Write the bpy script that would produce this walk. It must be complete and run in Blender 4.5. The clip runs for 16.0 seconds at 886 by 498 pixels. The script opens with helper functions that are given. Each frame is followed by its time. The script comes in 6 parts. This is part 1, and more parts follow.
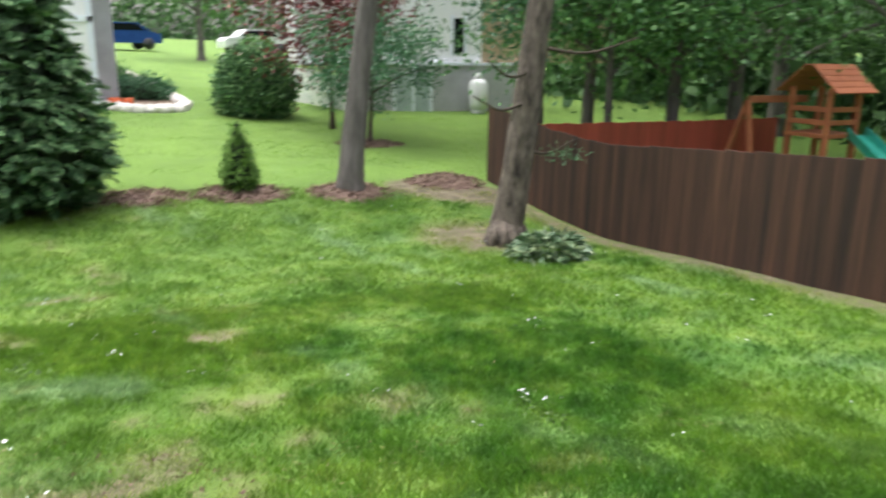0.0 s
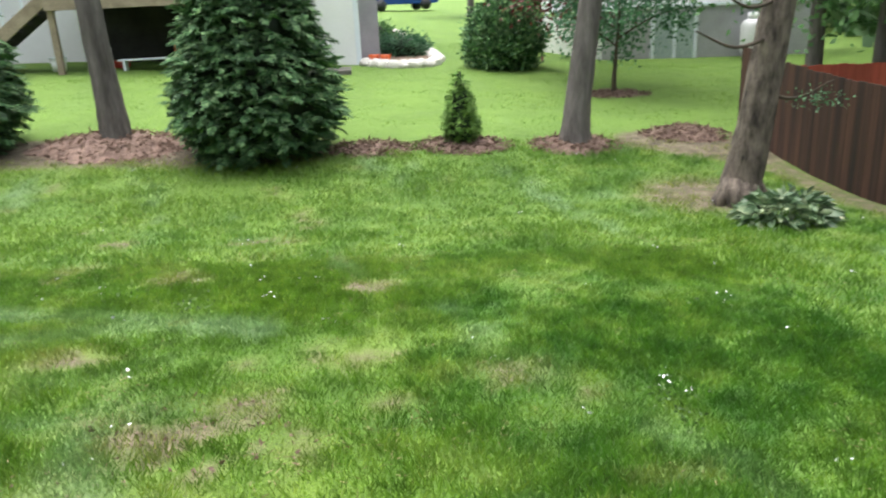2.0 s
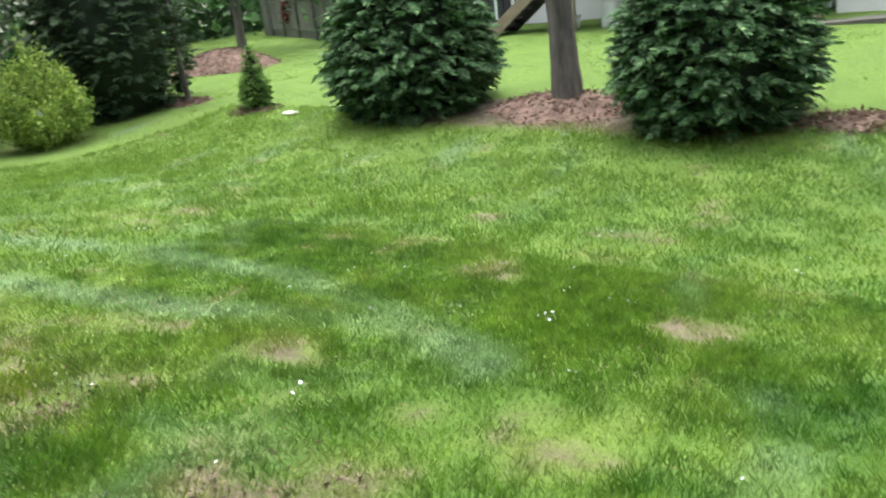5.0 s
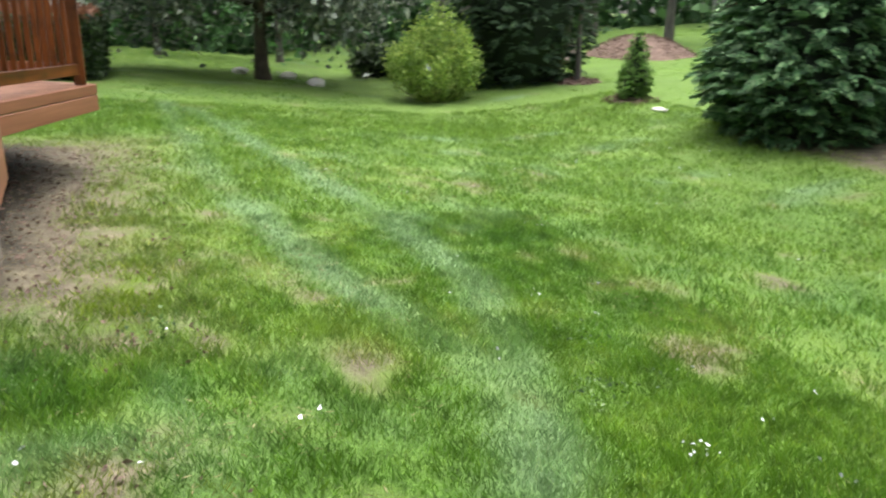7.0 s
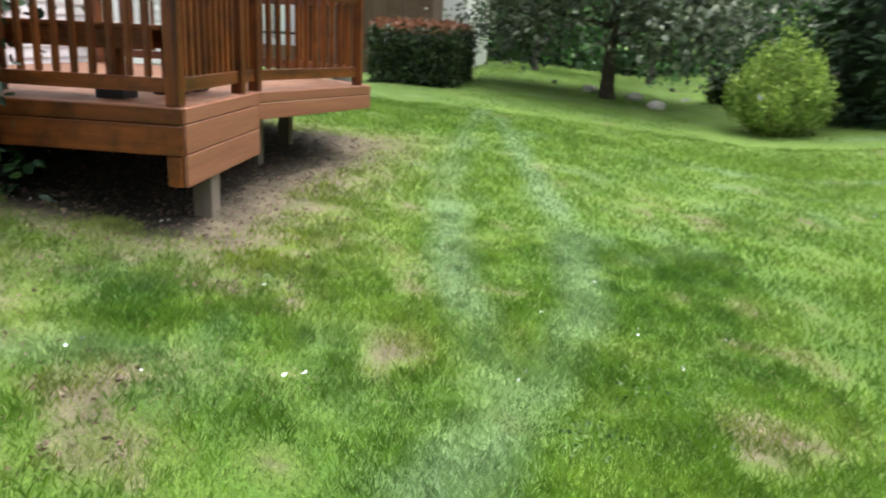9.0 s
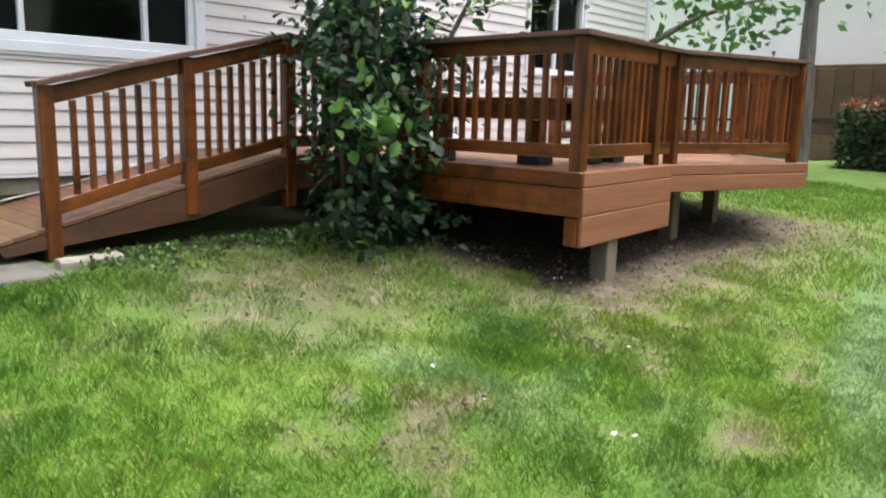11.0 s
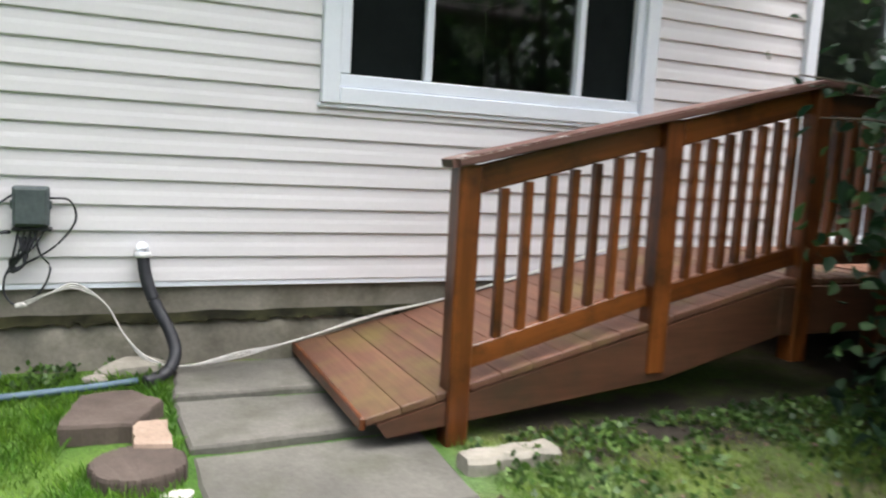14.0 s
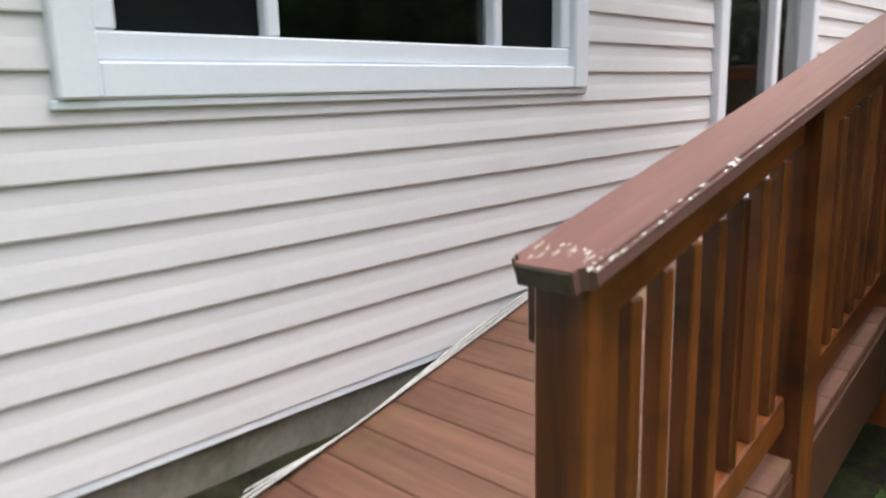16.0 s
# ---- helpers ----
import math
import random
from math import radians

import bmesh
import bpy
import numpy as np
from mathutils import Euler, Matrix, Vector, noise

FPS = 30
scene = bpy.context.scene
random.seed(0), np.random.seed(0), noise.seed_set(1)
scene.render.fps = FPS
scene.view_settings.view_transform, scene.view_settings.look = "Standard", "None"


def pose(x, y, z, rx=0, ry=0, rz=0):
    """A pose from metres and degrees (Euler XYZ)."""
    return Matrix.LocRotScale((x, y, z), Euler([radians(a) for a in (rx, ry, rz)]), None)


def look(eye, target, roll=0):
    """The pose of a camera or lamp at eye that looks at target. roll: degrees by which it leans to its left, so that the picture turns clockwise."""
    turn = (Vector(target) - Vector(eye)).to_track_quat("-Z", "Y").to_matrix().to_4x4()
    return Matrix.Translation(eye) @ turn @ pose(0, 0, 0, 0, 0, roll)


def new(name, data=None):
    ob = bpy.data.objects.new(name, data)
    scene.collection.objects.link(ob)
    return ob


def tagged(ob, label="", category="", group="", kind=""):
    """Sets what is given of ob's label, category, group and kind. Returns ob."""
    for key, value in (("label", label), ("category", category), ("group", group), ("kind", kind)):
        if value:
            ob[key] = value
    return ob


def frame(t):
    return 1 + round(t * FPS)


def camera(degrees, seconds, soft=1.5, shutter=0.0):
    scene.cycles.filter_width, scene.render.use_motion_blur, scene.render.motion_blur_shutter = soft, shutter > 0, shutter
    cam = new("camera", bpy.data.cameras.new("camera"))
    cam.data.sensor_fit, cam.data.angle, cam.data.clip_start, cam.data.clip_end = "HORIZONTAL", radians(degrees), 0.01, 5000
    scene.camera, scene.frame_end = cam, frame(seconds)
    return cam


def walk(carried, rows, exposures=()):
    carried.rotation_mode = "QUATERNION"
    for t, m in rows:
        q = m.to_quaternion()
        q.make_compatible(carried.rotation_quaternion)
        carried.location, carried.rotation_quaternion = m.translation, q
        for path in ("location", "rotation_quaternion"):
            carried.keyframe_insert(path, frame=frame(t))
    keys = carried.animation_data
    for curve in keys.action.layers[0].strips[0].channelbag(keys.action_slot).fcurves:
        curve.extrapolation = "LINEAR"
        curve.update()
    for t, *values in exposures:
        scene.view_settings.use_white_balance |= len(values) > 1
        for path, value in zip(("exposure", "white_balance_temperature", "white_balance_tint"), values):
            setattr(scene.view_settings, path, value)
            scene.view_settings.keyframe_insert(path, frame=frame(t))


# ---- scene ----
cam = camera(61.2, 16.0, soft=2.0, shutter=0.4)
PATH = [
    (0, (0.82, 0.70, 1.856), (1.703, 2.421, 1.348), 0.7),
    (0.5, (1.007, 0.71, 1.807), (1.609, 2.532, 1.242), 1.3),
    (1, (1.288, 0.828, 1.73), (1.884, 2.656, 1.179), -2.9),
    (1.5, (1.554, 0.866, 1.705), (1.975, 2.741, 1.152), -2.3),
    (2, (1.778, 0.924, 1.687), (1.959, 2.821, 1.081), -2.8),
    (2.5, (2.005, 1.094, 1.621), (1.988, 2.997, 1.008), -2.8),
    (3, (2.201, 1.322, 1.492), (1.87, 3.204, 0.902), -0.6),
    (3.5, (2.413, 1.557, 1.473), (1.862, 3.369, 0.83), -3.3),
    (4, (2.588, 1.885, 1.5), (1.895, 3.663, 0.902), -1.4),
    (4.2, (2.649, 1.989, 1.502), (1.854, 3.721, 0.896), -3.2),
    (6.3, (2.982, 3.699, 1.321), (1.419, 4.806, 0.746), -0.2),
    (6.5, (2.941, 3.783, 1.303), (1.307, 4.776, 0.718), 0.8),
    (7, (2.978, 4.185, 1.335), (1.201, 4.908, 0.769), 0.5),
    (7.5, (3.263, 4.446, 1.43), (1.422, 4.903, 0.796), 1.7),
    (8, (3.297, 4.875, 1.403), (1.406, 5.213, 0.846), 4.0),
    (8.5, (3.277, 5.289, 1.354), (1.344, 5.315, 0.842), 3.1),
    (9, (3.256, 5.673, 1.34), (1.348, 5.419, 0.799), 2.8),
    (9.5, (3.095, 5.917, 1.231), (1.287, 5.222, 0.734), 1.8),
    (10, (3.019, 6.08, 1.145), (1.441, 4.924, 0.73), 0.9),
    (10.2, (3.055, 6.20, 1.165), (1.567, 4.937, 0.726), 0.5),
    (12.3, (3.084, 5.293, 1.213), (1.731, 3.821, 1.145), 1.4),
    (12.5, (2.99, 5.106, 1.193), (1.737, 3.547, 1.178), 2.6),
    (13, (2.841, 4.686, 1.265), (1.891, 2.939, 1.049), 1.8),
    (13.5, (2.66, 4.232, 1.298), (1.739, 2.475, 1.045), 3.6),
    (14, (2.549, 3.71, 1.34), (1.742, 1.896, 1.095), 3.1),
    (14.5, (2.513, 3.166, 1.387), (1.796, 1.337, 1.013), 2.6),
    (15, (2.461, 2.698, 1.458), (1.586, 0.96, 0.994), 2.4),
    (15.5, (2.353, 2.205, 1.517), (1.199, 0.633, 1.073), 0.3),
    (16, (2.22, 1.752, 1.567), (0.813, 0.39, 1.158), -1.5),
]
walk(cam, [(t, look(*p)) for t, *p in PATH], [(0, 1.65), (4, 1.65), (8, 1.65), (10, 1.6), (12.3, 1.6), (16, 1.55)])

# ---------------------------------------------------------------- light
world = bpy.data.worlds.new("world")
scene.world = world
world.use_nodes = True
wn, wl = world.node_tree.nodes, world.node_tree.links
sky = wn.new("ShaderNodeTexSky")
sky.sky_type = "NISHITA"
sky.sun_disc = False
sky.sun_elevation = radians(78)
sky.sun_rotation = radians(-45)
sky.air_density, sky.dust_density, sky.ozone_density = 1.0, 6.0, 1.0
soften = wn.new("ShaderNodeHueSaturation")
soften.inputs["Saturation"].default_value = 0.35
wl.new(sky.outputs[0], soften.inputs["Color"])
wl.new(soften.outputs[0], wn["Background"].inputs[0])
wn["Background"].inputs[1].default_value = 0.15
sun_data = bpy.data.lights.new("sun", "SUN")
sun_data.energy, sun_data.angle, sun_data.color = 0.8, radians(80), (1.0, 0.98, 0.95)
sun = new("sun", sun_data)
sun.matrix_basis = look((0, 0, 20), (1.9, -1.9, 20 - 12.8))

rng = np.random.default_rng(7)


# ---------------------------------------------------------------- materials
def node_mat(name, rough=0.7, metal=0.0):
    m = bpy.data.materials.new(name)
    m.use_nodes = True
    nt = m.node_tree
    b = nt.nodes["Principled BSDF"]
    b.inputs["Roughness"].default_value = rough
    b.inputs["Metallic"].default_value = metal
    return m, nt, b


def ramp(nt, fac, stops):
    r = nt.nodes.new("ShaderNodeValToRGB")
    e = r.color_ramp.elements
    while len(e) < len(stops):
        e.new(0.5)
    for el, (p, c) in zip(e, stops):
        el.position, el.color = p, (*c, 1)
    nt.links.new(fac, r.inputs[0])
    return r.outputs[0]


def noise_tex(nt, coord, scale, detail=4, stretch=None, rough=0.6):
    if stretch:
        mp = nt.nodes.new("ShaderNodeMapping")
        mp.inputs["Scale"].default_value = stretch
        nt.links.new(coord, mp.inputs[0])
        coord = mp.outputs[0]
    n = nt.nodes.new("ShaderNodeTexNoise")
    n.inputs["Scale"].default_value = scale
    n.inputs["Detail"].default_value = detail
    n.inputs["Roughness"].default_value = rough
    nt.links.new(coord, n.inputs["Vector"])
    return n.outputs["Fac"]


def mix(nt, fac, a, b, blend="MIX"):
    n = nt.nodes.new("ShaderNodeMix")
    n.data_type, n.blend_type = "RGBA", blend
    for sock, v in ((n.inputs[0], fac), (n.inputs[6], a), (n.inputs[7], b)):
        if isinstance(v, (int, float)):
            sock.default_value = v
        elif isinstance(v, tuple):
            sock.default_value = (*v, 1)
        else:
            nt.links.new(v, sock)
    return n.outputs[2]


def bump(nt, b, height, strength=0.3, dist=0.01):
    n = nt.nodes.new("ShaderNodeBump")
    n.inputs["Strength"].default_value, n.inputs["Distance"].default_value = strength, dist
    nt.links.new(height, n.inputs["Height"])
    nt.links.new(n.outputs[0], b.inputs["Normal"])


def obj_coord(nt):
    return nt.nodes.new("ShaderNodeTexCoord").outputs["Object"]


def plain(name, c1, c2, scale=6.0, rough=0.7, bumpy=0.2, fine=40.0, metal=0.0, stretch=None, vary=0.12, dist=0.004, grain_mix=0.8):
    """Two-scale mottled surface: large stains and fine grain, each object a little different."""
    m, nt, b = node_mat(name, rough, metal)
    co = obj_coord(nt)
    info = nt.nodes.new("ShaderNodeObjectInfo")
    shift = nt.nodes.new("ShaderNodeVectorMath")
    shift.operation = "MULTIPLY_ADD"
    nt.links.new(info.outputs["Random"], shift.inputs[0])
    shift.inputs[1].default_value = (31.0, 17.0, 23.0)
    nt.links.new(co, shift.inputs[2])
    co = shift.outputs[0]
    big = noise_tex(nt, co, scale, 5, stretch)
    small = noise_tex(nt, co, fine, 6, stretch)
    col = ramp(nt, big, [(0.3, c1), (0.7, c2)])
    grain = ramp(nt, small, [(0.25, (0.72, 0.72, 0.72)), (0.75, (1.15, 1.15, 1.15))])
    col = mix(nt, grain_mix, col, grain, "MULTIPLY")
    tone = ramp(nt, info.outputs["Random"], [(0.0, (1 - vary,) * 3), (1.0, (1 + vary,) * 3)])
    col = mix(nt, 1.0, col, tone, "MULTIPLY")
    nt.links.new(col, b.inputs["Base Color"])
    bump(nt, b, small, bumpy, dist)
    return m


def mossy(m, colour, scale, lo, hi, share=0.6):
    """Patches of moss, dirt or a darker tone that run on across neighbouring pieces."""
    nt = m.node_tree
    b = nt.nodes["Principled BSDF"]
    was = b.inputs["Base Color"].links[0].from_socket
    where = nt.nodes.new("ShaderNodeNewGeometry").outputs["Position"]
    f = ramp(nt, noise_tex(nt, where, scale, 6, None, 0.65), [(lo, (0, 0, 0)), (hi, (share, share, share))])
    nt.links.new(mix(nt, f, was, colour), b.inputs["Base Color"])
    return m


def leafy(name, dark, mid, light, rough=0.5, scale=1.5, trans=0.25, lo=0.65, hi=1.25):
    """Leaf colour by island, and by larger patches of the plant."""
    m, nt, b = node_mat(name, rough)
    geo = nt.nodes.new("ShaderNodeNewGeometry")
    col = ramp(nt, geo.outputs["Random Per Island"], [(0.0, dark), (0.55, mid), (1.0, light)])
    patch = ramp(nt, noise_tex(nt, obj_coord(nt), scale, 3), [(0.3, (lo, lo * 1.07, lo * 1.07)), (0.7, (hi, hi * 0.96, hi * 0.84))])
    col = mix(nt, 1.0, col, patch, "MULTIPLY")
    nt.links.new(col, b.inputs["Base Color"])
    if trans:
        tr = nt.nodes.new("ShaderNodeBsdfTranslucent")
        nt.links.new(col, tr.inputs[0])
        ms = nt.nodes.new("ShaderNodeMixShader")
        ms.inputs[0].default_value = trans
        nt.links.new(b.outputs[0], ms.inputs[1])
        nt.links.new(tr.outputs[0], ms.inputs[2])
        nt.links.new(ms.outputs[0], nt.nodes["Material Output"].inputs[0])
    return m


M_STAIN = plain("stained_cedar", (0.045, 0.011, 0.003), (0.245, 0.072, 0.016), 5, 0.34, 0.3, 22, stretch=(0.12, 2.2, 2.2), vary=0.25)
# Near-black patches for more contrast within the stain.
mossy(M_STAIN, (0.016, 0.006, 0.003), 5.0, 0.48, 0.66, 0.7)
M_CAP = plain("rail_cap_paint", (0.10, 0.050, 0.043), (0.20, 0.104, 0.090), 3, 0.38, 0.15, 30, stretch=(0.2, 2, 2), vary=0.06)
# Paler copy of the stain: the front fascia's stronger light is in the colour.
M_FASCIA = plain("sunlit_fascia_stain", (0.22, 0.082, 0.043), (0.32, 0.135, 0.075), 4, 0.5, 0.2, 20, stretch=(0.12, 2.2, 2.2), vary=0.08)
M_DECK = plain("worn_deck_boards", (0.17, 0.072, 0.040), (0.30, 0.15, 0.092), 3, 0.55, 0.3, 24, stretch=(0.15, 2.2, 2.2), vary=0.16)
# Skirt stain with a darker range than the railing's.
M_SKIRT = mossy(plain("dark_skirt_board", (0.055, 0.020, 0.010), (0.145, 0.060, 0.033), 4, 0.5, 0.3, 22, stretch=(0.2, 2.2, 2.2), vary=0.1), (0.03, 0.024, 0.014), 3.0, 0.48, 0.68, 0.6)
M_RAMPB = mossy(mossy(plain("mossy_ramp_boards", (0.105, 0.044, 0.028), (0.20, 0.094, 0.060), 3, 0.55, 0.3, 24, stretch=(0.15, 2.2, 2.2), vary=0.13), (0.17, 0.145, 0.04), 2.4, 0.48, 0.68, 0.6), (0.07, 0.035, 0.022), 3.1, 0.52, 0.72, 0.5)
M_POST = plain("grey_treated_post", (0.16, 0.13, 0.10), (0.27, 0.23, 0.18), 5, 0.8, 0.3, 30, stretch=(0.2, 2, 2))
M_SIDE = plain("cream_vinyl_siding", (0.645, 0.632, 0.655), (0.70, 0.685, 0.71), 1.2, 0.42, 0.03, 60, vary=0.025, grain_mix=0.12)
M_TRIM = plain("white_vinyl_trim", (0.72, 0.77, 0.85), (0.79, 0.83, 0.90), 2, 0.35, 0.03, 60, vary=0.02, grain_mix=0.12)
M_CONC = mossy(plain("foundation_concrete", (0.13, 0.12, 0.095), (0.245, 0.228, 0.19), 3, 0.9, 0.4, 45, vary=0.1), (0.045, 0.05, 0.022), 2.6, 0.50, 0.70, 0.7)
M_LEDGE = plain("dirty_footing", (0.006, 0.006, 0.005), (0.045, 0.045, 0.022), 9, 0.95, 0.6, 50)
M_SLAB = mossy(plain("weathered_slab", (0.085, 0.082, 0.073), (0.165, 0.157, 0.140), 2.2, 0.9, 0.4, 55, vary=0.12), (0.055, 0.060, 0.034), 3.5, 0.50, 0.70, 0.6)
M_BLACK = plain("black_rubber", (0.012, 0.013, 0.018), (0.03, 0.032, 0.04), 12, 0.5, 0.3, 60)
M_CABLE = plain("white_cable_jacket", (0.45, 0.44, 0.42), (0.66, 0.65, 0.62), 20, 0.5, 0.1, 80)
M_BOXG = plain("grey_utility_box", (0.06, 0.08, 0.085), (0.10, 0.125, 0.13), 8, 0.5, 0.1, 60)
M_PAVER = plain("brown_concrete_paver", (0.055, 0.040, 0.033), (0.11, 0.084, 0.071), 5, 0.9, 0.4, 60)
M_TAN = plain("tan_paver", (0.27, 0.195, 0.15), (0.38, 0.285, 0.225), 5, 0.9, 0.3, 60)
M_STRAW = plain("dry_straw", (0.20, 0.17, 0.08), (0.32, 0.27, 0.14), 5, 0.9, 0.1, 60)
M_ROCK = plain("pale_limestone", (0.20, 0.185, 0.155), (0.35, 0.325, 0.28), 5, 0.9, 0.5, 30, dist=0.01)
M_WROCK = plain("white_bed_stone", (0.55, 0.52, 0.48), (0.78, 0.76, 0.72), 4, 0.9, 0.5, 20, dist=0.02)
M_BARK = plain("grey_bark", (0.065, 0.057, 0.053), (0.20, 0.18, 0.17), 3, 0.95, 0.9, 16, stretch=(3, 3, 0.5), dist=0.03)
M_BARKB = plain("brown_peeling_bark", (0.020, 0.015, 0.012), (0.20, 0.165, 0.135), 5, 0.95, 1.0, 9, stretch=(2.2, 2.2, 0.8), dist=0.04)
M_TWIG = plain("dark_twig", (0.035, 0.028, 0.02), (0.09, 0.07, 0.05), 6, 0.9, 0.4, 30)
M_MULCH = plain("bark_mulch", (0.10, 0.062, 0.048), (0.31, 0.215, 0.172), 9, 1.0, 0.9, 35, dist=0.02)
M_FENCE = plain("weathered_fence_stain", (0.012, 0.007, 0.0045), (0.082, 0.036, 0.020), 3, 0.85, 0.3, 18, stretch=(2.4, 2.4, 0.12), vary=0.28)
M_REDF = plain("red_fence_stain", (0.20, 0.028, 0.016), (0.30, 0.05, 0.03), 3, 0.7, 0.3, 18, stretch=(2.4, 2.4, 0.2), vary=0.12)
M_GREYF = plain("grey_fence_wood", (0.12, 0.12, 0.12), (0.24, 0.24, 0.235), 3, 0.9, 0.3, 18, stretch=(2.4, 2.4, 0.2), vary=0.15)
M_PLAY = plain("orange_playset_cedar", (0.25, 0.075, 0.032), (0.36, 0.12, 0.052), 3, 0.6, 0.2, 20, vary=0.1)
M_SLIDE = plain("green_plastic_slide", (0.01, 0.16, 0.12), (0.02, 0.22, 0.17), 3, 0.35, 0.02, 40)
M_NWALL = plain("white_neighbour_siding", (0.82, 0.82, 0.84), (0.90, 0.90, 0.92), 1.0, 0.6, 0.05, 30, grain_mix=0.2)
M_NGREY = plain("grey_neighbour_foundation", (0.32, 0.32, 0.34), (0.42, 0.42, 0.45), 1.5, 0.8, 0.1, 30)
M_NTAN = plain("tan_neighbour_stone", (0.34, 0.25, 0.16), (0.44, 0.34, 0.23), 2, 0.8, 0.1, 20)
M_NDARK = plain("dark_timber_and_deck_shade", (0.02, 0.02, 0.02), (0.05, 0.048, 0.045), 2, 0.9, 0.1, 20)
M_NWOOD = plain("weathered_deck_timber", (0.20, 0.155, 0.115), (0.34, 0.275, 0.21), 3, 0.85, 0.2, 20)
M_ROOF = plain("brown_shingle_roof", (0.06, 0.05, 0.045), (0.12, 0.10, 0.09), 5, 0.95, 0.4, 30)
M_SOFF = plain("tan_soffit", (0.34, 0.27, 0.18), (0.44, 0.36, 0.25), 3, 0.6, 0.1, 40)
M_METAL = plain("white_painted_tank", (0.74, 0.75, 0.77), (0.82, 0.83, 0.85), 3, 0.35, 0.02, 40)
M_BLUE = plain("blue_car_paint", (0.015, 0.05, 0.22), (0.02, 0.065, 0.27), 3, 0.25, 0.0, 40)
M_ORANGE = plain("orange_plastic", (0.55, 0.09, 0.015), (0.68, 0.13, 0.03), 3, 0.5, 0.05, 40)
M_REDT = plain("red_plastic", (0.42, 0.035, 0.018), (0.55, 0.06, 0.03), 3, 0.45, 0.05, 40)
M_SIDEB = plain("brown_neighbour_wall", (0.10, 0.06, 0.042), (0.16, 0.10, 0.072), 2, 0.8, 0.2, 20)
M_HOSE = plain("blue_grey_pvc", (0.05, 0.09, 0.13), (0.09, 0.15, 0.20), 6, 0.5, 0.1, 40)
M_PETAL = plain("white_fallen_petals", (0.62, 0.64, 0.70), (0.85, 0.86, 0.9), 12, 0.7, 0.1, 40)
M_WOODP = plain("stacked_firewood", (0.16, 0.12, 0.10), (0.36, 0.30, 0.27), 5, 0.9, 0.4, 20)
M_DIRT = plain("bare_soil", (0.14, 0.095, 0.065), (0.28, 0.205, 0.15), 4, 1.0, 0.6, 30, dist=0.02)
# Wide patch contrast puts lit tufts and dark gaps into this leaf colour.
M_ARB = leafy("arborvitae_spray", (0.030, 0.088, 0.038), (0.092, 0.215, 0.088), (0.225, 0.365, 0.185), 0.75, 5.5, 0.2, 0.35, 1.65)
# Near-black green that paints the shade inside the plants.
M_DARKCORE = leafy("shade_core_green", (0.006, 0.013, 0.006), (0.009, 0.022, 0.009), (0.015, 0.034, 0.014), 0.7, 2, 0)
M_SAP = leafy("young_arborvitae", (0.055, 0.14, 0.02), (0.12, 0.27, 0.04), (0.22, 0.38, 0.08), 0.7, 9, 0.25, 0.5, 1.4)
M_TREE = leafy("tree_leaf", (0.028, 0.08, 0.022), (0.07, 0.17, 0.045), (0.15, 0.30, 0.10), 0.6, 0.5, 0.35)
M_WOODS = leafy("far_woods_leaf", (0.03, 0.08, 0.03), (0.07, 0.16, 0.06), (0.14, 0.27, 0.11), 0.7, 0.2, 0.25)
M_LTREE = leafy("light_green_leaf", (0.06, 0.17, 0.05), (0.11, 0.26, 0.09), (0.20, 0.38, 0.15), 0.5, 0.8, 0.3)
M_MAG = leafy("magnolia_leaf", (0.05, 0.085, 0.06), (0.14, 0.18, 0.14), (0.34, 0.38, 0.33), 0.65, 1.2, 0.2, 0.4, 1.4)
M_YG = leafy("yellow_green_leaf", (0.15, 0.27, 0.05), (0.31, 0.46, 0.09), (0.50, 0.62, 0.18), 0.6, 2.5, 0.35)
M_CON = leafy("dark_conifer", (0.016, 0.042, 0.02), (0.05, 0.105, 0.05), (0.11, 0.18, 0.09), 0.75, 3.0, 0.1, 0.4, 1.5)
M_HEDGE = leafy("clipped_hedge_leaf", (0.012, 0.03, 0.01), (0.03, 0.06, 0.02), (0.06, 0.11, 0.03), 0.5, 2, 0.1)
M_HRED = leafy("reddish_new_growth", (0.18, 0.07, 0.04), (0.30, 0.13, 0.08), (0.42, 0.21, 0.14), 0.5, 2, 0.2)
M_PURP = leafy("purple_leaf", (0.06, 0.012, 0.016), (0.13, 0.025, 0.03), (0.24, 0.06, 0.06), 0.5, 1, 0.2)
M_PINE = leafy("feathery_leaf", (0.03, 0.10, 0.05), (0.07, 0.19, 0.10), (0.14, 0.30, 0.17), 0.5, 0.8, 0.3)
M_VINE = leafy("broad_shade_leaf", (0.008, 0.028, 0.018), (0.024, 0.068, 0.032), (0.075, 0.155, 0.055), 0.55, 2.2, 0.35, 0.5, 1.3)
M_VINEY = leafy("young_and_sunlit_leaf", (0.10, 0.24, 0.06), (0.16, 0.34, 0.09), (0.25, 0.45, 0.13), 0.4, 2, 0.35)
M_HOSTA = leafy("variegated_hosta_leaf", (0.05, 0.11, 0.05), (0.13, 0.21, 0.12), (0.38, 0.45, 0.30), 0.45, 6, 0.2)
M_WEED = leafy("low_weed_leaf", (0.025, 0.06, 0.014), (0.06, 0.13, 0.026), (0.14, 0.24, 0.06), 0.5, 2, 0.25)

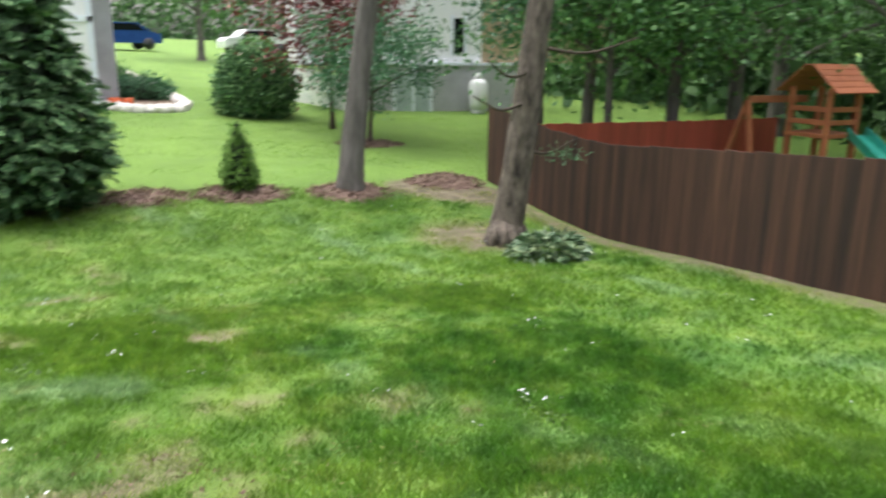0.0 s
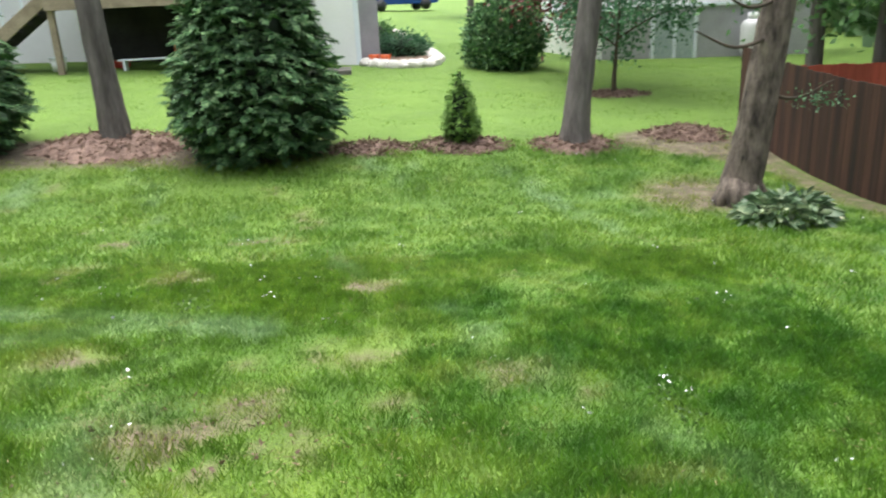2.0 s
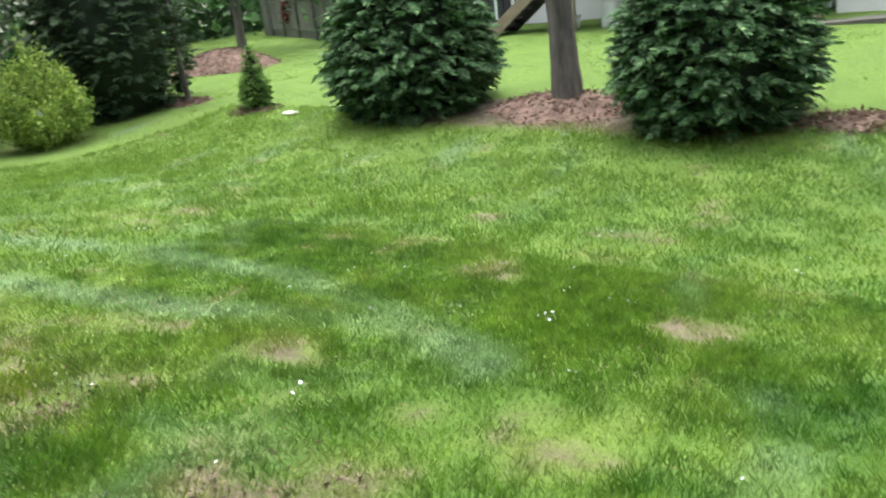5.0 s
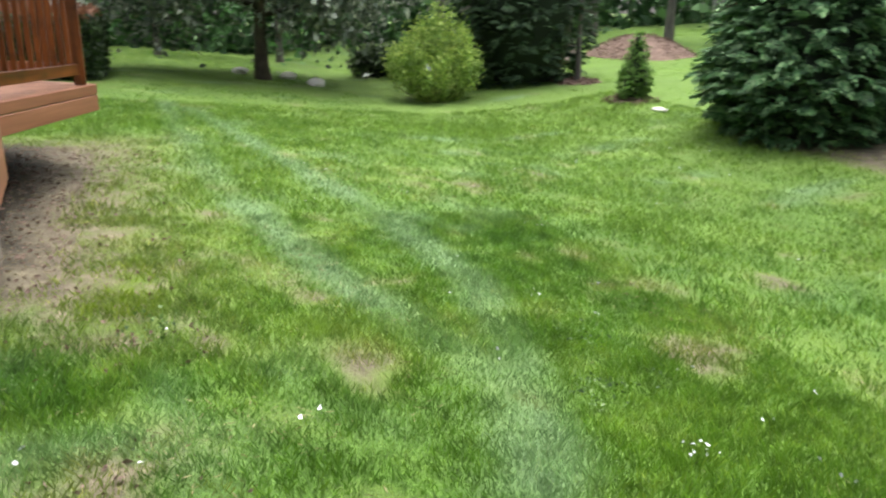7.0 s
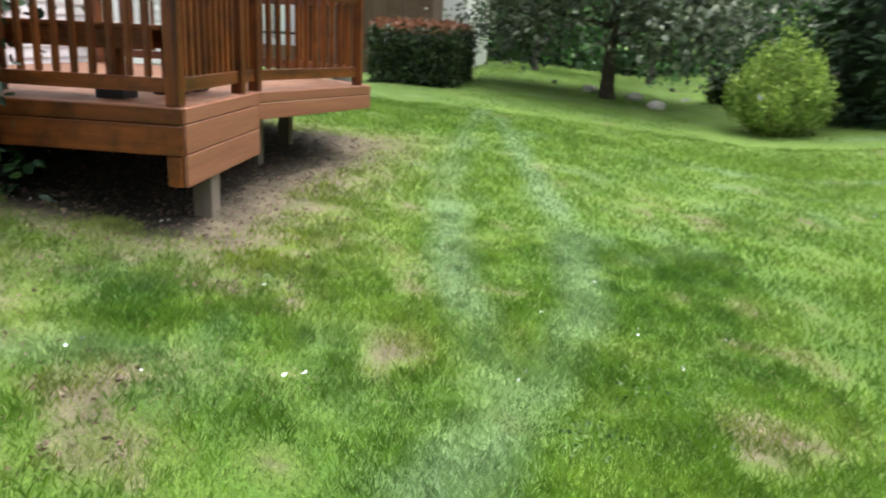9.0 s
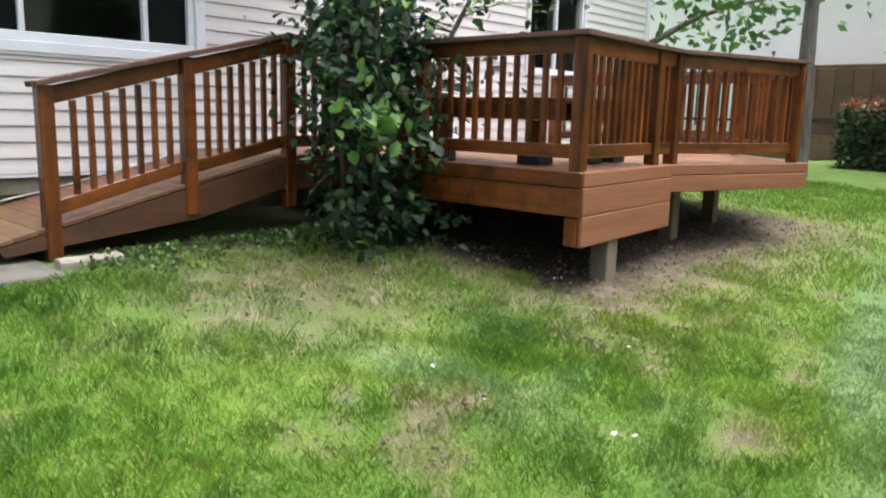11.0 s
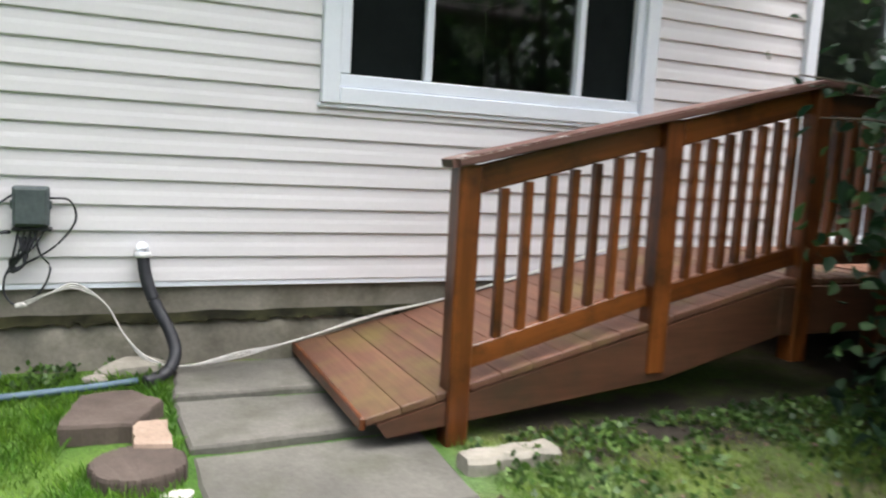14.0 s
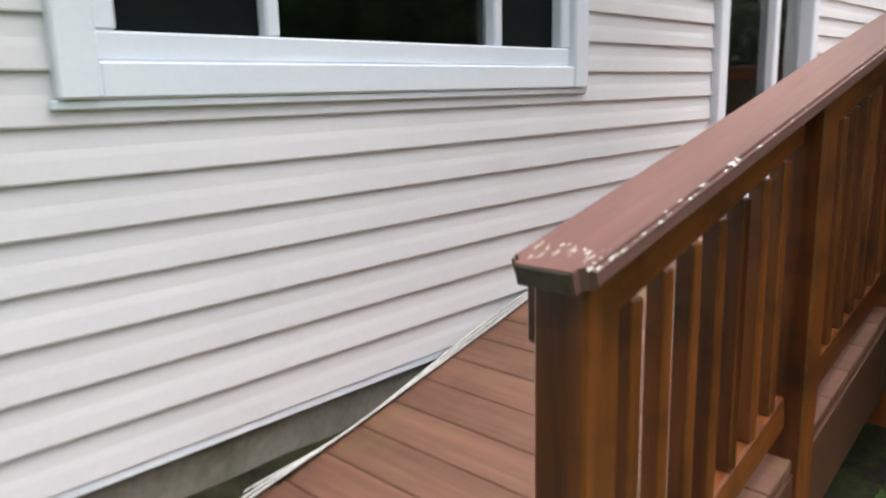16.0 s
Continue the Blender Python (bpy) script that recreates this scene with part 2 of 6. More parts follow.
M_GLASS, gnt, gb = node_mat("window_glass", 0.0)
gb.inputs["Base Color"].default_value = (0.80, 0.84, 0.83, 1)
gb.inputs["Transmission Weight"].default_value = 1.0
gb.inputs["IOR"].default_value = 1.45
# Dark paint keeps the unseen rooms behind the glass dim.
M_ROOM = plain("dim_room_paint", (0.10, 0.10, 0.10), (0.16, 0.16, 0.155), 2, 0.9, 0.05, 30)
M_SCREEN = plain("dark_insect_screen", (0.004, 0.006, 0.006), (0.007, 0.010, 0.010), 6, 0.8, 0.05, 90)
M_SCREEN.node_tree.nodes["Principled BSDF"].inputs["Specular IOR Level"].default_value = 0.08
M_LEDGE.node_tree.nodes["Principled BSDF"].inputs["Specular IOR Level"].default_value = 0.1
# Pale upright streaks; on the sliding door they paint reflections into the glass.
M_DOORG = plain("pale_door_and_reflections", (0.34, 0.42, 0.42), (0.46, 0.54, 0.54), 3, 0.15, 0.02, 20, stretch=(4, 4, 0.2))

# lawn: soil, dry thatch and green mixed by wear
M_LAWN, lnt, lb = node_mat("lawn_ground", 0.95)
lco = obj_coord(lnt)
lbig = noise_tex(lnt, lco, 0.9, 5)
lmid = noise_tex(lnt, lco, 6, 6)
lfine = noise_tex(lnt, lco, 70, 5)
ltint = lnt.nodes.new("ShaderNodeAttribute")
ltint.attribute_name = "tint"
# Green is dimmed below the blade tint to paint shade between blades.
lgreen = mix(lnt, 1.0, ltint.outputs["Color"], ramp(lnt, lbig, [(0.3, (0.62, 0.62, 0.62)), (0.7, (0.85, 0.83, 0.8))]), "MULTIPLY")
lgreen = mix(lnt, 0.8, lgreen, ramp(lnt, lfine, [(0.3, (0.35, 0.4, 0.35)), (0.7, (1.45, 1.4, 1.4))]), "MULTIPLY")
lsoil = ramp(lnt, lmid, [(0.3, (0.06, 0.050, 0.034)), (0.5, (0.135, 0.113, 0.072)), (0.7, (0.24, 0.205, 0.132))])
lsoil = mix(lnt, 0.8, lsoil, ramp(lnt, lfine, [(0.2, (0.5, 0.5, 0.5)), (0.8, (1.3, 1.3, 1.3))]), "MULTIPLY")
wear = lnt.nodes.new("ShaderNodeAttribute")
wear.attribute_name = "wear"
wsum = lnt.nodes.new("ShaderNodeMath")
wsum.operation = "ADD"
lnt.links.new(wear.outputs["Fac"], wsum.inputs[0])
lnt.links.new(ramp(lnt, lmid, [(0.3, (0, 0, 0)), (0.75, (0.36, 0.36, 0.36))]), wsum.inputs[1])
# Soil goes near-black where deep shade falls: the shade is in the colour.
shaded_soil = lnt.nodes.new("ShaderNodeAttribute")
shaded_soil.attribute_name = "shaded_soil"
lsoil = mix(lnt, shaded_soil.outputs["Fac"], lsoil, mix(lnt, lmid, (0.012, 0.009, 0.006), (0.034, 0.026, 0.017)))
wfac = ramp(lnt, wsum.outputs[0], [(0.45, (0, 0, 0)), (0.75, (1, 1, 1))])
lcol = mix(lnt, wfac, lgreen, lsoil)
lnt.links.new(lcol, lb.inputs["Base Color"])
bump(lnt, lb, lfine, 0.8, 0.02)

# grass blades take their colour from broad drifts across the lawn
M_BLADE, bnt, bb = node_mat("grass_blade", 0.55)
bgeo = bnt.nodes.new("ShaderNodeNewGeometry")
bco = obj_coord(bnt)
btint = bnt.nodes.new("ShaderNodeAttribute")
btint.attribute_name = "tint"
b1 = btint.outputs["Color"]
b1 = mix(bnt, 1.0, b1, ramp(bnt, noise_tex(bnt, bco, 8, 5), [(0.34, (0.62, 0.66, 0.62)), (0.66, (1.38, 1.34, 1.3))]), "MULTIPLY")
b3 = ramp(bnt, bgeo.outputs["Random Per Island"], [(0.0, (0.82, 0.86, 0.8)), (0.85, (1.12, 1.1, 1.05)), (0.95, (1.5, 1.3, 1.3)), (1.0, (1.9, 1.5, 1.7))])
bcol = mix(bnt, 1.0, b1, b3, "MULTIPLY")
bnt.links.new(bcol, bb.inputs["Base Color"])
btr = bnt.nodes.new("ShaderNodeBsdfTranslucent")
bnt.links.new(bcol, btr.inputs[0])
bms = bnt.nodes.new("ShaderNodeMixShader")
bms.inputs[0].default_value = 0.35
bnt.links.new(bb.outputs[0], bms.inputs[1])
bnt.links.new(btr.outputs[0], bms.inputs[2])
bnt.links.new(bms.outputs[0], bnt.nodes["Material Output"].inputs[0])


# ---------------------------------------------------------------- mesh helpers
def thing(name, base, label, category, group="", kind=""):
    e = new(name)
    e.location = base
    return tagged(e, label, category, group, kind)


def placed(ob):
    m = ob.matrix_basis.copy()
    return placed(ob.parent) @ ob.matrix_parent_inverse @ m if ob.parent else m


def hang(ob, parent, label=""):
    """Makes ob a part of parent without moving it."""
    if parent is not None:
        ob.parent = parent
        ob.matrix_parent_inverse = placed(parent).inverted()
    if label:
        ob["label"] = label
    return ob


def mesh(name, verts, faces, mat, parent=None, label="", smooth=False):
    me = bpy.data.meshes.new(name)
    me.from_pydata([tuple(v) for v in verts], [], [tuple(f) for f in faces])
    if smooth:
        me.polygons.foreach_set("use_smooth", [True] * len(me.polygons))
    me.materials.append(mat)
    return hang(new(name, me), parent, label)


def part(name, bm, mat, parent=None, label="", smooth=False):
    me = bpy.data.meshes.new(name)
    bm.to_mesh(me)
    bm.free()
    if smooth:
        me.polygons.foreach_set("use_smooth", [True] * len(me.polygons))
    me.materials.append(mat)
    return hang(new(name, me), parent, label)


_boxes = {}


def box_data(sx, sy, sz, bev, mat):
    key = (round(sx, 3), round(sy, 3), round(sz, 3), bev, mat.name)
    if key not in _boxes:
        bm = bmesh.new()
        bmesh.ops.create_cube(bm, size=1.0)
        bmesh.ops.scale(bm, vec=(sx, sy, sz), verts=bm.verts)
        if bev:
            bmesh.ops.bevel(bm, geom=bm.edges[:], offset=min(bev, 0.45 * min(sx, sy, sz)), segments=1, affect="EDGES")
        me = bpy.data.meshes.new("board")
        bm.to_mesh(me)
        bm.free()
        me.materials.append(mat)
        _boxes[key] = me
    return _boxes[key]


def box(name, x0, x1, y0, y1, z0, z1, mat, parent=None, label="", bev=0.006):
    """A board laid along its longest horizontal side, so that its grain runs that way."""
    sx, sy, sz = x1 - x0, y1 - y0, z1 - z0
    c = Vector(((x0 + x1) / 2, (y0 + y1) / 2, (z0 + z1) / 2))
    if sz > max(sx, sy):
        ob = new(name, box_data(sz, sx, sy, bev, mat))
        ob.matrix_basis = Matrix.Translation(c) @ Matrix(((0, 1, 0), (0, 0, 1), (1, 0, 0))).to_4x4()
    elif sy > sx:
        ob = new(name, box_data(sy, sx, sz, bev, mat))
        ob.matrix_basis = pose(*c, 0, 0, 90)
    else:
        ob = new(name, box_data(sx, sy, sz, bev, mat))
        ob.matrix_basis = Matrix.Translation(c)
    return hang(ob, parent, label)


def beam(name, p0, p1, w, h, mat, parent=None, label="", bev=0.005, plumb=True):
    """A board from p0 to p1 (its axis), w wide and h high."""
    p0, p1 = Vector(p0), Vector(p1)
    d = p1 - p0
    x = d.normalized()
    up = Vector((0, 0, 1)) if abs(x.z) < 0.95 else Vector((0, 1, 0))
    y = up.cross(x).normalized()
    z = x.cross(y)
    ob = new(name, box_data(d.length, w, h, bev, mat))
    ob.matrix_basis = Matrix.Translation((p0 + p1) / 2) @ Matrix((x, y, z)).transposed().to_4x4()
    return hang(ob, parent, label)


def tube(name, pts, radii, mat, parent=None, label="", sides=10, wob=0.0, seed=0):
    """A tube along points with a radius at each; wob roughens it."""
    r = np.random.default_rng(seed)
    pts = [Vector(p) for p in pts]
    verts, faces = [], []
    for i, p in enumerate(pts):
        d = (pts[min(i + 1, len(pts) - 1)] - pts[max(i - 1, 0)]).normalized()
        a = d.orthogonal().normalized() if abs(d.z) < 0.9 else Vector((1, 0, 0))
        a = (a - d * a.dot(d)).normalized()
        b = d.cross(a)
        for k in range(sides):
            t = 2 * math.pi * k / sides
            rr = radii[i] * (1 + wob * (r.random() - 0.5))
            verts.append(p + a * (math.cos(t) * rr) + b * (math.sin(t) * rr))
    for i in range(len(pts) - 1):
        for k in range(sides):
            k2 = (k + 1) % sides
            faces.append((i * sides + k, i * sides + k2, (i + 1) * sides + k2, (i + 1) * sides + k))
    faces.append(tuple(range(sides))[::-1])
    faces.append(tuple(range((len(pts) - 1) * sides, len(pts) * sides)))
    return mesh(name, verts, faces, mat, parent, label, True)


def smooth_line(pts, n):
    """Catmull-Rom through the points."""
    P = [np.array(p, float) for p in pts]
    P = [2 * P[0] - P[1]] + P + [2 * P[-1] - P[-2]]
    out = []
    for i in range(1, len(P) - 2):
        for k in range(n):
            t = k / n
            out.append(0.5 * ((2 * P[i]) + (P[i + 1] - P[i - 1]) * t + (2 * P[i - 1] - 5 * P[i] + 4 * P[i + 1] - P[i + 2]) * t * t + (3 * P[i] - P[i - 1] - 3 * P[i + 1] + P[i + 2]) * t ** 3))
    out.append(P[-2])
    return out


def quads(name, V, mat, parent=None, label=""):
    """Many loose four-sided leaves at once: V is (n, 4, 3)."""
    n = len(V)
    me = bpy.data.meshes.new(name)
    me.vertices.add(4 * n)
    me.vertices.foreach_set("co", np.ascontiguousarray(V, dtype=np.float32).ravel())
    me.loops.add(4 * n)
    me.loops.foreach_set("vertex_index", np.arange(4 * n, dtype=np.int32))
    me.polygons.add(n)
    me.polygons.foreach_set("loop_start", np.arange(0, 4 * n, 4, dtype=np.int32))
    me.polygons.foreach_set("loop_total", np.full(n, 4, dtype=np.int32))
    me.update(calc_edges=True)
    me.materials.append(mat)
    return hang(new(name, me), parent, label)


def unit(a):
    return a / np.maximum(np.linalg.norm(a, axis=-1, keepdims=True), 1e-9)


def leaf_quads(base, along, length, width, r, fold=0.25):
    """Pointed leaves from base points along directions, turned at random about their length."""
    n = len(base)
    along = unit(along)
    side = unit(np.cross(along, unit(r.normal(size=(n, 3)))))
    nor = np.cross(side, along)
    L = (length * r.uniform(0.65, 1.25, n))[:, None]
    W = (width * r.uniform(0.65, 1.25, n))[:, None]
    mid = base + along * L * 0.45
    tip = base + along * L - nor * L * fold * 0.6
    return np.stack([base, mid + side * W * 0.5 + nor * L * fold * 0.3, tip, mid - side * W * 0.5 + nor * L * fold * 0.3], axis=1)


# ---------------------------------------------------------------- ground
GY = [-40, -4, 0, 1, 1.9, 3.4, 5.5, 7, 9, 10.5, 12.2, 16, 21, 30, 45, 80, 200]
GZ = [.5, .35, .3, .26, .225, -.0, -.15, -.26, -.43, -.35, -.13, .15, .5, 1.0, 1.9, 3.2, 3.6]


def ground_z(x, y):
    x, y = np.asarray(x, float), np.asarray(y, float)
    g = sum(np.interp(y + d, GY, GZ) for d in (-0.5, -0.25, 0, 0.25, 0.5)) / 5
    s = np.clip(y / 4, 0, 1)
    turf = 0.03 * np.exp(-((x - 2.5) / 0.28) ** 2 - ((y - 1.35) / 0.4) ** 2) + 0.055 * np.exp(-((x - 1.9) / 0.75) ** 2 - ((y - 1.95) / 0.4) ** 2)
    return g - 0.042 * s * 14 * np.tanh(x / 14) + turf


def gz(x, y):
    return float(ground_z(x, y))


def vnoise(x, y, f, seed):
    """Smooth value noise in the plane, -1 to 1, f cells a metre."""
    tab = np.random.default_rng(seed).uniform(-1, 1, (128, 128))
    u, v = np.asarray(x, float) * f + seed * 7.31, np.asarray(y, float) * f + seed * 3.77
    i, j = np.floor(u).astype(int), np.floor(v).astype(int)
    a, b = u - i, v - j
    a, b = a * a * (3 - 2 * a), b * b * (3 - 2 * b)
    q = lambda m, n: tab[m % 128, n % 128]
    return (q(i, j) * (1 - a) + q(i + 1, j) * a) * (1 - b) + (q(i, j + 1) * (1 - a) + q(i + 1, j + 1) * a) * b


def near_line(x, y, ax, ay, bx, by):
    t = np.clip(((x - ax) * (bx - ax) + (y - ay) * (by - ay)) / ((bx - ax) ** 2 + (by - ay) ** 2), 0, 1)
    return np.hypot(x - ax - t * (bx - ax), y - ay - t * (by - ay))


WORN = [(-4.25, 5.82), (-5.45, 7.9), (-3.45, 7.1), (-3.53, 6.53), (-4.22, 8.16), (-2.49, 4.6), (-1.5, 4.7), (-1.4, 4.35), (-0.49, 3.97), (0.0, 5.05), (-0.31, 4.42),
        (1.02, 4.2), (-1.4, 6.95), (-0.74, 7.19), (0.19, 6.79), (-5.2, 9.6), (1.49, 5.09), (1.72, 4.8), (1.53, 7.15), (1.76, 6.32), (1.36, 3.86), (1.7, 4.2),
        (-0.9, 4.86), (0.7, 3.92), (-0.64, 8.16), (2.05, 7.07), (2.36, 4.49), (0.81, 8.06)]


def wear_at(x, y):
    """Bare soil: beneath the deck, along the house, under the row of shrubs, and worn spots of the lawn."""
    x, y = np.asarray(x, float), np.asarray(y, float)
    w = np.zeros_like(x)
    deck = np.maximum(np.maximum(-5.0 - x, x + 1.15), y - 3.65)
    w = np.maximum(w, np.clip(0.80 - deck * 2.6, 0, 1) * (y > 0))
    w = np.maximum(w, np.clip(0.58 - np.minimum(np.clip(deck, 0, 9) * 1.3, np.hypot(x - 0.2, (y - 2.3) * 1.2) * 0.8) * 0.28, 0, 0.54))
    w = np.maximum(w, np.clip(1.0 - near_line(x, y, -0.9, 1.3, 0.9, 1.2) * 1.9, 0, 0.62))
    w = np.maximum(w, np.clip(1.4 - near_line(x, y, -4.6, 12.3, 0.6, 12.2) * 1.35, 0, 1))
    w = np.maximum(w, np.clip(1.25 - near_line(x, y, 6.2, 12.2, 7.3, 11.4) * 1.5, 0, 0.7))
    w = np.maximum(w, np.clip(1.0 - np.hypot(x - 5.9, y - 9.5) * 0.75, 0, 0.6))
    w = np.maximum(w, np.clip(1.2 - near_line(x, y, 7.45, 4, 7.45, 11.8) * 3.4, 0, 0.5))
    edge = 0.10 * vnoise(x, y, 5, 51) + 0.06 * vnoise(x, y, 13, 52)
    for i, (cx, cy) in enumerate(WORN):
        rx, ry = 0.20 + 0.05 * (i % 4), 0.15 + 0.04 * (i % 3)
        w = np.maximum(w, np.clip(1.15 - np.hypot((x - cx) / rx, (y - cy) / ry) * 0.85 + edge * 5, 0, 1) * (0.46 + 0.04 * (i % 5)))
    speck = vnoise(x, y, 3.4, 53) + 0.6 * vnoise(x, y, 9, 54)
    w = np.maximum(w, np.clip((speck - 0.62) * 1.2, 0, 0.42) * (y < 11.5) * (x < 3.2))
    return np.clip(w, 0, 1)


MOWN = [[(1.03, 5.37), (0.32, 5.6), (-1.24, 5.14), (-3.42, 4.79), (-6.78, 4.61), (-9.0, 4.6)], [(0.96, 5.45), (-0.04, 5.75), (-0.85, 5.98), (-2.39, 5.9), (-5.63, 5.35), (-8.25, 4.88)]]


def lawn_tint(x, y):
    """Colour of the turf: dark dense clumps, three broad darker zones, yellower drifts, lighter tone towards -x and +y,
    pale wheel tracks of the mower, straw round the worn spots, the smooth light lawns next door.
    """
    x, y = np.asarray(x, float), np.asarray(y, float)
    c = 0.48 + 0.17 * vnoise(x, y, 1.25, 1) + 0.30 * vnoise(x, y, 3.6, 2) + 0.30 * vnoise(x, y, 9, 3)
    # Three elliptical zones where the turf is set darker.
    dark_zone = np.clip(1.15 - np.hypot((x - 4.1) / 2.3, (y - 4.4) / 2.5), 0, 1)
    dark_zone = np.maximum(dark_zone, np.clip(1.2 - np.hypot((x - 2.9) / 1.5, (y - 2.0) / 1.5), 0, 1))
    dark_zone = np.maximum(dark_zone, np.clip(1.1 - np.hypot((x - 1.2) / 2.3, (y - 5.4) / 1.7), 0, 1) * 0.5)
    c = np.clip(c - 0.18 * dark_zone, 0, 1)
    stops = np.array([(0.044, 0.142, 0.013), (0.084, 0.205, 0.020), (0.138, 0.262, 0.033), (0.215, 0.325, 0.062)])
    col = np.stack([np.interp(c, (0.05, 0.38, 0.68, 1.0), stops[:, k]) for k in range(3)], -1)
    blend = lambda col, f, to: col + (np.array(to) - col) * f[..., None]
    col = blend(col, np.clip(vnoise(x, y, 0.6, 4) * 0.7, 0, 0.4), (0.150, 0.265, 0.020))
    col = blend(col, np.clip((-x - 0.5) / 9, 0, 0.5), (0.185, 0.310, 0.048))
    col = blend(col, np.clip((y - 6.0) / 7, 0, 0.45) * (1 - 0.6 * np.clip(x - 4, 0, 1)), (0.190, 0.325, 0.062))
    track = np.full(x.shape, 9.0)
    for line in MOWN:
        for (ax, ay), (bx, by) in zip(line, line[1:]):
            track = np.minimum(track, near_line(x, y, ax, ay, bx, by))
    pale = np.clip(1.1 - track / 0.20, 0, 0.85) * np.clip(0.75 + 0.6 * vnoise(x, y, 1.7, 5), 0, 1)
    pale = np.maximum(pale, np.clip(vnoise(x * 2.4 + y * 0.5, y * 0.5 - x * 0.1, 1.0, 6) + 0.5 * vnoise(x, y, 4, 7) - 0.5, 0, 0.7) * (1 - dark_zone))
    col = blend(col, np.clip(pale, 0, 0.75), (0.205, 0.335, 0.165))
    w = wear_at(x, y)
    col = blend(col, np.clip(w * 1.25 - 0.2, 0, 0.6), (0.25, 0.255, 0.085))
    col = blend(col, np.clip(1.4 - np.hypot((x + 1.05) / 0.42, (y - 3.95) / 0.26), 0, 0.8), (0.16, 0.25, 0.010))
    far = np.clip((y - 12.3) / 0.5, 0, 1) * np.clip(0.85 + 0.12 * vnoise(x, y, 0.35, 8), 0, 1)
    return np.clip(blend(col, far, (0.165, 0.300, 0.048)), 0, 1)


def axis(lo, fine0, fine1, hi, step):
    core = np.arange(fine0, fine1 + 1e-6, step)
    k = np.linspace(0, 1, 26)[1:]
    return np.concatenate([(fine0 - (fine0 - lo) * k ** 3)[::-1], core, fine1 + (hi - fine1) * k ** 3])


gx, gy = axis(-600, -16, 12, 600, 0.2), axis(-600, -1, 24, 900, 0.2)
GXX, GYY = np.meshgrid(gx, gy)
rough = np.array([noise.noise(Vector((a * 1.7, b * 1.7, 0))) * 0.012 + noise.noise(Vector((a * 0.5, b * 0.5, 3))) * 0.015 for a, b in zip(GXX.ravel(), GYY.ravel())])
GZZ = ground_z(GXX.ravel(), GYY.ravel()) + rough * ((np.abs(GXX.ravel()) < 40) & (GYY.ravel() < 40))
nx, ny = len(gx), len(gy)
gf = np.array([(j * nx + i, j * nx + i + 1, (j + 1) * nx + i + 1, (j + 1) * nx + i) for j in range(ny - 1) for i in range(nx - 1)])
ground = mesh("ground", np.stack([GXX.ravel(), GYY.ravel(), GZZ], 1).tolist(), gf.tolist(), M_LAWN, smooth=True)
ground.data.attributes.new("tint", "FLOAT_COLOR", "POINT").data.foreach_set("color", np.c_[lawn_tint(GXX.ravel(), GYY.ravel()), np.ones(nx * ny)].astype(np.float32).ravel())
# Mask of the painted shade: under the deck and around the tree's foot.
shade_mask = np.maximum(np.clip(1.4 - np.maximum(np.maximum(-5.2 - GXX, GXX + 1.25), GYY - 3.1) * 3, 0, 1) * (GYY > 0), np.clip(1.6 - np.hypot((GXX + 0.05) / 1.5, (GYY - 1.40) / 0.5), 0, 1))
ground.data.attributes.new("shaded_soil", "FLOAT", "POINT").data.foreach_set("value", np.clip(shade_mask + 0.2 * vnoise(GXX, GYY, 4, 61) * (shade_mask > 0), 0, 1).ravel().astype(np.float32))
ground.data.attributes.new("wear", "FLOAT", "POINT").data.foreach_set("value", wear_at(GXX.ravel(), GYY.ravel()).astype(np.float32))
tagged(ground, "sloping mown lawn with worn and bare patches", "lawn", kind="structure")


def blades(name, n, x0, x1, y0, y1, h, w, keep, label):
    r = np.random.default_rng(len(name) + n)
    x, y = r.uniform(x0, x1, n), r.uniform(y0, y1, n)
    we = wear_at(x, y)
    patch = vnoise(x, y, 3.1, 31) + 0.6 * vnoise(x, y, 8, 32)
    ok = (r.random(n) > we * 1.0 + patch * 0.5 * np.clip(we * 3, 0, 1)) & (r.random(n) > (we - 0.75) * 4) & keep(x, y)
    x, y = x[ok], y[ok]
    n = len(x)
    z = ground_z(x, y) - 0.01
    tint = lawn_tint(x, y)
    tall = 0.82 + 0.30 * vnoise(x, y, 2.3, 33) + 0.32 * vnoise(x, y, 7, 34) + np.clip(0.20 - tint[:, 0], -0.1, 0.2) * 2.2
    hh = h * np.clip(tall, 0.68, 1.8) * r.uniform(0.5, 1.3, n)
    ang = r.uniform(0, 2 * math.pi, n)
    lean = r.uniform(0.1, 0.9, n) * hh
    la = r.uniform(0, 2 * math.pi, n)
    p = np.stack([x, y, z], 1)
    s = np.stack([np.cos(ang), np.sin(ang), 0 * ang], 1) * (w * r.uniform(0.7, 1.3, n))[:, None] / 2
    tip = p + np.stack([np.cos(la) * lean, np.sin(la) * lean, hh], 1)
    midp = p + np.stack([np.cos(la) * lean * 0.35, np.sin(la) * lean * 0.35, hh * 0.6], 1)
    V = np.stack([p - s, p + s, (midp + tip) / 2 + s * 0.35, tip], 1)
    ob = quads(name, V, M_BLADE)
    ob.data.attributes.new("tint", "FLOAT_COLOR", "POINT").data.foreach_set("color", np.repeat(np.c_[tint, np.ones(n)], 4, 0).astype(np.float32).ravel())
    return tagged(ob, label, "grass", kind="stuff")


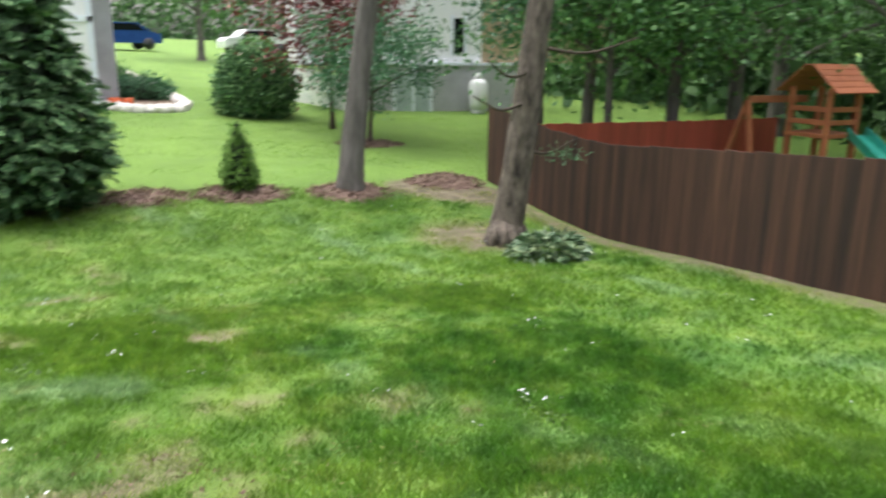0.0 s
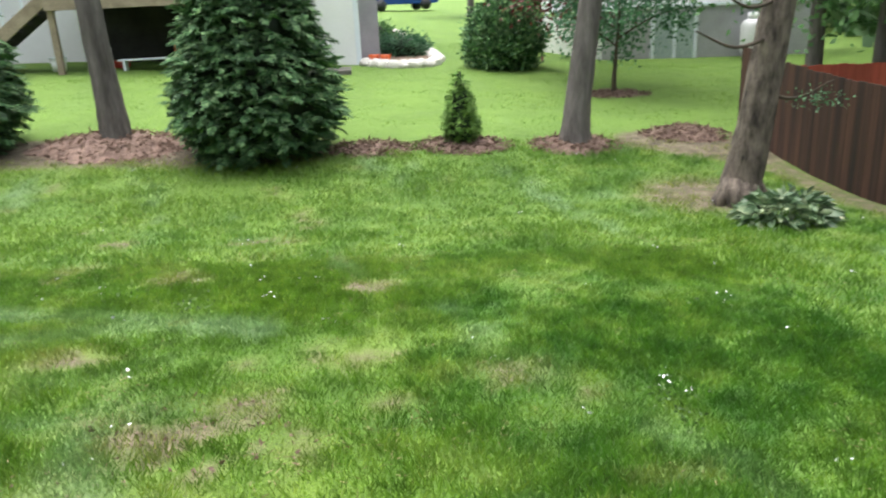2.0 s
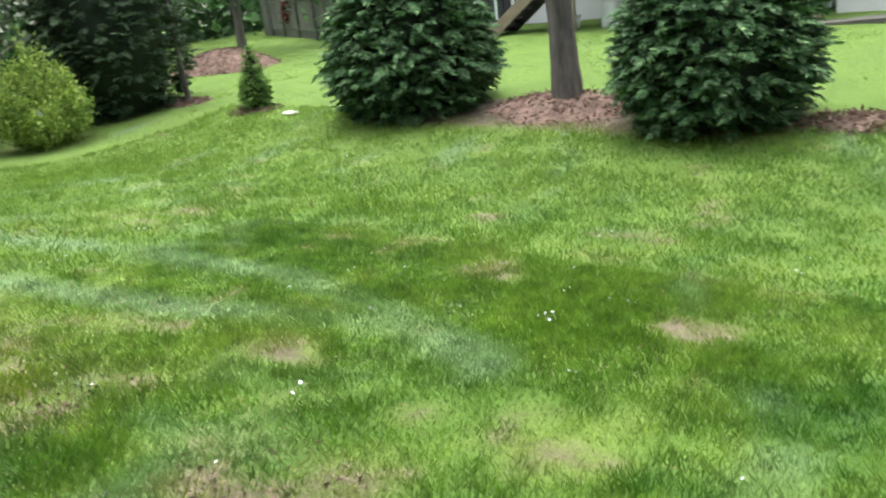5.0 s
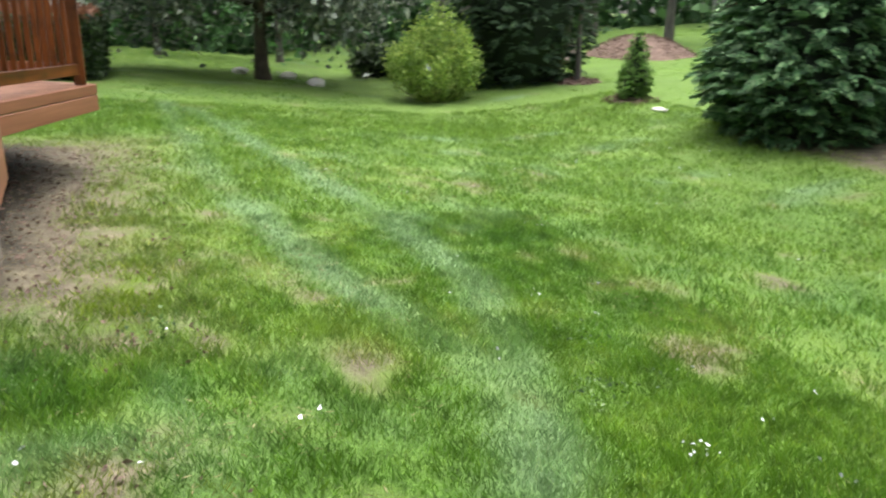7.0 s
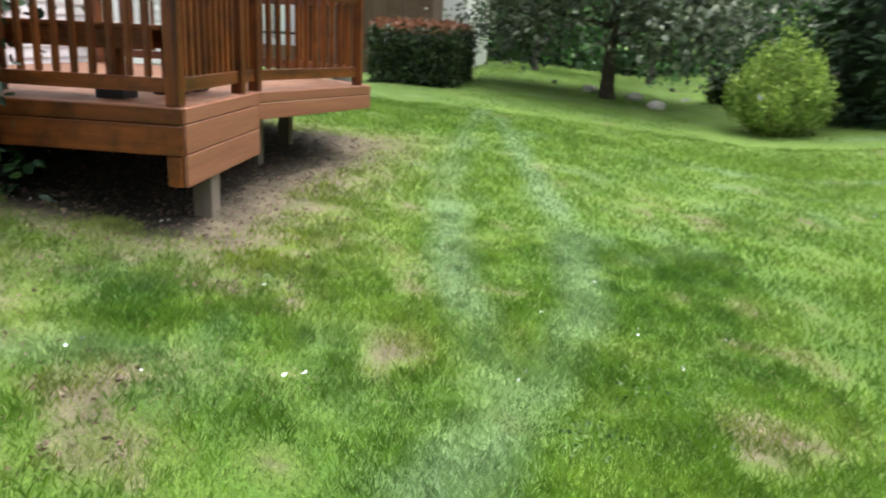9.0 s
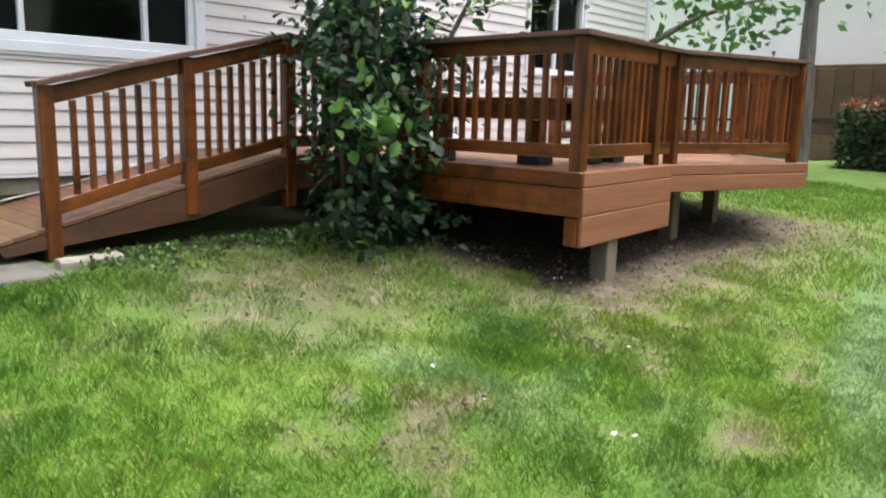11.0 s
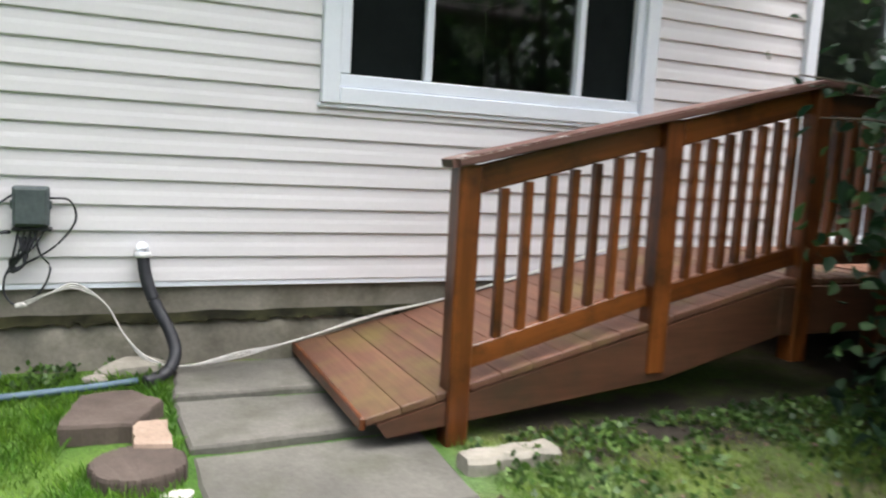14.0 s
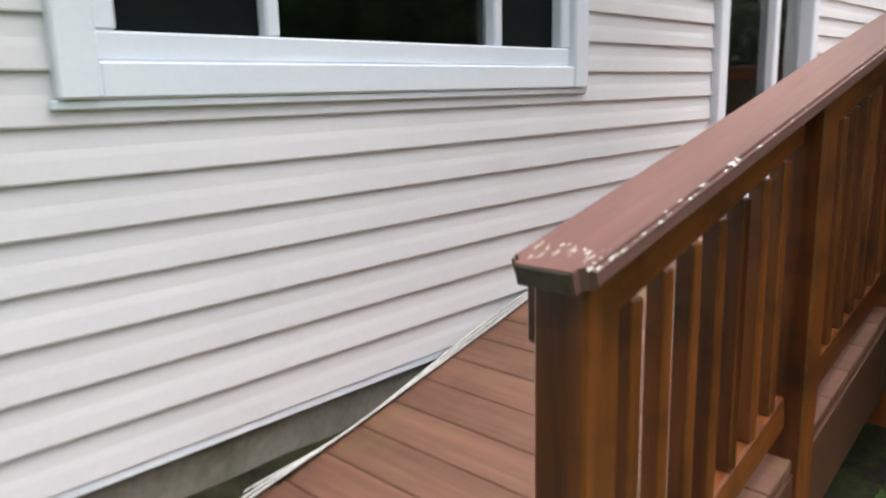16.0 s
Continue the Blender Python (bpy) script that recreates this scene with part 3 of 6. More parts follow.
def broad_leaves(name, base, along, length, width, r, mat, parent=None, label=""):
    """Ovate leaves of six points, folded along the midrib."""
    n = len(base)
    along = unit(along)
    side = unit(np.cross(along, unit(r.normal(size=(n, 3)) + np.array([0, 0, 1.2]))))
    nor = np.cross(side, along)
    L = (length * r.uniform(0.55, 1.3, n))[:, None]
    W = (width * r.uniform(0.7, 1.2, n))[:, None] * L / length
    V = np.stack([base, base + along * L * 0.25 + side * W * 0.46 + nor * L * 0.08, base + along * L * 0.62 + side * W * 0.40 + nor * L * 0.06, base + along * L - nor * L * 0.14,
                  base + along * L * 0.62 - side * W * 0.40 + nor * L * 0.06, base + along * L * 0.25 - side * W * 0.46 + nor * L * 0.08], 1)
    k = np.arange(n)[:, None] * 6
    F = np.concatenate([k + np.array([0, 1, 2, 3]), k + np.array([0, 3, 4, 5])], 1).reshape(-1)
    me = bpy.data.meshes.new(name)
    me.vertices.add(6 * n)
    me.vertices.foreach_set("co", np.ascontiguousarray(V, dtype=np.float32).ravel())
    me.loops.add(8 * n)
    me.loops.foreach_set("vertex_index", F.astype(np.int32))
    me.polygons.add(2 * n)
    me.polygons.foreach_set("loop_start", np.arange(0, 8 * n, 4, dtype=np.int32))
    me.polygons.foreach_set("loop_total", np.full(2 * n, 4, dtype=np.int32))
    me.update(calc_edges=True)
    me.materials.append(mat)
    return hang(new(name, me), parent, label)


# ---------------------------------------------------------------- own house
COURSE = 0.1185
SILL_Z = 0.686
EAVE_X = -1.35          # the low wing ends here; the two-storey part goes on


def siding_data(length):
    """One lap of vinyl siding with its two-step profile and thickness, along x from 0."""
    prof = [(0.000, 0.0), (0.015, 0.0), (0.0165, 0.005), (0.0118, 0.047), (0.0080, 0.068), (0.0045, COURSE + 0.004), (0.000, COURSE + 0.004)]
    v = [(x, -0.0 + d, z) for x in (0, length) for d, z in prof]
    n = len(prof)
    f = [(i, (i + 1) % n, n + (i + 1) % n, n + i) for i in range(n)] + [tuple(range(n))[::-1], tuple(range(n, 2 * n))]
    return v, f


_laps = {}


def lap(x0, x1, z, parent):
    L = round(x1 - x0, 3)
    if L < 0.01:
        return
    if L not in _laps:
        v, f = siding_data(L)
        me = bpy.data.meshes.new("siding_lap")
        me.from_pydata(v, [], f)
        me.materials.append(M_SIDE)
        _laps[L] = me
    ob = new("siding_lap", _laps[L])
    ob.matrix_basis = Matrix.Translation((x0, 0.0, z))
    hang(ob, parent)


wall = tagged(new("wall_south"), "cream vinyl lap siding over a concrete foundation", "wall", kind="structure")
WIN = (-0.41, 1.612, 1.572, 3.0)
DOOR = (-3.05, -1.61, 0.88, 2.98)
UPW = (-7.52, -6.70, 3.62, 4.75)
LOWW = (-6.4, -5.0, 1.75, 3.0)
HX0, HX1 = -8.22, 9.5


def wall_panel(x0, x1, z0, z1):
    box("sheathing", x0, x1, -0.16, 0.0, z0, z1, M_NWALL, wall, bev=0)


# sheathing with true openings
cols = [(HX0, UPW[0], []), (UPW[0], UPW[1], [UPW]), (UPW[1], LOWW[0], []), (LOWW[0], LOWW[1], [LOWW]), (LOWW[1], DOOR[0], []), (DOOR[0], DOOR[1], [DOOR]),
        (DOOR[1], EAVE_X, []), (EAVE_X, WIN[0], []), (WIN[0], WIN[1], [WIN]), (WIN[1], HX1, [])]
for x0, x1, holes in cols:
    top = 5.9 if x1 <= EAVE_X + 0.01 else 3.12
    z = SILL_Z
    for h in holes:
        wall_panel(x0, x1, z, h[2])
        z = h[3]
    wall_panel(x0, x1, z, top)
# laps, course by course, stopped at the openings, with butt joints
lr = random.Random(4)
k = 0
while SILL_Z + k * COURSE < 5.8:
    z = SILL_Z + k * COURSE
    spans = [(HX0 + 0.09, EAVE_X)] if z > 3.0 else [(HX0 + 0.09, HX1)]
    for o in (WIN, DOOR, UPW, LOWW):
        if o[2] + 0.02 < z + COURSE / 2 < o[3] + 0.02:
            nxt = []
            for a, b in spans:
                if o[0] > a and o[1] < b:
                    nxt += [(a, o[0]), (o[1], b)]
                else:
                    nxt.append((a, b))
            spans = nxt
    for a, b in spans:
        while b - a > 4.2:
            c = a + 3.66 - (1.2 if k % 2 else 0)
            lap(a, round(c, 3), z, wall)
            a = round(c, 3)
        lap(a, b, z, wall)
    k += 1
tagged(box("corner_trim", HX0 - 0.03, HX0 + 0.09, -0.16, 0.035, SILL_Z, 5.9, M_TRIM, wall), "white vinyl corner post")
starter = box("starter_strip", HX0, HX1, -0.001, 0.012, SILL_Z - 0.025, SILL_Z, M_TRIM, wall, "white starter strip", 0.002)

found = tagged(new("foundation"), "stained concrete foundation with a crumbling footing ledge", "foundation", kind="structure")
box("foundation_wall", HX0, HX1, -0.25, -0.012, -0.4, SILL_Z - 0.026, M_CONC, found, bev=0.0)


def ledge():
    """The uneven footing that stands proud of the foundation."""
    r = random.Random(3)
    xs = np.arange(-1.2, 5.5, 0.015)
    v, f = [], []
    for x in xs:
        n1, n2 = noise.noise(Vector((x * 2.1, 0, 0))), noise.noise(Vector((x * 7, 2, 0)))
        zt = 0.505 + 0.008 * n1 + 0.008 * n2 + 0.010 * noise.noise(Vector((x * 23, 5, 0)))
        yt = 0.045 + 0.022 * n2
        v += [(x, -0.011, zt + 0.02), (x, yt * 0.5, zt + 0.008 * n2), (x, yt, zt - 0.025), (x, yt + 0.012 * n1, zt - 0.10), (x, yt + 0.03, 0.1)]
    for i in range(len(xs) - 1):
        for j in range(4):
            f.append((i * 5 + j, i * 5 + j + 1, (i + 1) * 5 + j + 1, (i + 1) * 5 + j))
    mesh("footing_ledge", v, f, M_CONC, found, "rough pale footing", True)
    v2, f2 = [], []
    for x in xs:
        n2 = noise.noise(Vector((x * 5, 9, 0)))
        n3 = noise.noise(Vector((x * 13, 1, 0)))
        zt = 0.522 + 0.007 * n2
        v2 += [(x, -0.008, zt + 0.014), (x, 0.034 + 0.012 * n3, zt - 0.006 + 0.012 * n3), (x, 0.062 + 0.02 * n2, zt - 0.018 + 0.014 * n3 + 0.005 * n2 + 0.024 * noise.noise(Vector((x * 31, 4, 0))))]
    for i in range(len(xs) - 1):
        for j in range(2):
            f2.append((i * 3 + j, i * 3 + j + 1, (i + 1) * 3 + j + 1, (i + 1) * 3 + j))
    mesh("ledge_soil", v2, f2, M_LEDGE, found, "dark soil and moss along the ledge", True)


ledge()

# closed shell behind: other walls, floor, roof
shell = tagged(new("house_shell"), "plain outer walls and roof of the cream house", "house", kind="structure")
box("wall_west", HX0, HX0 + 0.16, -9, -0.162, -0.4, 5.9, M_SIDE, shell, bev=0)
box("wall_east", HX1 - 0.16, HX1, -9, -0.162, -0.4, 3.12, M_SIDE, shell, bev=0)
box("wall_north", HX0, HX1, -9.16, -9.002, -0.4, 3.12, M_SIDE, shell, bev=0)
box("inner_wall", HX0 + 0.2, HX1 - 0.2, -4.2, -4.1, 0.9, 5.8, M_ROOM, shell, bev=0)
box("partition", -1.4, -1.3, -4.1, -0.17, 0.9, 3.0, M_ROOM, shell, bev=0)
box("inner_floor", HX0 + 0.2, HX1 - 0.2, -8.9, -0.17, 0.78, 0.86, M_ROOM, shell, bev=0)
box("inner_ceiling", HX0 + 0.2, HX1 - 0.2, -8.9, -0.17, 3.05, 3.10, M_ROOM, shell, bev=0)
box("inner_ceiling", HX0 + 0.2, EAVE_X, -8.9, -0.17, 5.80, 5.88, M_ROOM, shell, bev=0)
mesh("roof_low", [(EAVE_X, 0.42, 3.16), (HX1 + 0.3, 0.42, 3.16), (HX1 + 0.3, -5, 5.2), (EAVE_X, -5, 5.2), (EAVE_X, 0.42, 3.30), (HX1 + 0.3, 0.42, 3.30), (HX1 + 0.3, -5, 5.34), (EAVE_X, -5, 5.34)],
     [(0, 1, 2, 3), (4, 7, 6, 5), (0, 4, 5, 1), (1, 5, 6, 2), (2, 6, 7, 3), (3, 7, 4, 0)], M_ROOF, shell)
box("soffit", EAVE_X, HX1 + 0.3, 0.022, 0.42, 3.12, 3.155, M_SOFF, shell)
box("gutter", EAVE_X, HX1 + 0.3, 0.425, 0.54, 3.17, 3.29, M_SOFF, shell)
box("wall_upper_east", EAVE_X - 0.16, EAVE_X, -9, -0.162, 3.12, 5.9, M_SIDE, shell, bev=0)
mesh("roof_high", [(HX0 - 0.4, 0.45, 5.92), (EAVE_X + 0.3, 0.45, 5.92), (EAVE_X + 0.3, -9.4, 7.6), (HX0 - 0.4, -9.4, 7.6), (HX0 - 0.4, 0.45, 6.1), (EAVE_X + 0.3, 0.45, 6.1), (EAVE_X + 0.3, -9.4, 7.8), (HX0 - 0.4, -9.4, 7.8)],
     [(0, 1, 2, 3), (4, 7, 6, 5), (0, 4, 5, 1), (1, 5, 6, 2), (2, 6, 7, 3), (3, 7, 4, 0)], M_ROOF, shell)


def window(name, o, fr, bot, mulls, label, screens=()):
    """A white vinyl window set in opening o=(x0,x1,z0,z1): casing, inner sashes, panes and a bottom sill board."""
    x0, x1, z0, z1 = o
    w = tagged(new(name), label, "window", kind="structure")
    box("casing", x0, x0 + fr * 0.62, -0.05, 0.045, z0, z1, M_TRIM, w)
    box("casing", x1 - fr * 0.62, x1, -0.05, 0.045, z0, z1, M_TRIM, w)
    box("casing", x0 + fr * 0.62, x1 - fr * 0.62, -0.05, 0.045, z1 - fr, z1, M_TRIM, w)
    box("sill", x0 + fr * 0.62, x1 - fr * 0.62, -0.05, 0.040, z0, z0 + bot * 0.55, M_TRIM, w, "white sill board with weep marks")
    box("sill_lip", x0 - 0.012, x1 + 0.012, 0.0, 0.030, z0 - 0.022, z0, M_TRIM, w, bev=0.004)
    box("sash_rail", x0 + fr * 0.62, x1 - fr * 0.62, -0.055, 0.018, z0 + bot * 0.55, z0 + bot, M_TRIM, w)
    box("sash_stile", x0 + fr * 0.62, x0 + fr, -0.055, 0.018, z0 + bot, z1 - fr, M_TRIM, w)
    box("sash_stile", x1 - fr, x1 - fr * 0.62, -0.055, 0.018, z0 + bot, z1 - fr, M_TRIM, w)
    edges = [x0 + fr] + sorted(mulls) + [x1 - fr]
    for mx in mulls:
        box("mullion", mx - 0.022, mx + 0.022, -0.055, 0.006, z0 + bot, z1 - fr, M_TRIM, w)
    for i in range(len(edges) - 1):
        a, b = edges[i] + (0.024 if i else 0.0), edges[i + 1] - (0.024 if i < len(edges) - 2 else 0.0)
        p = box("pane", a, b, -0.042, -0.036, z0 + bot, z1 - fr, M_GLASS, w, bev=0)
        p.visible_shadow = False
        if i in screens:
            box("screen", a, b, -0.030, -0.028, z0 + bot, z1 - fr, M_SCREEN, w, "dark insect screen", 0)
        # Added near-black panel behind the panes stands in for an unlit room.
        box("blind_back", a, b, -0.60, -0.595, z0 + bot, z1 - fr, M_SCREEN, w, bev=0) if name != "window_1" else None
    return w


window("window_1", WIN, 0.15, 0.150, (0.105, 1.038), "wide white three-lite slider window with dark glass", (0, 2))
window("window_2", UPW, 0.09, 0.10, (-7.11,), "small white upper-storey window")
window("window_3", LOWW, 0.10, 0.10, (-5.7,), "white window above the deck")

door = tagged(new("door_1"), "white-framed sliding glass door onto the deck", "door", kind="structure")
box("jamb", DOOR[0], DOOR[0] + 0.10, -0.06, 0.05, DOOR[2], DOOR[3], M_TRIM, door)
box("jamb", DOOR[1] - 0.10, DOOR[1], -0.06, 0.05, DOOR[2], DOOR[3], M_TRIM, door)
box("head", DOOR[0] + 0.10, DOOR[1] - 0.10, -0.06, 0.05, DOOR[3] - 0.10, DOOR[3], M_TRIM, door)
box("threshold", DOOR[0] + 0.10, DOOR[1] - 0.10, -0.06, 0.05, DOOR[2], DOOR[2] + 0.05, M_TRIM, door)
box("meeting_stile", -2.50, -2.43, -0.05, 0.012, DOOR[2] + 0.05, DOOR[3] - 0.10, M_TRIM, door)
for a, b in ((DOOR[0] + 0.10, -2.502), (-2.428, DOOR[1] - 0.10)):
    g = box("pane", a, b, -0.04, -0.034, DOOR[2] + 0.05, DOOR[3] - 0.10, M_GLASS, door, bev=0)
    g.visible_shadow = False

# ---------------------------------------------------------------- deck and ramp
DZ = 0.86
AX, AY = -1.06, 3.46
FRONT = [(-1.06, 3.46), (-2.54, 3.34), (-4.11, 3.87), (-5.15, 2.9), (-5.6, 1.6)]


def front(x):
    for (xa, ya), (xb, yb) in zip(FRONT, FRONT[1:]):
        if xb <= x <= xa:
            return ya + (yb - ya) * (x - xa) / (xb - xa)
    return 1.6


deck = thing("deck", (-3, 2, 0.2), "red-brown stained timber deck raised on posts", "deck")
x = AX
while x > -5.55:
    x0, x1 = x - 0.138, x - 0.003
    v = []
    for zz in (DZ - 0.034, DZ):
        v += [(x0, 0.03, zz), (x1, 0.03, zz), (x1, front(x1) - 0.005, zz), (x0, front(x0) - 0.005, zz)]
    mesh("deck_board", v, [(0, 3, 2, 1), (4, 5, 6, 7), (0, 1, 5, 4), (1, 2, 6, 5), (2, 3, 7, 6), (3, 0, 4, 7)], M_DECK, deck)
    x -= 0.14


def offset(p, q, d):
    """p and q moved outward (to the left of the way from q to p) by d."""
    n = Vector((q[1] - p[1], p[0] - q[0], 0)).normalized()
    if n.y < 0:
        n = -n
    return (p[0] + n.x * d, p[1] + n.y * d), (q[0] + n.x * d, q[1] + n.y * d)


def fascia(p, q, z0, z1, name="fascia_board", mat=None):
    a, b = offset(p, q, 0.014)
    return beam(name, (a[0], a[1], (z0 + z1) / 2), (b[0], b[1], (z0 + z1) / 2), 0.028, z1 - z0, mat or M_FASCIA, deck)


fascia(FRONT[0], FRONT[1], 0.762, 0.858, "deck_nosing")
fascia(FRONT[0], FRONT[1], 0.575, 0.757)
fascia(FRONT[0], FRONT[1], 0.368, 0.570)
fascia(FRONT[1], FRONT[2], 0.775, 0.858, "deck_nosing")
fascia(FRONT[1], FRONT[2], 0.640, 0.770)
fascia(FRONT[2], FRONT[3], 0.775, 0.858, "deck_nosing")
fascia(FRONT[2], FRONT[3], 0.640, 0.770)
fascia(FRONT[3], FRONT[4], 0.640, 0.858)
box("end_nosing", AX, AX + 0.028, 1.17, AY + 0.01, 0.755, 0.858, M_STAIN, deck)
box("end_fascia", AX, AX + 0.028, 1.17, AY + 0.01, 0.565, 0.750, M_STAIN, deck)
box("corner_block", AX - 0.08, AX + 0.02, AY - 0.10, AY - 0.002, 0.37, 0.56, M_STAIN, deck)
for jy in (0.4, 1.2, 2.0, 2.8):
    box("joist", -5.3, AX - 0.02, jy, jy + 0.04, 0.64, 0.82, M_STAIN, deck)
for px, py, s in ((-1.61, 3.34, 0.14), (-3.22, 3.04, 0.13), (-4.30, 2.95, 0.12), (-1.3, 1.3, 0.1), (-3.2, 1.3, 0.1)):
    box("support_post", px - s / 2, px + s / 2, py - s / 2, py + s / 2, gz(px, py) - 0.15, 0.64 if px < -2 else 0.56, M_POST, deck, "grey treated post" if px > -1.7 else "")

ramp = thing("ramp", (0.7, 0.6, 0.27), "stained plank ramp leading up to the deck", "ramp")
RX0, RX1, RZ0 = 1.70, -0.31, 0.372
SL = (DZ - RZ0) / (RX0 - RX1)


def ramp_z(x):
    return RZ0 + (RX0 - x) * SL if x > RX1 else DZ


x = RX0
while x > RX1 + 0.02:
    xb = max(x - 0.136, RX1)
    xm = (x + xb) / 2
    ob = new("ramp_board", box_data(1.14, (x - xb + 0.002) * math.hypot(1, SL), 0.030, 0.003, M_RAMPB))
    along = Vector((-1, 0, SL)).normalized()
    across = Vector((0, 1, 0))
    ob.matrix_basis = Matrix.Translation((xm, 0.62, ramp_z(xm) - 0.016)) @ Matrix((across, along, across.cross(along))).transposed().to_4x4()
    hang(ob, ramp)
    x -= 0.140
xx = RX1
while xx > AX:
    box("landing_board", max(xx - 0.137, AX + 0.03), xx - 0.003, 0.05, 1.19, DZ - 0.034, DZ, M_RAMPB, ramp)
    xx -= 0.14
# side skirt of the ramp: a board that tapers down to the slab
v = []
for yy in (1.165, 1.195):
    v += [(1.66, yy, 0.345), (RX1, yy, DZ - 0.04), (RX1, yy, DZ - 0.275), (0.35, yy, 0.425), (1.62, yy, 0.29)]
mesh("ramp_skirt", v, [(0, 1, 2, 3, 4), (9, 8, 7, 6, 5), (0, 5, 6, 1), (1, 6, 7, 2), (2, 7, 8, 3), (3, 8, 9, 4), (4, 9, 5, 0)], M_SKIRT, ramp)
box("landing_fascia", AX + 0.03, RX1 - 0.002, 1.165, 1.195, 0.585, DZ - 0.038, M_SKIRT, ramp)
beam("front_lip", (1.712, 0.05, 0.350), (1.712, 1.19, 0.350), 0.022, 0.05, M_STAIN, ramp)


def baluster_run(parent, p, q, zlo, zhi, n, mat=None):
    """n square balusters between p and q (posts' faces); zlo and zhi give the rails' heights along the run."""
    for i in range(1, n + 1):
        t = i / (n + 1)
        x, y = p[0] + (q[0] - p[0]) * t, p[1] + (q[1] - p[1]) * t
        a, b = zlo[0] + (zlo[1] - zlo[0]) * t, zhi[0] + (zhi[1] - zhi[0]) * t
        ob = beam("baluster", (x, y, a), (x, y, b), 0.036, 0.036, mat or M_STAIN, parent, bev=0.003)


def rail_run(parent, p, q, zd, ztop, n, shift=0.0):
    """Rail between post centres p and q; zd: floor heights, ztop: cap tops at each end."""
    d = (Vector((*q, 0)) - Vector((*p, 0))).normalized()
    pa = (p[0] + d.x * 0.045, p[1] + d.y * 0.045)
    qa = (q[0] - d.x * 0.045, q[1] - d.y * 0.045)
    beam("top_rail", (*pa, ztop[0] - 0.085), (*qa, ztop[1] - 0.085), 0.038, 0.105, M_STAIN, parent)
    beam("bottom_rail", (*pa, zd[0] + 0.125), (*qa, zd[1] + 0.125), 0.038, 0.090, M_STAIN, parent)
    pa, qa = (pa[0] - d.x * shift, pa[1] - d.y * shift), (qa[0] - d.x * shift, qa[1] - d.y * shift)
    baluster_run(parent, pa, qa, (zd[0] + 0.172, zd[1] + 0.172), (ztop[0] - 0.14, ztop[1] - 0.14), n)


def cap_board(parent, p, q, za, zb, w=0.14, ext=(0.0, 0.0), rounded=False):
    d = (Vector((*q, zb)) - Vector((*p, za))).normalized()
    a, b = Vector((*p, za - 0.018)) - d * ext[0], Vector((*q, zb - 0.018)) + d * ext[1]
    L = (b - a).length
    bm = bmesh.new()
    bmesh.ops.create_cube(bm, size=1.0)
    bmesh.ops.scale(bm, vec=(L, w, 0.034), verts=bm.verts)
    if rounded:
        ed = [e for e in bm.edges if all(v.co.x < 0 for v in e.verts) and abs(e.verts[0].co.z - e.verts[1].co.z) > 0.01]
        bmesh.ops.bevel(bm, geom=ed, offset=0.022, segments=3, affect="EDGES")
    bmesh.ops.bevel(bm, geom=[e for e in bm.edges if e.calc_length() > 0.3], offset=0.007, segments=2, affect="EDGES")
    ob = part("rail_cap", bm, M_CAP, parent, "mauve-brown painted cap board with worn edges", False)
    y = Vector((0, 0, 1)).cross(d).normalized()
    ob.matrix_basis = Matrix.Translation((a + b) / 2) @ Matrix((d, y, d.cross(y))).transposed().to_4x4()
    ob.matrix_parent_inverse = placed(parent).inverted()
    if rounded:
        tip = new("end_grain", box_data(0.006, w - 0.05, 0.030, 0.002, M_TWIG))
        tip.matrix_basis = ob.matrix_basis @ Matrix.Translation((-L / 2 - 0.0005, 0, 0))
        hang(tip, ob, "dark weathered end grain")


CAP0 = 1.328
RY = 1.163
rail = thing("ramp_railing", (0.4, RY, 0.3), "stained railing with square balusters rising beside the ramp", "railing")
posts = [1.335, 0.398, -0.45, -1.03]


def cap_z(x):
    return CAP0 + (1.44 - x) * SL if x > RX1 - 0.1 else CAP0 + (1.44 - RX1 + 0.1) * SL


for i, px in enumerate(posts):
    zb = gz(px, RY) - 0.08 if i == 0 else 0.455
    box("rail_post", px - 0.046, px + 0.046, RY - 0.046, RY + 0.046, zb, cap_z(px) - 0.036, M_STAIN, rail)
box("post_cleat", posts[0] - 0.05, posts[0] + 0.012, RY - 0.085, RY - 0.047, CAP0 - 0.14, CAP0 - 0.036, M_STAIN, rail)
box("post_cleat", posts[0] - 0.03, posts[0] + 0.03, RY - 0.06, RY - 0.047, 0.42, 0.60, M_STAIN, rail)
for i, n in ((0, 7), (1, 7), (2, 4)):
    a, b = posts[i], posts[i + 1]
    rail_run(rail, (a, RY - 0.016), (b, RY - 0.016), (ramp_z(a) - 0.02, ramp_z(b) - 0.02), (cap_z(a) - 0.01, cap_z(b) - 0.01), n, shift=-0.022)
cap_board(rail, (1.416, RY), (RX1 - 0.1, RY), cap_z(1.416), cap_z(RX1 - 0.1), 0.142, (0.0, 0.02), True)
cap_board(rail, (RX1 - 0.12, RY), (AX - 0.02, RY), cap_z(-1), cap_z(-1), 0.142)

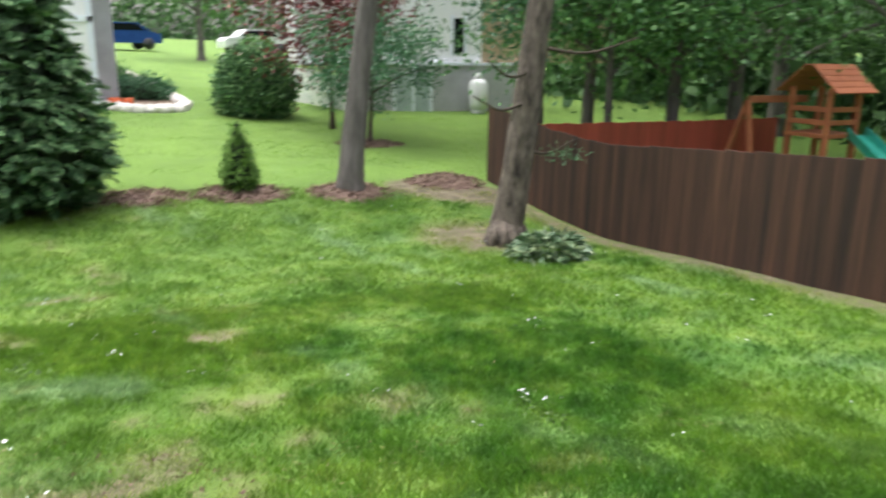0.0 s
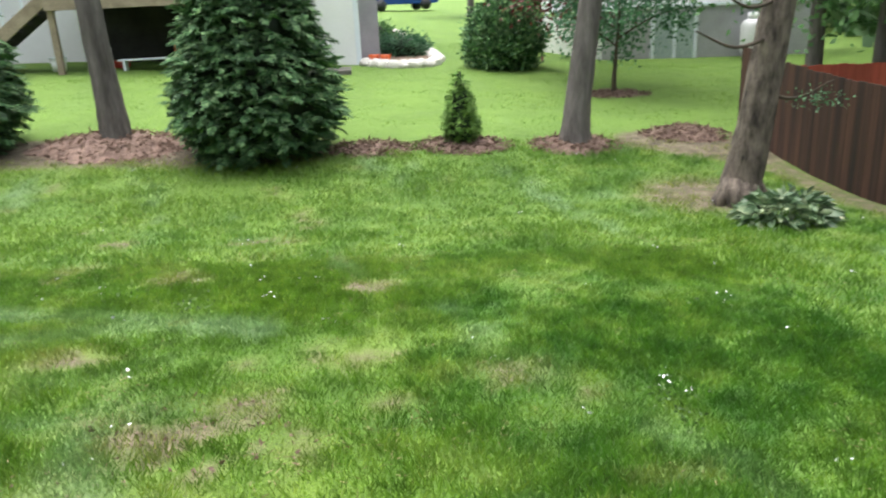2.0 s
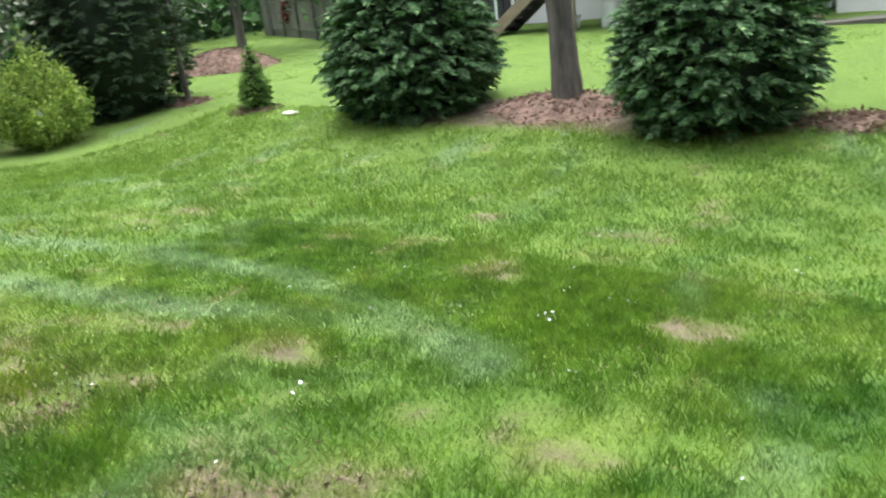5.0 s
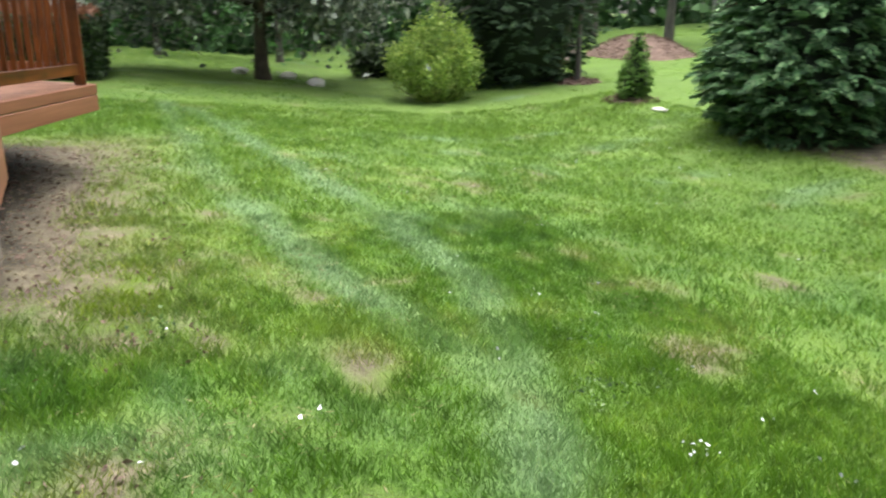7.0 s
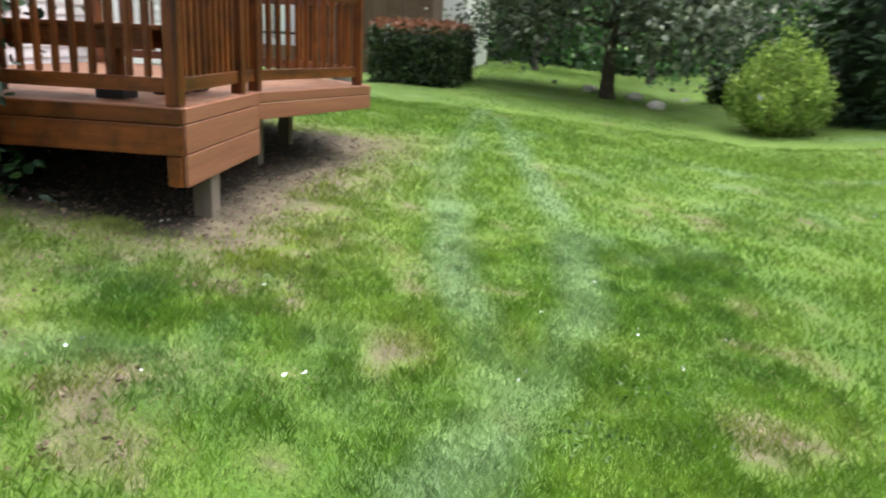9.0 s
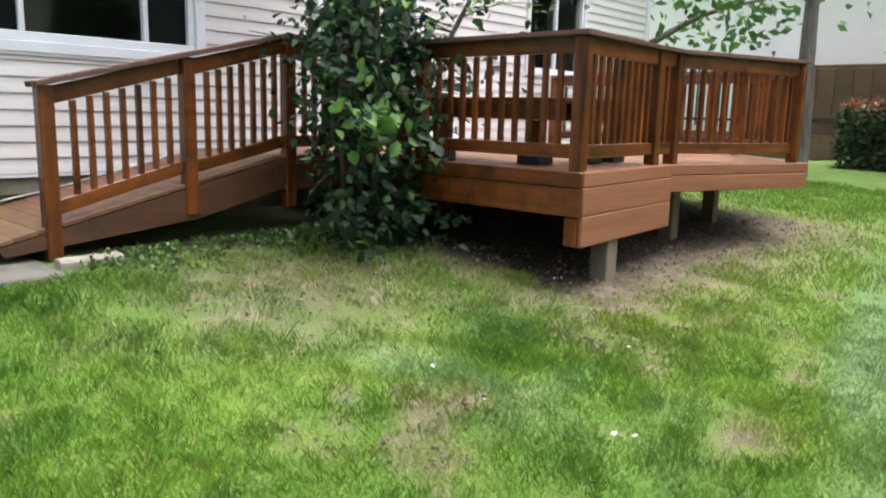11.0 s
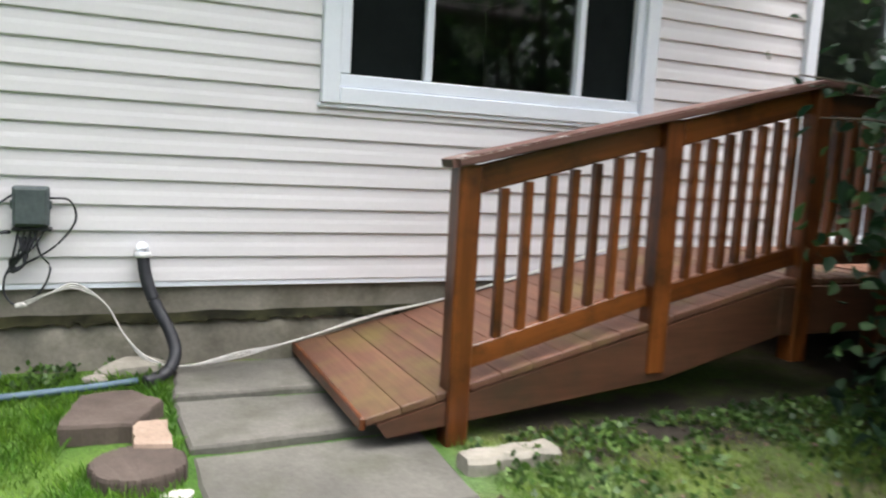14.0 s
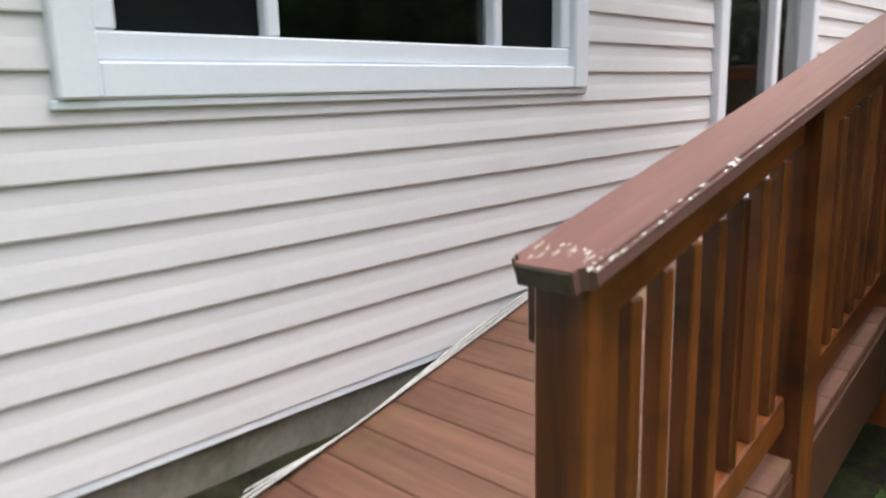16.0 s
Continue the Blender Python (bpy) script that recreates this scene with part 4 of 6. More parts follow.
wr0 = np.random.default_rng(6)
cu = np.concatenate([wr0.random(60) ** 1.6 * 1.6, wr0.random(26) * 0.06])
cx0 = 1.412 - cu
cy0 = np.where(np.arange(86) < 60, RY + 0.0705 - wr0.random(86) ** 3 * 0.012, RY + wr0.uniform(-0.06, 0.068, 86))
cz0 = np.array([cap_z(q) for q in cx0]) - 0.0005 - np.where(cy0 > RY + 0.066, 0.004, 0.0)
tagged(quads("paint_chips", leaf_quads(np.stack([cx0, cy0, cz0], 1), np.stack([-np.ones(86), wr0.normal(size=86) * 0.15, np.full(86, SL)], 1), 0.020, 0.004, wr0, 0.05), M_CABLE, rail), "pale chips in the cap's paint", kind="stuff")

RT = 1.752
drail = thing("deck_railing", (-3, 3, DZ), "stained deck railing with square balusters and flat caps", "railing")


def rail_post(px, py, z0=DZ + 0.002, wd=0.09):
    box("rail_post", px - wd / 2, px + wd / 2, py - wd / 2, py + wd / 2, z0, RT - 0.036, M_STAIN, drail)


ED = -1.11
rail_post(ED, 3.40)
rail_post(ED, 1.98)
rail_post(ED, 1.28)
rail_run(drail, (ED, 3.40), (ED, 1.98), (DZ, DZ), (RT, RT), 10)
rail_run(drail, (ED, 1.98), (ED, 1.28), (DZ, DZ), (RT, RT), 4)
cap_board(drail, (ED, 3.47), (ED, 1.22), RT, RT)
rp = [(-1.11, 3.40), (-2.30, 3.30), (-2.62, 3.30), (-4.02, 3.78), (-5.05, 2.85), (-5.45, 1.6), (-5.45, 0.2)]
for p in rp[1:]:
    rail_post(*p)
for i, n in ((0, 9), (1, 1), (2, 10), (3, 9), (4, 9), (5, 9)):
    rail_run(drail, rp[i], rp[i + 1], (DZ, DZ), (RT, RT), n)
    cap_board(drail, rp[i], rp[i + 1], RT + (0.001 * (i % 2)), RT + (0.001 * (i % 2)), 0.14, (0.0, 0.03))


def bench(a, b, inward, label):
    """A built-in deck bench: plank seat with front board, on two braced legs."""
    a, b, n = Vector((*a, 0)), Vector((*b, 0)), Vector((*inward, 0)).normalized()
    d = (b - a).normalized()
    th = thing("bench", (*((a + b) / 2).xy, DZ), label, "bench")
    for i in range(3):
        o = n * (0.08 + 0.145 * i)
        beam("seat_plank", (a + o + Vector((0, 0, DZ + 0.46))), (b + o + Vector((0, 0, DZ + 0.46))), 0.138, 0.034, M_STAIN, th)
    for o in (0.03, 0.43):
        beam("apron", a + n * o + Vector((0, 0, DZ + 0.382)), b + n * o + Vector((0, 0, DZ + 0.382)), 0.032, 0.118, M_STAIN, th)
    for t in (0.22, 0.78):
        c = a.lerp(b, t) + n * 0.23
        leg = beam("leg", c + Vector((0, 0, DZ + 0.074)), c + Vector((0, 0, DZ + 0.32)), 0.09, 0.09, M_STAIN, th)
        beam("foot", c - d * 0.10 + Vector((0, 0, DZ + 0.038)), c + d * 0.10 + Vector((0, 0, DZ + 0.038)), 0.18, 0.07, M_BLACK, leg, "dark foot block")
    return th


bench((-1.20, 3.2), (-1.20, 1.5), (-1, 0), "stained plank bench built along the end rail")
bench((-1.75, 3.20), (-2.45, 3.15), (0, -1), "short stained plank bench at the deck corner")

# ---------------------------------------------------------------- paving by the ramp
def slab(pts, z0, z1, name, label, mat, parent=None, seed=0, cat="paving slab"):
    """A thick slab from a plan outline with worn, slightly wandering edges."""
    r = random.Random(seed)
    out = []
    for i, p in enumerate(pts):
        q = pts[(i + 1) % len(pts)]
        for k in range(6):
            t = k / 6
            j = 0.0 if k == 0 else 0.007
            out.append((p[0] + (q[0] - p[0]) * t + r.uniform(-j, j), p[1] + (q[1] - p[1]) * t + r.uniform(-j, j)))
    c = (sum(p[0] for p in out) / len(out), sum(p[1] for p in out) / len(out))
    n = len(out)
    ins = [(p[0] + (c[0] - p[0]) * 0.025, p[1] + (c[1] - p[1]) * 0.025) for p in out]
    v = [(*p, z0) for p in out] + [(*p, z1 - 0.012) for p in out] + [(*p, z1 + r.uniform(-0.002, 0.002)) for p in ins]
    f = []
    for a in (0, n):
        f += [(a + i, a + (i + 1) % n, a + n + (i + 1) % n, a + n + i) for i in range(n)]
    f.append(tuple(range(2 * n, 3 * n)))
    return tagged(mesh(name, v, f, mat, parent), label, cat, group="slabs by the ramp")


slab([(2.28, 0.07), (2.32, 0.52), (1.45, 0.55), (1.50, 0.06)], 0.15, 0.299, "paving_slab", "grey concrete slab stained against the foundation", M_SLAB, seed=1)
slab([(2.32, 0.54), (2.30, 1.045), (1.44, 1.02), (1.43, 0.57)], 0.15, 0.274, "paving_slab", "grey concrete slab under the foot of the ramp", M_SLAB, seed=2)
slab([(2.295, 1.08), (2.29, 1.745), (1.445, 1.645), (1.42, 1.055)], 0.12, 0.248, "paving_slab", "broad grey concrete slab edged by grass", M_SLAB, seed=3)


def rock(name, c, size, mat, label, seed, parent=None, cat="stone", group=""):
    bm = bmesh.new()
    bmesh.ops.create_icosphere(bm, subdivisions=2, radius=0.5)
    for v in bm.verts:
        k = 1 + 0.35 * noise.noise(v.co * 2.3 + Vector((seed * 3.1, 0, 0)))
        v.co = Vector((v.co.x * size[0] * k, v.co.y * size[1] * k, max(v.co.z, -0.32) * size[2] * k))
    ob = part(name, bm, mat, parent, label if parent else "", False)
    ob.location = c
    if parent:
        ob.matrix_parent_inverse = placed(parent).inverted()
    else:
        tagged(ob, label, cat, group)
    return ob


def edging(x0, y0, x1, y1, z):
    """A scalloped concrete edging block lying beside the post."""
    L = math.hypot(x1 - x0, y1 - y0)
    v, f, n = [], [], 20
    for i in range(n + 1):
        t = i / n
        w = 0.045 + 0.022 * abs(math.sin(t * math.pi * 2.5))
        for yy, zz in ((-w, 0), (-w, 0.055), (-w * 0.7, 0.072), (w * 0.7, 0.072), (w, 0.055), (w, 0)):
            v.append((t * L, yy, zz))
    for i in range(n):
        for j in range(5):
            f.append((i * 6 + j, (i + 1) * 6 + j, (i + 1) * 6 + j + 1, i * 6 + j + 1))
    f += [tuple(range(6)), tuple(range(n * 6, n * 6 + 6))[::-1]]
    ob = mesh("edging_block", v, f, M_ROCK)
    ob.matrix_basis = pose(x0, y0, z, 0, 0, math.degrees(math.atan2(y1 - y0, x1 - x0)))
    return tagged(ob, "pale scalloped concrete edging block lying in the grass", "edging block")


edging(1.41, 1.42, 1.03, 1.40, gz(1.2, 1.43) - 0.012)

slab([(2.73, 0.85), (2.485, 0.89), (2.365, 0.655), (2.48, 0.475), (2.67, 0.51)], gz(2.5, 0.5) - 0.02, gz(2.5, 0.5) + 0.055, "flat_paver", "brown rectangular concrete paver lying askew", M_PAVER, seed=5, cat="paver")
slab([(2.485, 1.07), (2.36, 1.10), (2.36, 0.845), (2.48, 0.835)], gz(2.4, 1.0) - 0.02, gz(2.4, 1.0) + 0.065, "tan_paver", "small tan concrete paver", M_TAN, seed=6, cat="paver")
rp_pts = [(2.472 + 0.152 * math.cos(a), 1.185 + 0.152 * math.sin(a)) for a in np.linspace(0, 2 * math.pi, 17)[:-1]]
slab(rp_pts, gz(2.5, 1.2) - 0.02, gz(2.5, 1.2) + 0.05, "round_paver", "round brown stepping stone with grass around", M_PAVER, seed=7, cat="stepping stone")
rock("limestone", (2.47, 0.16, gz(2.5, .2) + 0.03), (0.30, 0.16, 0.10), M_ROCK, "pale limestone lump against the footing", 2)
rock("limestone", (2.62, 0.25, gz(2.6, .25) + 0.02), (0.10, 0.07, 0.05), M_ROCK, "small pale stone in the weeds", 5)
rock("limestone", (2.36, 1.36, gz(2.36, 1.36) + 0.005), (0.10, 0.06, 0.03), M_WROCK, "crumbled white stone beside the stepping stone", 8)

# utility things on the wall
ub = thing("utility_box", (2.87, 0.02, 0.93), "grey plastic cable box screwed to the siding", "utility box")
box("body", 2.80, 2.94, 0.021, 0.085, 0.945, 1.12, M_BOXG, ub, bev=0.008)
box("lid", 2.808, 2.932, 0.0855, 0.100, 0.955, 1.112, M_BOXG, ub, bev=0.010)
box("gland_strip", 2.79, 2.945, 0.021, 0.075, 0.925, 0.943, M_BLACK, ub)
for sx in (2.797, 2.943):
    box("side_clip", sx - 0.006, sx + 0.006, 0.03, 0.07, 1.02, 1.06, M_BOXG, ub)


def cable(pts, r, mat, name, label, cat, parent=None, n=8):
    line = smooth_line(pts, n)
    ob = tube(name, line, [r] * len(line), mat, parent, "", 6)
    return tagged(ob, label, cat) if parent is None else ob


cable([(2.80, 0.05, 1.07), (2.72, 0.06, 1.06), (2.70, 0.05, 0.97), (2.78, 0.06, 0.86), (2.90, 0.05, 0.78), (2.97, 0.05, 0.74)], 0.005, M_BLACK, "black_cable", "black cable looping from the box", "cable")
cable([(2.86, 0.05, 0.93), (2.84, 0.06, 0.83), (2.80, 0.05, 0.76), (2.84, 0.06, 0.66), (2.93, 0.05, 0.60), (2.98, 0.04, 0.66), (2.96, 0.05, 0.76), (2.88, 0.05, 0.84)], 0.0045, M_BLACK, "black_cable", "coiled black cable beneath the box", "cable")
for i in range(5):
    cable([(2.82 + 0.025 * i, 0.05, 0.93), (2.86 + 0.02 * i, 0.07, 0.86 - 0.01 * i), (2.92 + 0.008 * i, 0.06, 0.80), (2.95, 0.05, 0.745 + 0.006 * i), (2.90, 0.07, 0.78), (2.87 + 0.012 * i, 0.05, 0.90)], 0.005, M_BLACK, "black_cable", "bundled black cable hanging under the box", "cable")
cable([(2.94, 0.05, 1.08), (3.02, 0.06, 1.02), (3.10, 0.05, 0.95), (3.6, 0.04, 0.93)], 0.005, M_BLACK, "black_cable", "black cable running along the siding", "cable")
cable([(2.95, 0.05, 0.92), (3.10, 0.05, 0.91), (3.4, 0.04, 0.92)], 0.008, M_BLACK, "black_cable", "thick black cable entering the box", "cable")
for i in range(3):
    cable([(2.90, 0.06, 0.60 + 0.008 * i), (2.80, 0.08, 0.655), (2.70, 0.06, 0.69 - 0.01 * i), (2.58, 0.07, 0.60), (2.50, 0.11, 0.46), (2.40, 0.19, 0.35 + 0.01 * i), (2.25, 0.20, 0.325), (2.0, 0.17, 0.345 + 0.012 * i),
           (1.80, 0.13, 0.385), (1.62, 0.10, 0.42), (1.3, 0.08 - 0.02 * i, ramp_z(1.3) + 0.03), (0.9, 0.075, ramp_z(0.9) + 0.015), (0.2, 0.07 - 0.02 * i, ramp_z(0.2) + 0.012), (-0.3, 0.07, DZ + 0.012), (-0.9, 0.06 + 0.02 * i, DZ + 0.012)],
          0.0042, M_CABLE, "white_cable", "white cable trailing along the wall and up the ramp", "cable")
rock("cable_plug", (2.915, 0.06, 0.60), (0.05, 0.03, 0.03), M_CABLE, "white plastic connector on the cable end", 3, None, "connector")
vp = thing("drain_pipe", (2.42, 0.1, 0.28), "black corrugated hose from a white wall outlet", "drain pipe")
tube("outlet", [(2.424, 0.0, 0.85), (2.424, 0.05, 0.848), (2.424, 0.070, 0.838), (2.424, 0.075, 0.82)], [0.027, 0.027, 0.027, 0.026], M_TRIM, vp, "white wall outlet", 14)
tube("clamp", [(2.424, 0.075, 0.835), (2.424, 0.076, 0.812)], [0.034, 0.034], M_METAL, vp, "steel clamp", 14)
hp = smooth_line([(2.424, 0.076, 0.82), (2.41, 0.09, 0.72), (2.37, 0.12, 0.60), (2.31, 0.17, 0.48), (2.29, 0.22, 0.39), (2.33, 0.27, 0.32), (2.42, 0.33, 0.30)], 26)
tube("corrugated_hose", hp, [0.029 if i % 2 else 0.026 for i in range(len(hp))], M_BLACK, vp, "black corrugated hose", 12)
cable([(2.45, 0.33, 0.31), (2.7, 0.36, 0.30), (3.05, 0.42, 0.30), (3.5, 0.45, 0.29)], 0.015, M_HOSE, "buried_pipe", "blue-grey pipe lying in the grass", "pipe")
for ob in [o for o in scene.objects if o.name.startswith("buried_pipe")]:
    ob.name = "ground_pipe"
cable([(2.98, 0.30, 0.36), (3.00, 0.22, 0.34), (3.03, 0.60, 0.30)], 0.018, M_HOSE, "blue_hose", "blue-grey hose end bent on the ground", "hose")


# ---------------------------------------------------------------- plants
def clumped(center, prof, height, n_clumps, per, length, width, seed, droop=0.0, depth=0.25, spread=0.16):
    """Sprays in tufts over a body of revolution; prof(t) is the radius at height share t."""
    r = np.random.default_rng(seed)
    t = r.random(n_clumps * 3)
    rad = np.array([prof(v) for v in t])
    keep = r.random(len(t)) < rad / rad.max()
    t, rad = t[keep][:n_clumps], rad[keep][:n_clumps]
    a = r.uniform(0, 2 * math.pi, len(t))
    lump = np.array([1 + 0.16 * noise.noise(Vector((math.cos(q) * 2.2, math.sin(q) * 2.2, tt * height * 1.3 + seed))) for q, tt in zip(a, t)])
    k = 1 - depth * r.random(len(t)) ** 2
    out = np.stack([np.cos(a), np.sin(a), np.zeros_like(a)], 1)
    c = np.array(center) + out * (rad * lump * k)[:, None] + np.stack([0 * a, 0 * a, t * height], 1)
    m = len(c)
    base = np.repeat(c, per, 0) + r.normal(size=(m * per, 3)) * spread * np.array([1, 1, 0.7])
    d = np.repeat(out, per, 0) * 1.0 + r.normal(size=(m * per, 3)) * 0.75 + np.array([0, 0, 0.35 - droop])
    return leaf_quads(base, d, length, width, r)


def sprays(center, prof, height, m, seed, size=0.26, per=34, leaf=0.5, sink=(0.05, 0.85)):
    """Flat fan-shaped evergreen sprays that lie in layers, turned outward, with dark gaps between."""
    r = np.random.default_rng(seed)
    steps = np.linspace(0, 1, 200)
    share = np.cumsum([prof(v) for v in steps])
    t = np.clip(np.interp((np.arange(m) + 0.5) / m, share / share[-1], steps) + r.normal(size=m) * 0.012, 0, 1)
    rad = np.array([prof(v) for v in t])
    a = np.arange(m) * 2.39996 + r.normal(size=m) * 0.25
    out = np.stack([np.cos(a), np.sin(a), np.zeros(m)], 1)
    tan = np.stack([-np.sin(a), np.cos(a), np.zeros(m)], 1)
    lump = 1 + 0.13 * vnoise(a * 1.3, t * height, 1.6, 80 + seed) + 0.07 * vnoise(a * 1.3, t * height, 4.5, 81 + seed)
    c = np.array(center) + out * (rad * lump - size * r.uniform(*sink, m))[:, None] + np.stack([0 * a, 0 * a, t * height], 1)
    up = np.array([0, 0, 1.0])
    aim = unit(out + tan * r.normal(size=(m, 1)) * 0.5 + up * r.uniform(-0.45, 0.40, (m, 1)))
    flat = unit(up + out * r.uniform(-0.1, 0.9, (m, 1)) + r.normal(size=(m, 3)) * 0.28)
    side = unit(np.cross(flat, aim))
    flat = np.cross(aim, side)
    big = (size * r.uniform(0.65, 1.3, m))[:, None]
    k = m * per
    A, S, F, B, C = (np.repeat(q, per, 0) for q in (aim, side, flat, big, c))
    u = np.tile(np.linspace(0.05, 1, per), m)[:, None]
    sign = np.tile(np.where(np.arange(per) % 2, 1.0, -1.0), m)[:, None]
    base = C + A * B * u - F * B * 0.22 * u * u + r.normal(size=(k, 3)) * 0.008
    d = unit(A * (0.55 + 0.5 * u) + S * sign * (0.95 - 0.7 * u) - F * 0.15 + r.normal(size=(k, 3)) * 0.12)
    L = B * leaf * (1 - 0.55 * u) * r.uniform(0.8, 1.25, (k, 1))
    w = unit(np.cross(F + r.normal(size=(k, 3)) * 0.25, d)) * L * 0.21
    return np.stack([base, base + d * L * 0.5 + w, base + d * L - F * L * 0.12, base + d * L * 0.5 - w], 1)


# Solid near-black body: blocks the view through and paints the inner shade.
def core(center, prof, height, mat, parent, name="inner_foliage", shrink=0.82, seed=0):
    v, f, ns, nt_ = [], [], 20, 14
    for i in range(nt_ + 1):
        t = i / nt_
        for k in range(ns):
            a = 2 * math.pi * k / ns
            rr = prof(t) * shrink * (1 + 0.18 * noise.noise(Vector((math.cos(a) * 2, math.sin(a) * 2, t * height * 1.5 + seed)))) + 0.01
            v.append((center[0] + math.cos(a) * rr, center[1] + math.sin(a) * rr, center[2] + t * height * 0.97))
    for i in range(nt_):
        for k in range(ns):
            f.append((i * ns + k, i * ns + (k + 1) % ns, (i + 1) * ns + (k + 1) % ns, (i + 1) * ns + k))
    return mesh(name, v, f, mat, parent, "near-black solid core standing in for shaded inner growth", True)


def arborvitae(x, y, rad, h, label, seed, n=1900, per=34):
    z = gz(x, y) - 0.03
    th = thing("arborvitae", (x, y, z), label, "shrub", "row of evergreens")
    prof = lambda t: rad * (0.70 + 2.5 * t if t < 0.12 else max(0.03, 1.0 - ((t - 0.12) / 0.88) ** 1.25))
    tube("trunk", [(x, y, z), (x, y, z + h * 0.6)], [0.09, 0.04], M_TWIG, th)
    core((x, y, z + 0.05), prof, h, M_DARKCORE, th, shrink=0.79, seed=seed)
    quads("foliage", sprays((x, y, z + 0.05), prof, h, n, seed, 0.24, per), M_ARB, th)
    return th


def sapling(x, y, h, label, seed):
    z = gz(x, y)
    th = thing("arborvitae_sapling", (x, y, z), label, "sapling", "row of evergreens")
    prof = lambda t: max(0.02, h * 0.215 * (0.75 + 0.9 * t if t < 0.25 else 0.975 * (1 - (t - 0.25) / 0.75) ** 0.85))
    tube("stem", [(x, y, z - 0.02), (x, y, z + h * 0.5)], [0.02, 0.012], M_TWIG, th)
    core((x, y, z + 0.06), prof, h - 0.06, M_DARKCORE, th, shrink=0.78, seed=seed)
    quads("foliage", sprays((x, y, z + 0.05), prof, h - 0.05, 620, seed, 0.085, 16, 0.6, (-0.2, 0.4)), M_SAP, th)
    return th


def mulch(x, y, rad, hgt, seed, label="low mound of shredded bark mulch around a trunk"):
    z = gz(x, y)
    th = thing("mulch_mound", (x, y, z), label, "mulch", kind="stuff")
    v, f, nr, ns = [], [], 7, 28
    for i in range(nr):
        for k in range(ns):
            a = 2 * math.pi * k / ns
            q = i / (nr - 1)
            rr = rad * q * (1 + 0.25 * noise.noise(Vector((math.cos(a) * 1.6 + seed, math.sin(a) * 1.6, 0))))
            px, py = x + math.cos(a) * rr * 1.25, y + math.sin(a) * rr * 0.85
            v.append((px, py, gz(px, py) - 0.02 + hgt * (1 - q * q) ** 1.2 + 0.02 * noise.noise(Vector((px * 9, py * 9, 0)))))
    for i in range(nr - 1):
        for k in range(ns):
            f.append((i * ns + k, i * ns + (k + 1) % ns, (i + 1) * ns + (k + 1) % ns, (i + 1) * ns + k))
    mesh("mound", v, f, M_MULCH, th, smooth=True)
    r = np.random.default_rng(seed)
    n = int(1300 * rad)
    q, a = np.sqrt(r.random(n)), r.uniform(0, 2 * math.pi, n)
    px, py = x + np.cos(a) * q * rad * 1.3, y + np.sin(a) * q * rad * 0.9
    pz = ground_z(px, py) - 0.012 + hgt * np.clip(1 - q * q * 1.05, 0, 1) ** 1.2
    d = r.normal(size=(n, 3)) * np.array([1, 1, 0.35])
    quads("chips", leaf_quads(np.stack([px, py, pz + 0.015], 1), d, 0.09, 0.03, r, 0.1), M_MULCH, th)
    return th


def tree(name, x, y, h, rad, crown_r, crown_z0, label, leafmat, seed, n=3500, leaf=0.16, bark=None, lean=(0, 0), limbs=9, cat="tree", base=None, squash=1.0):
    """Tapered trunk, forking limbs, and a crown of leaf tufts at the limbs' ends."""
    r = np.random.default_rng(seed)
    z = gz(x, y) if base is None else base
    th = thing(name, (x, y, z), label, cat)
    bark = bark or M_BARK
    zz = np.array([-0.1, 0.08, 0.3, 0.9, 2.0, 3.5, 0.6 * h, 0.9 * h])
    zz = np.unique(np.clip(zz, -0.1, 0.9 * h))
    line = [(x + lean[0] * q + 0.05 * noise.noise(Vector((q * 0.7, seed, 0))), y + lean[1] * q + 0.05 * noise.noise(Vector((q * 0.7, seed, 4))), z + q) for q in zz]
    rr = [rad * (1.45 if q < 0 else 1.25 if q < 0.1 else 1.08 if q < 0.5 else max(0.12, 1 - q / h * 0.85)) for q in zz]
    fine = smooth_line(line, 5)
    rf = np.interp(np.linspace(0, 1, len(fine)), np.linspace(0, 1, len(rr)), rr)
    tube("trunk", fine, rf, bark, th, sides=16, wob=0.10, seed=seed)
    tufts = []
    for i in range(limbs):
        q = crown_z0 + (0.85 * h - crown_z0) * (i + 0.3) / limbs
        p0 = np.array([np.interp(q, zz, [p[k] for p in line]) for k in range(3)])
        a = 2.4 * i + seed
        reach = crown_r * (0.95 - 0.45 * abs(i / limbs - 0.35)) * r.uniform(0.8, 1.1)
        p1 = p0 + np.array([math.cos(a) * reach * 0.5, math.sin(a) * reach * 0.5, reach * 0.28 * squash])
        p2 = p0 + np.array([math.cos(a) * reach, math.sin(a) * reach, reach * 0.42 * squash])
        lr_ = max(0.02, rad * 0.42 * (1 - 0.6 * i / limbs))
        tube("limb", smooth_line([p0, p1, p2], 4), np.linspace(lr_, lr_ * 0.3, 9), bark, th, sides=7)
        for s in (0.45, 0.65, 0.8, 0.92, 1.02):
            for _ in range(3):
                tufts.append(p0 + (p2 - p0) * s + r.normal(size=3) * crown_r * 0.17 * np.array([1, 1, 0.8 * squash]))
    for _ in range(10):
        tufts.append(np.array(line[-1]) + r.normal(size=3) * crown_r * 0.22)
    tufts = np.array(tufts)
    per = max(1, n // len(tufts))
    base_p = np.repeat(tufts, per, 0) + r.normal(size=(len(tufts) * per, 3)) * crown_r * 0.13
    d = r.normal(size=base_p.shape) + np.array([0, 0, -0.3])
    quads("crown", leaf_quads(base_p, d, leaf, leaf * 0.6, r), leafmat, th)
    return th


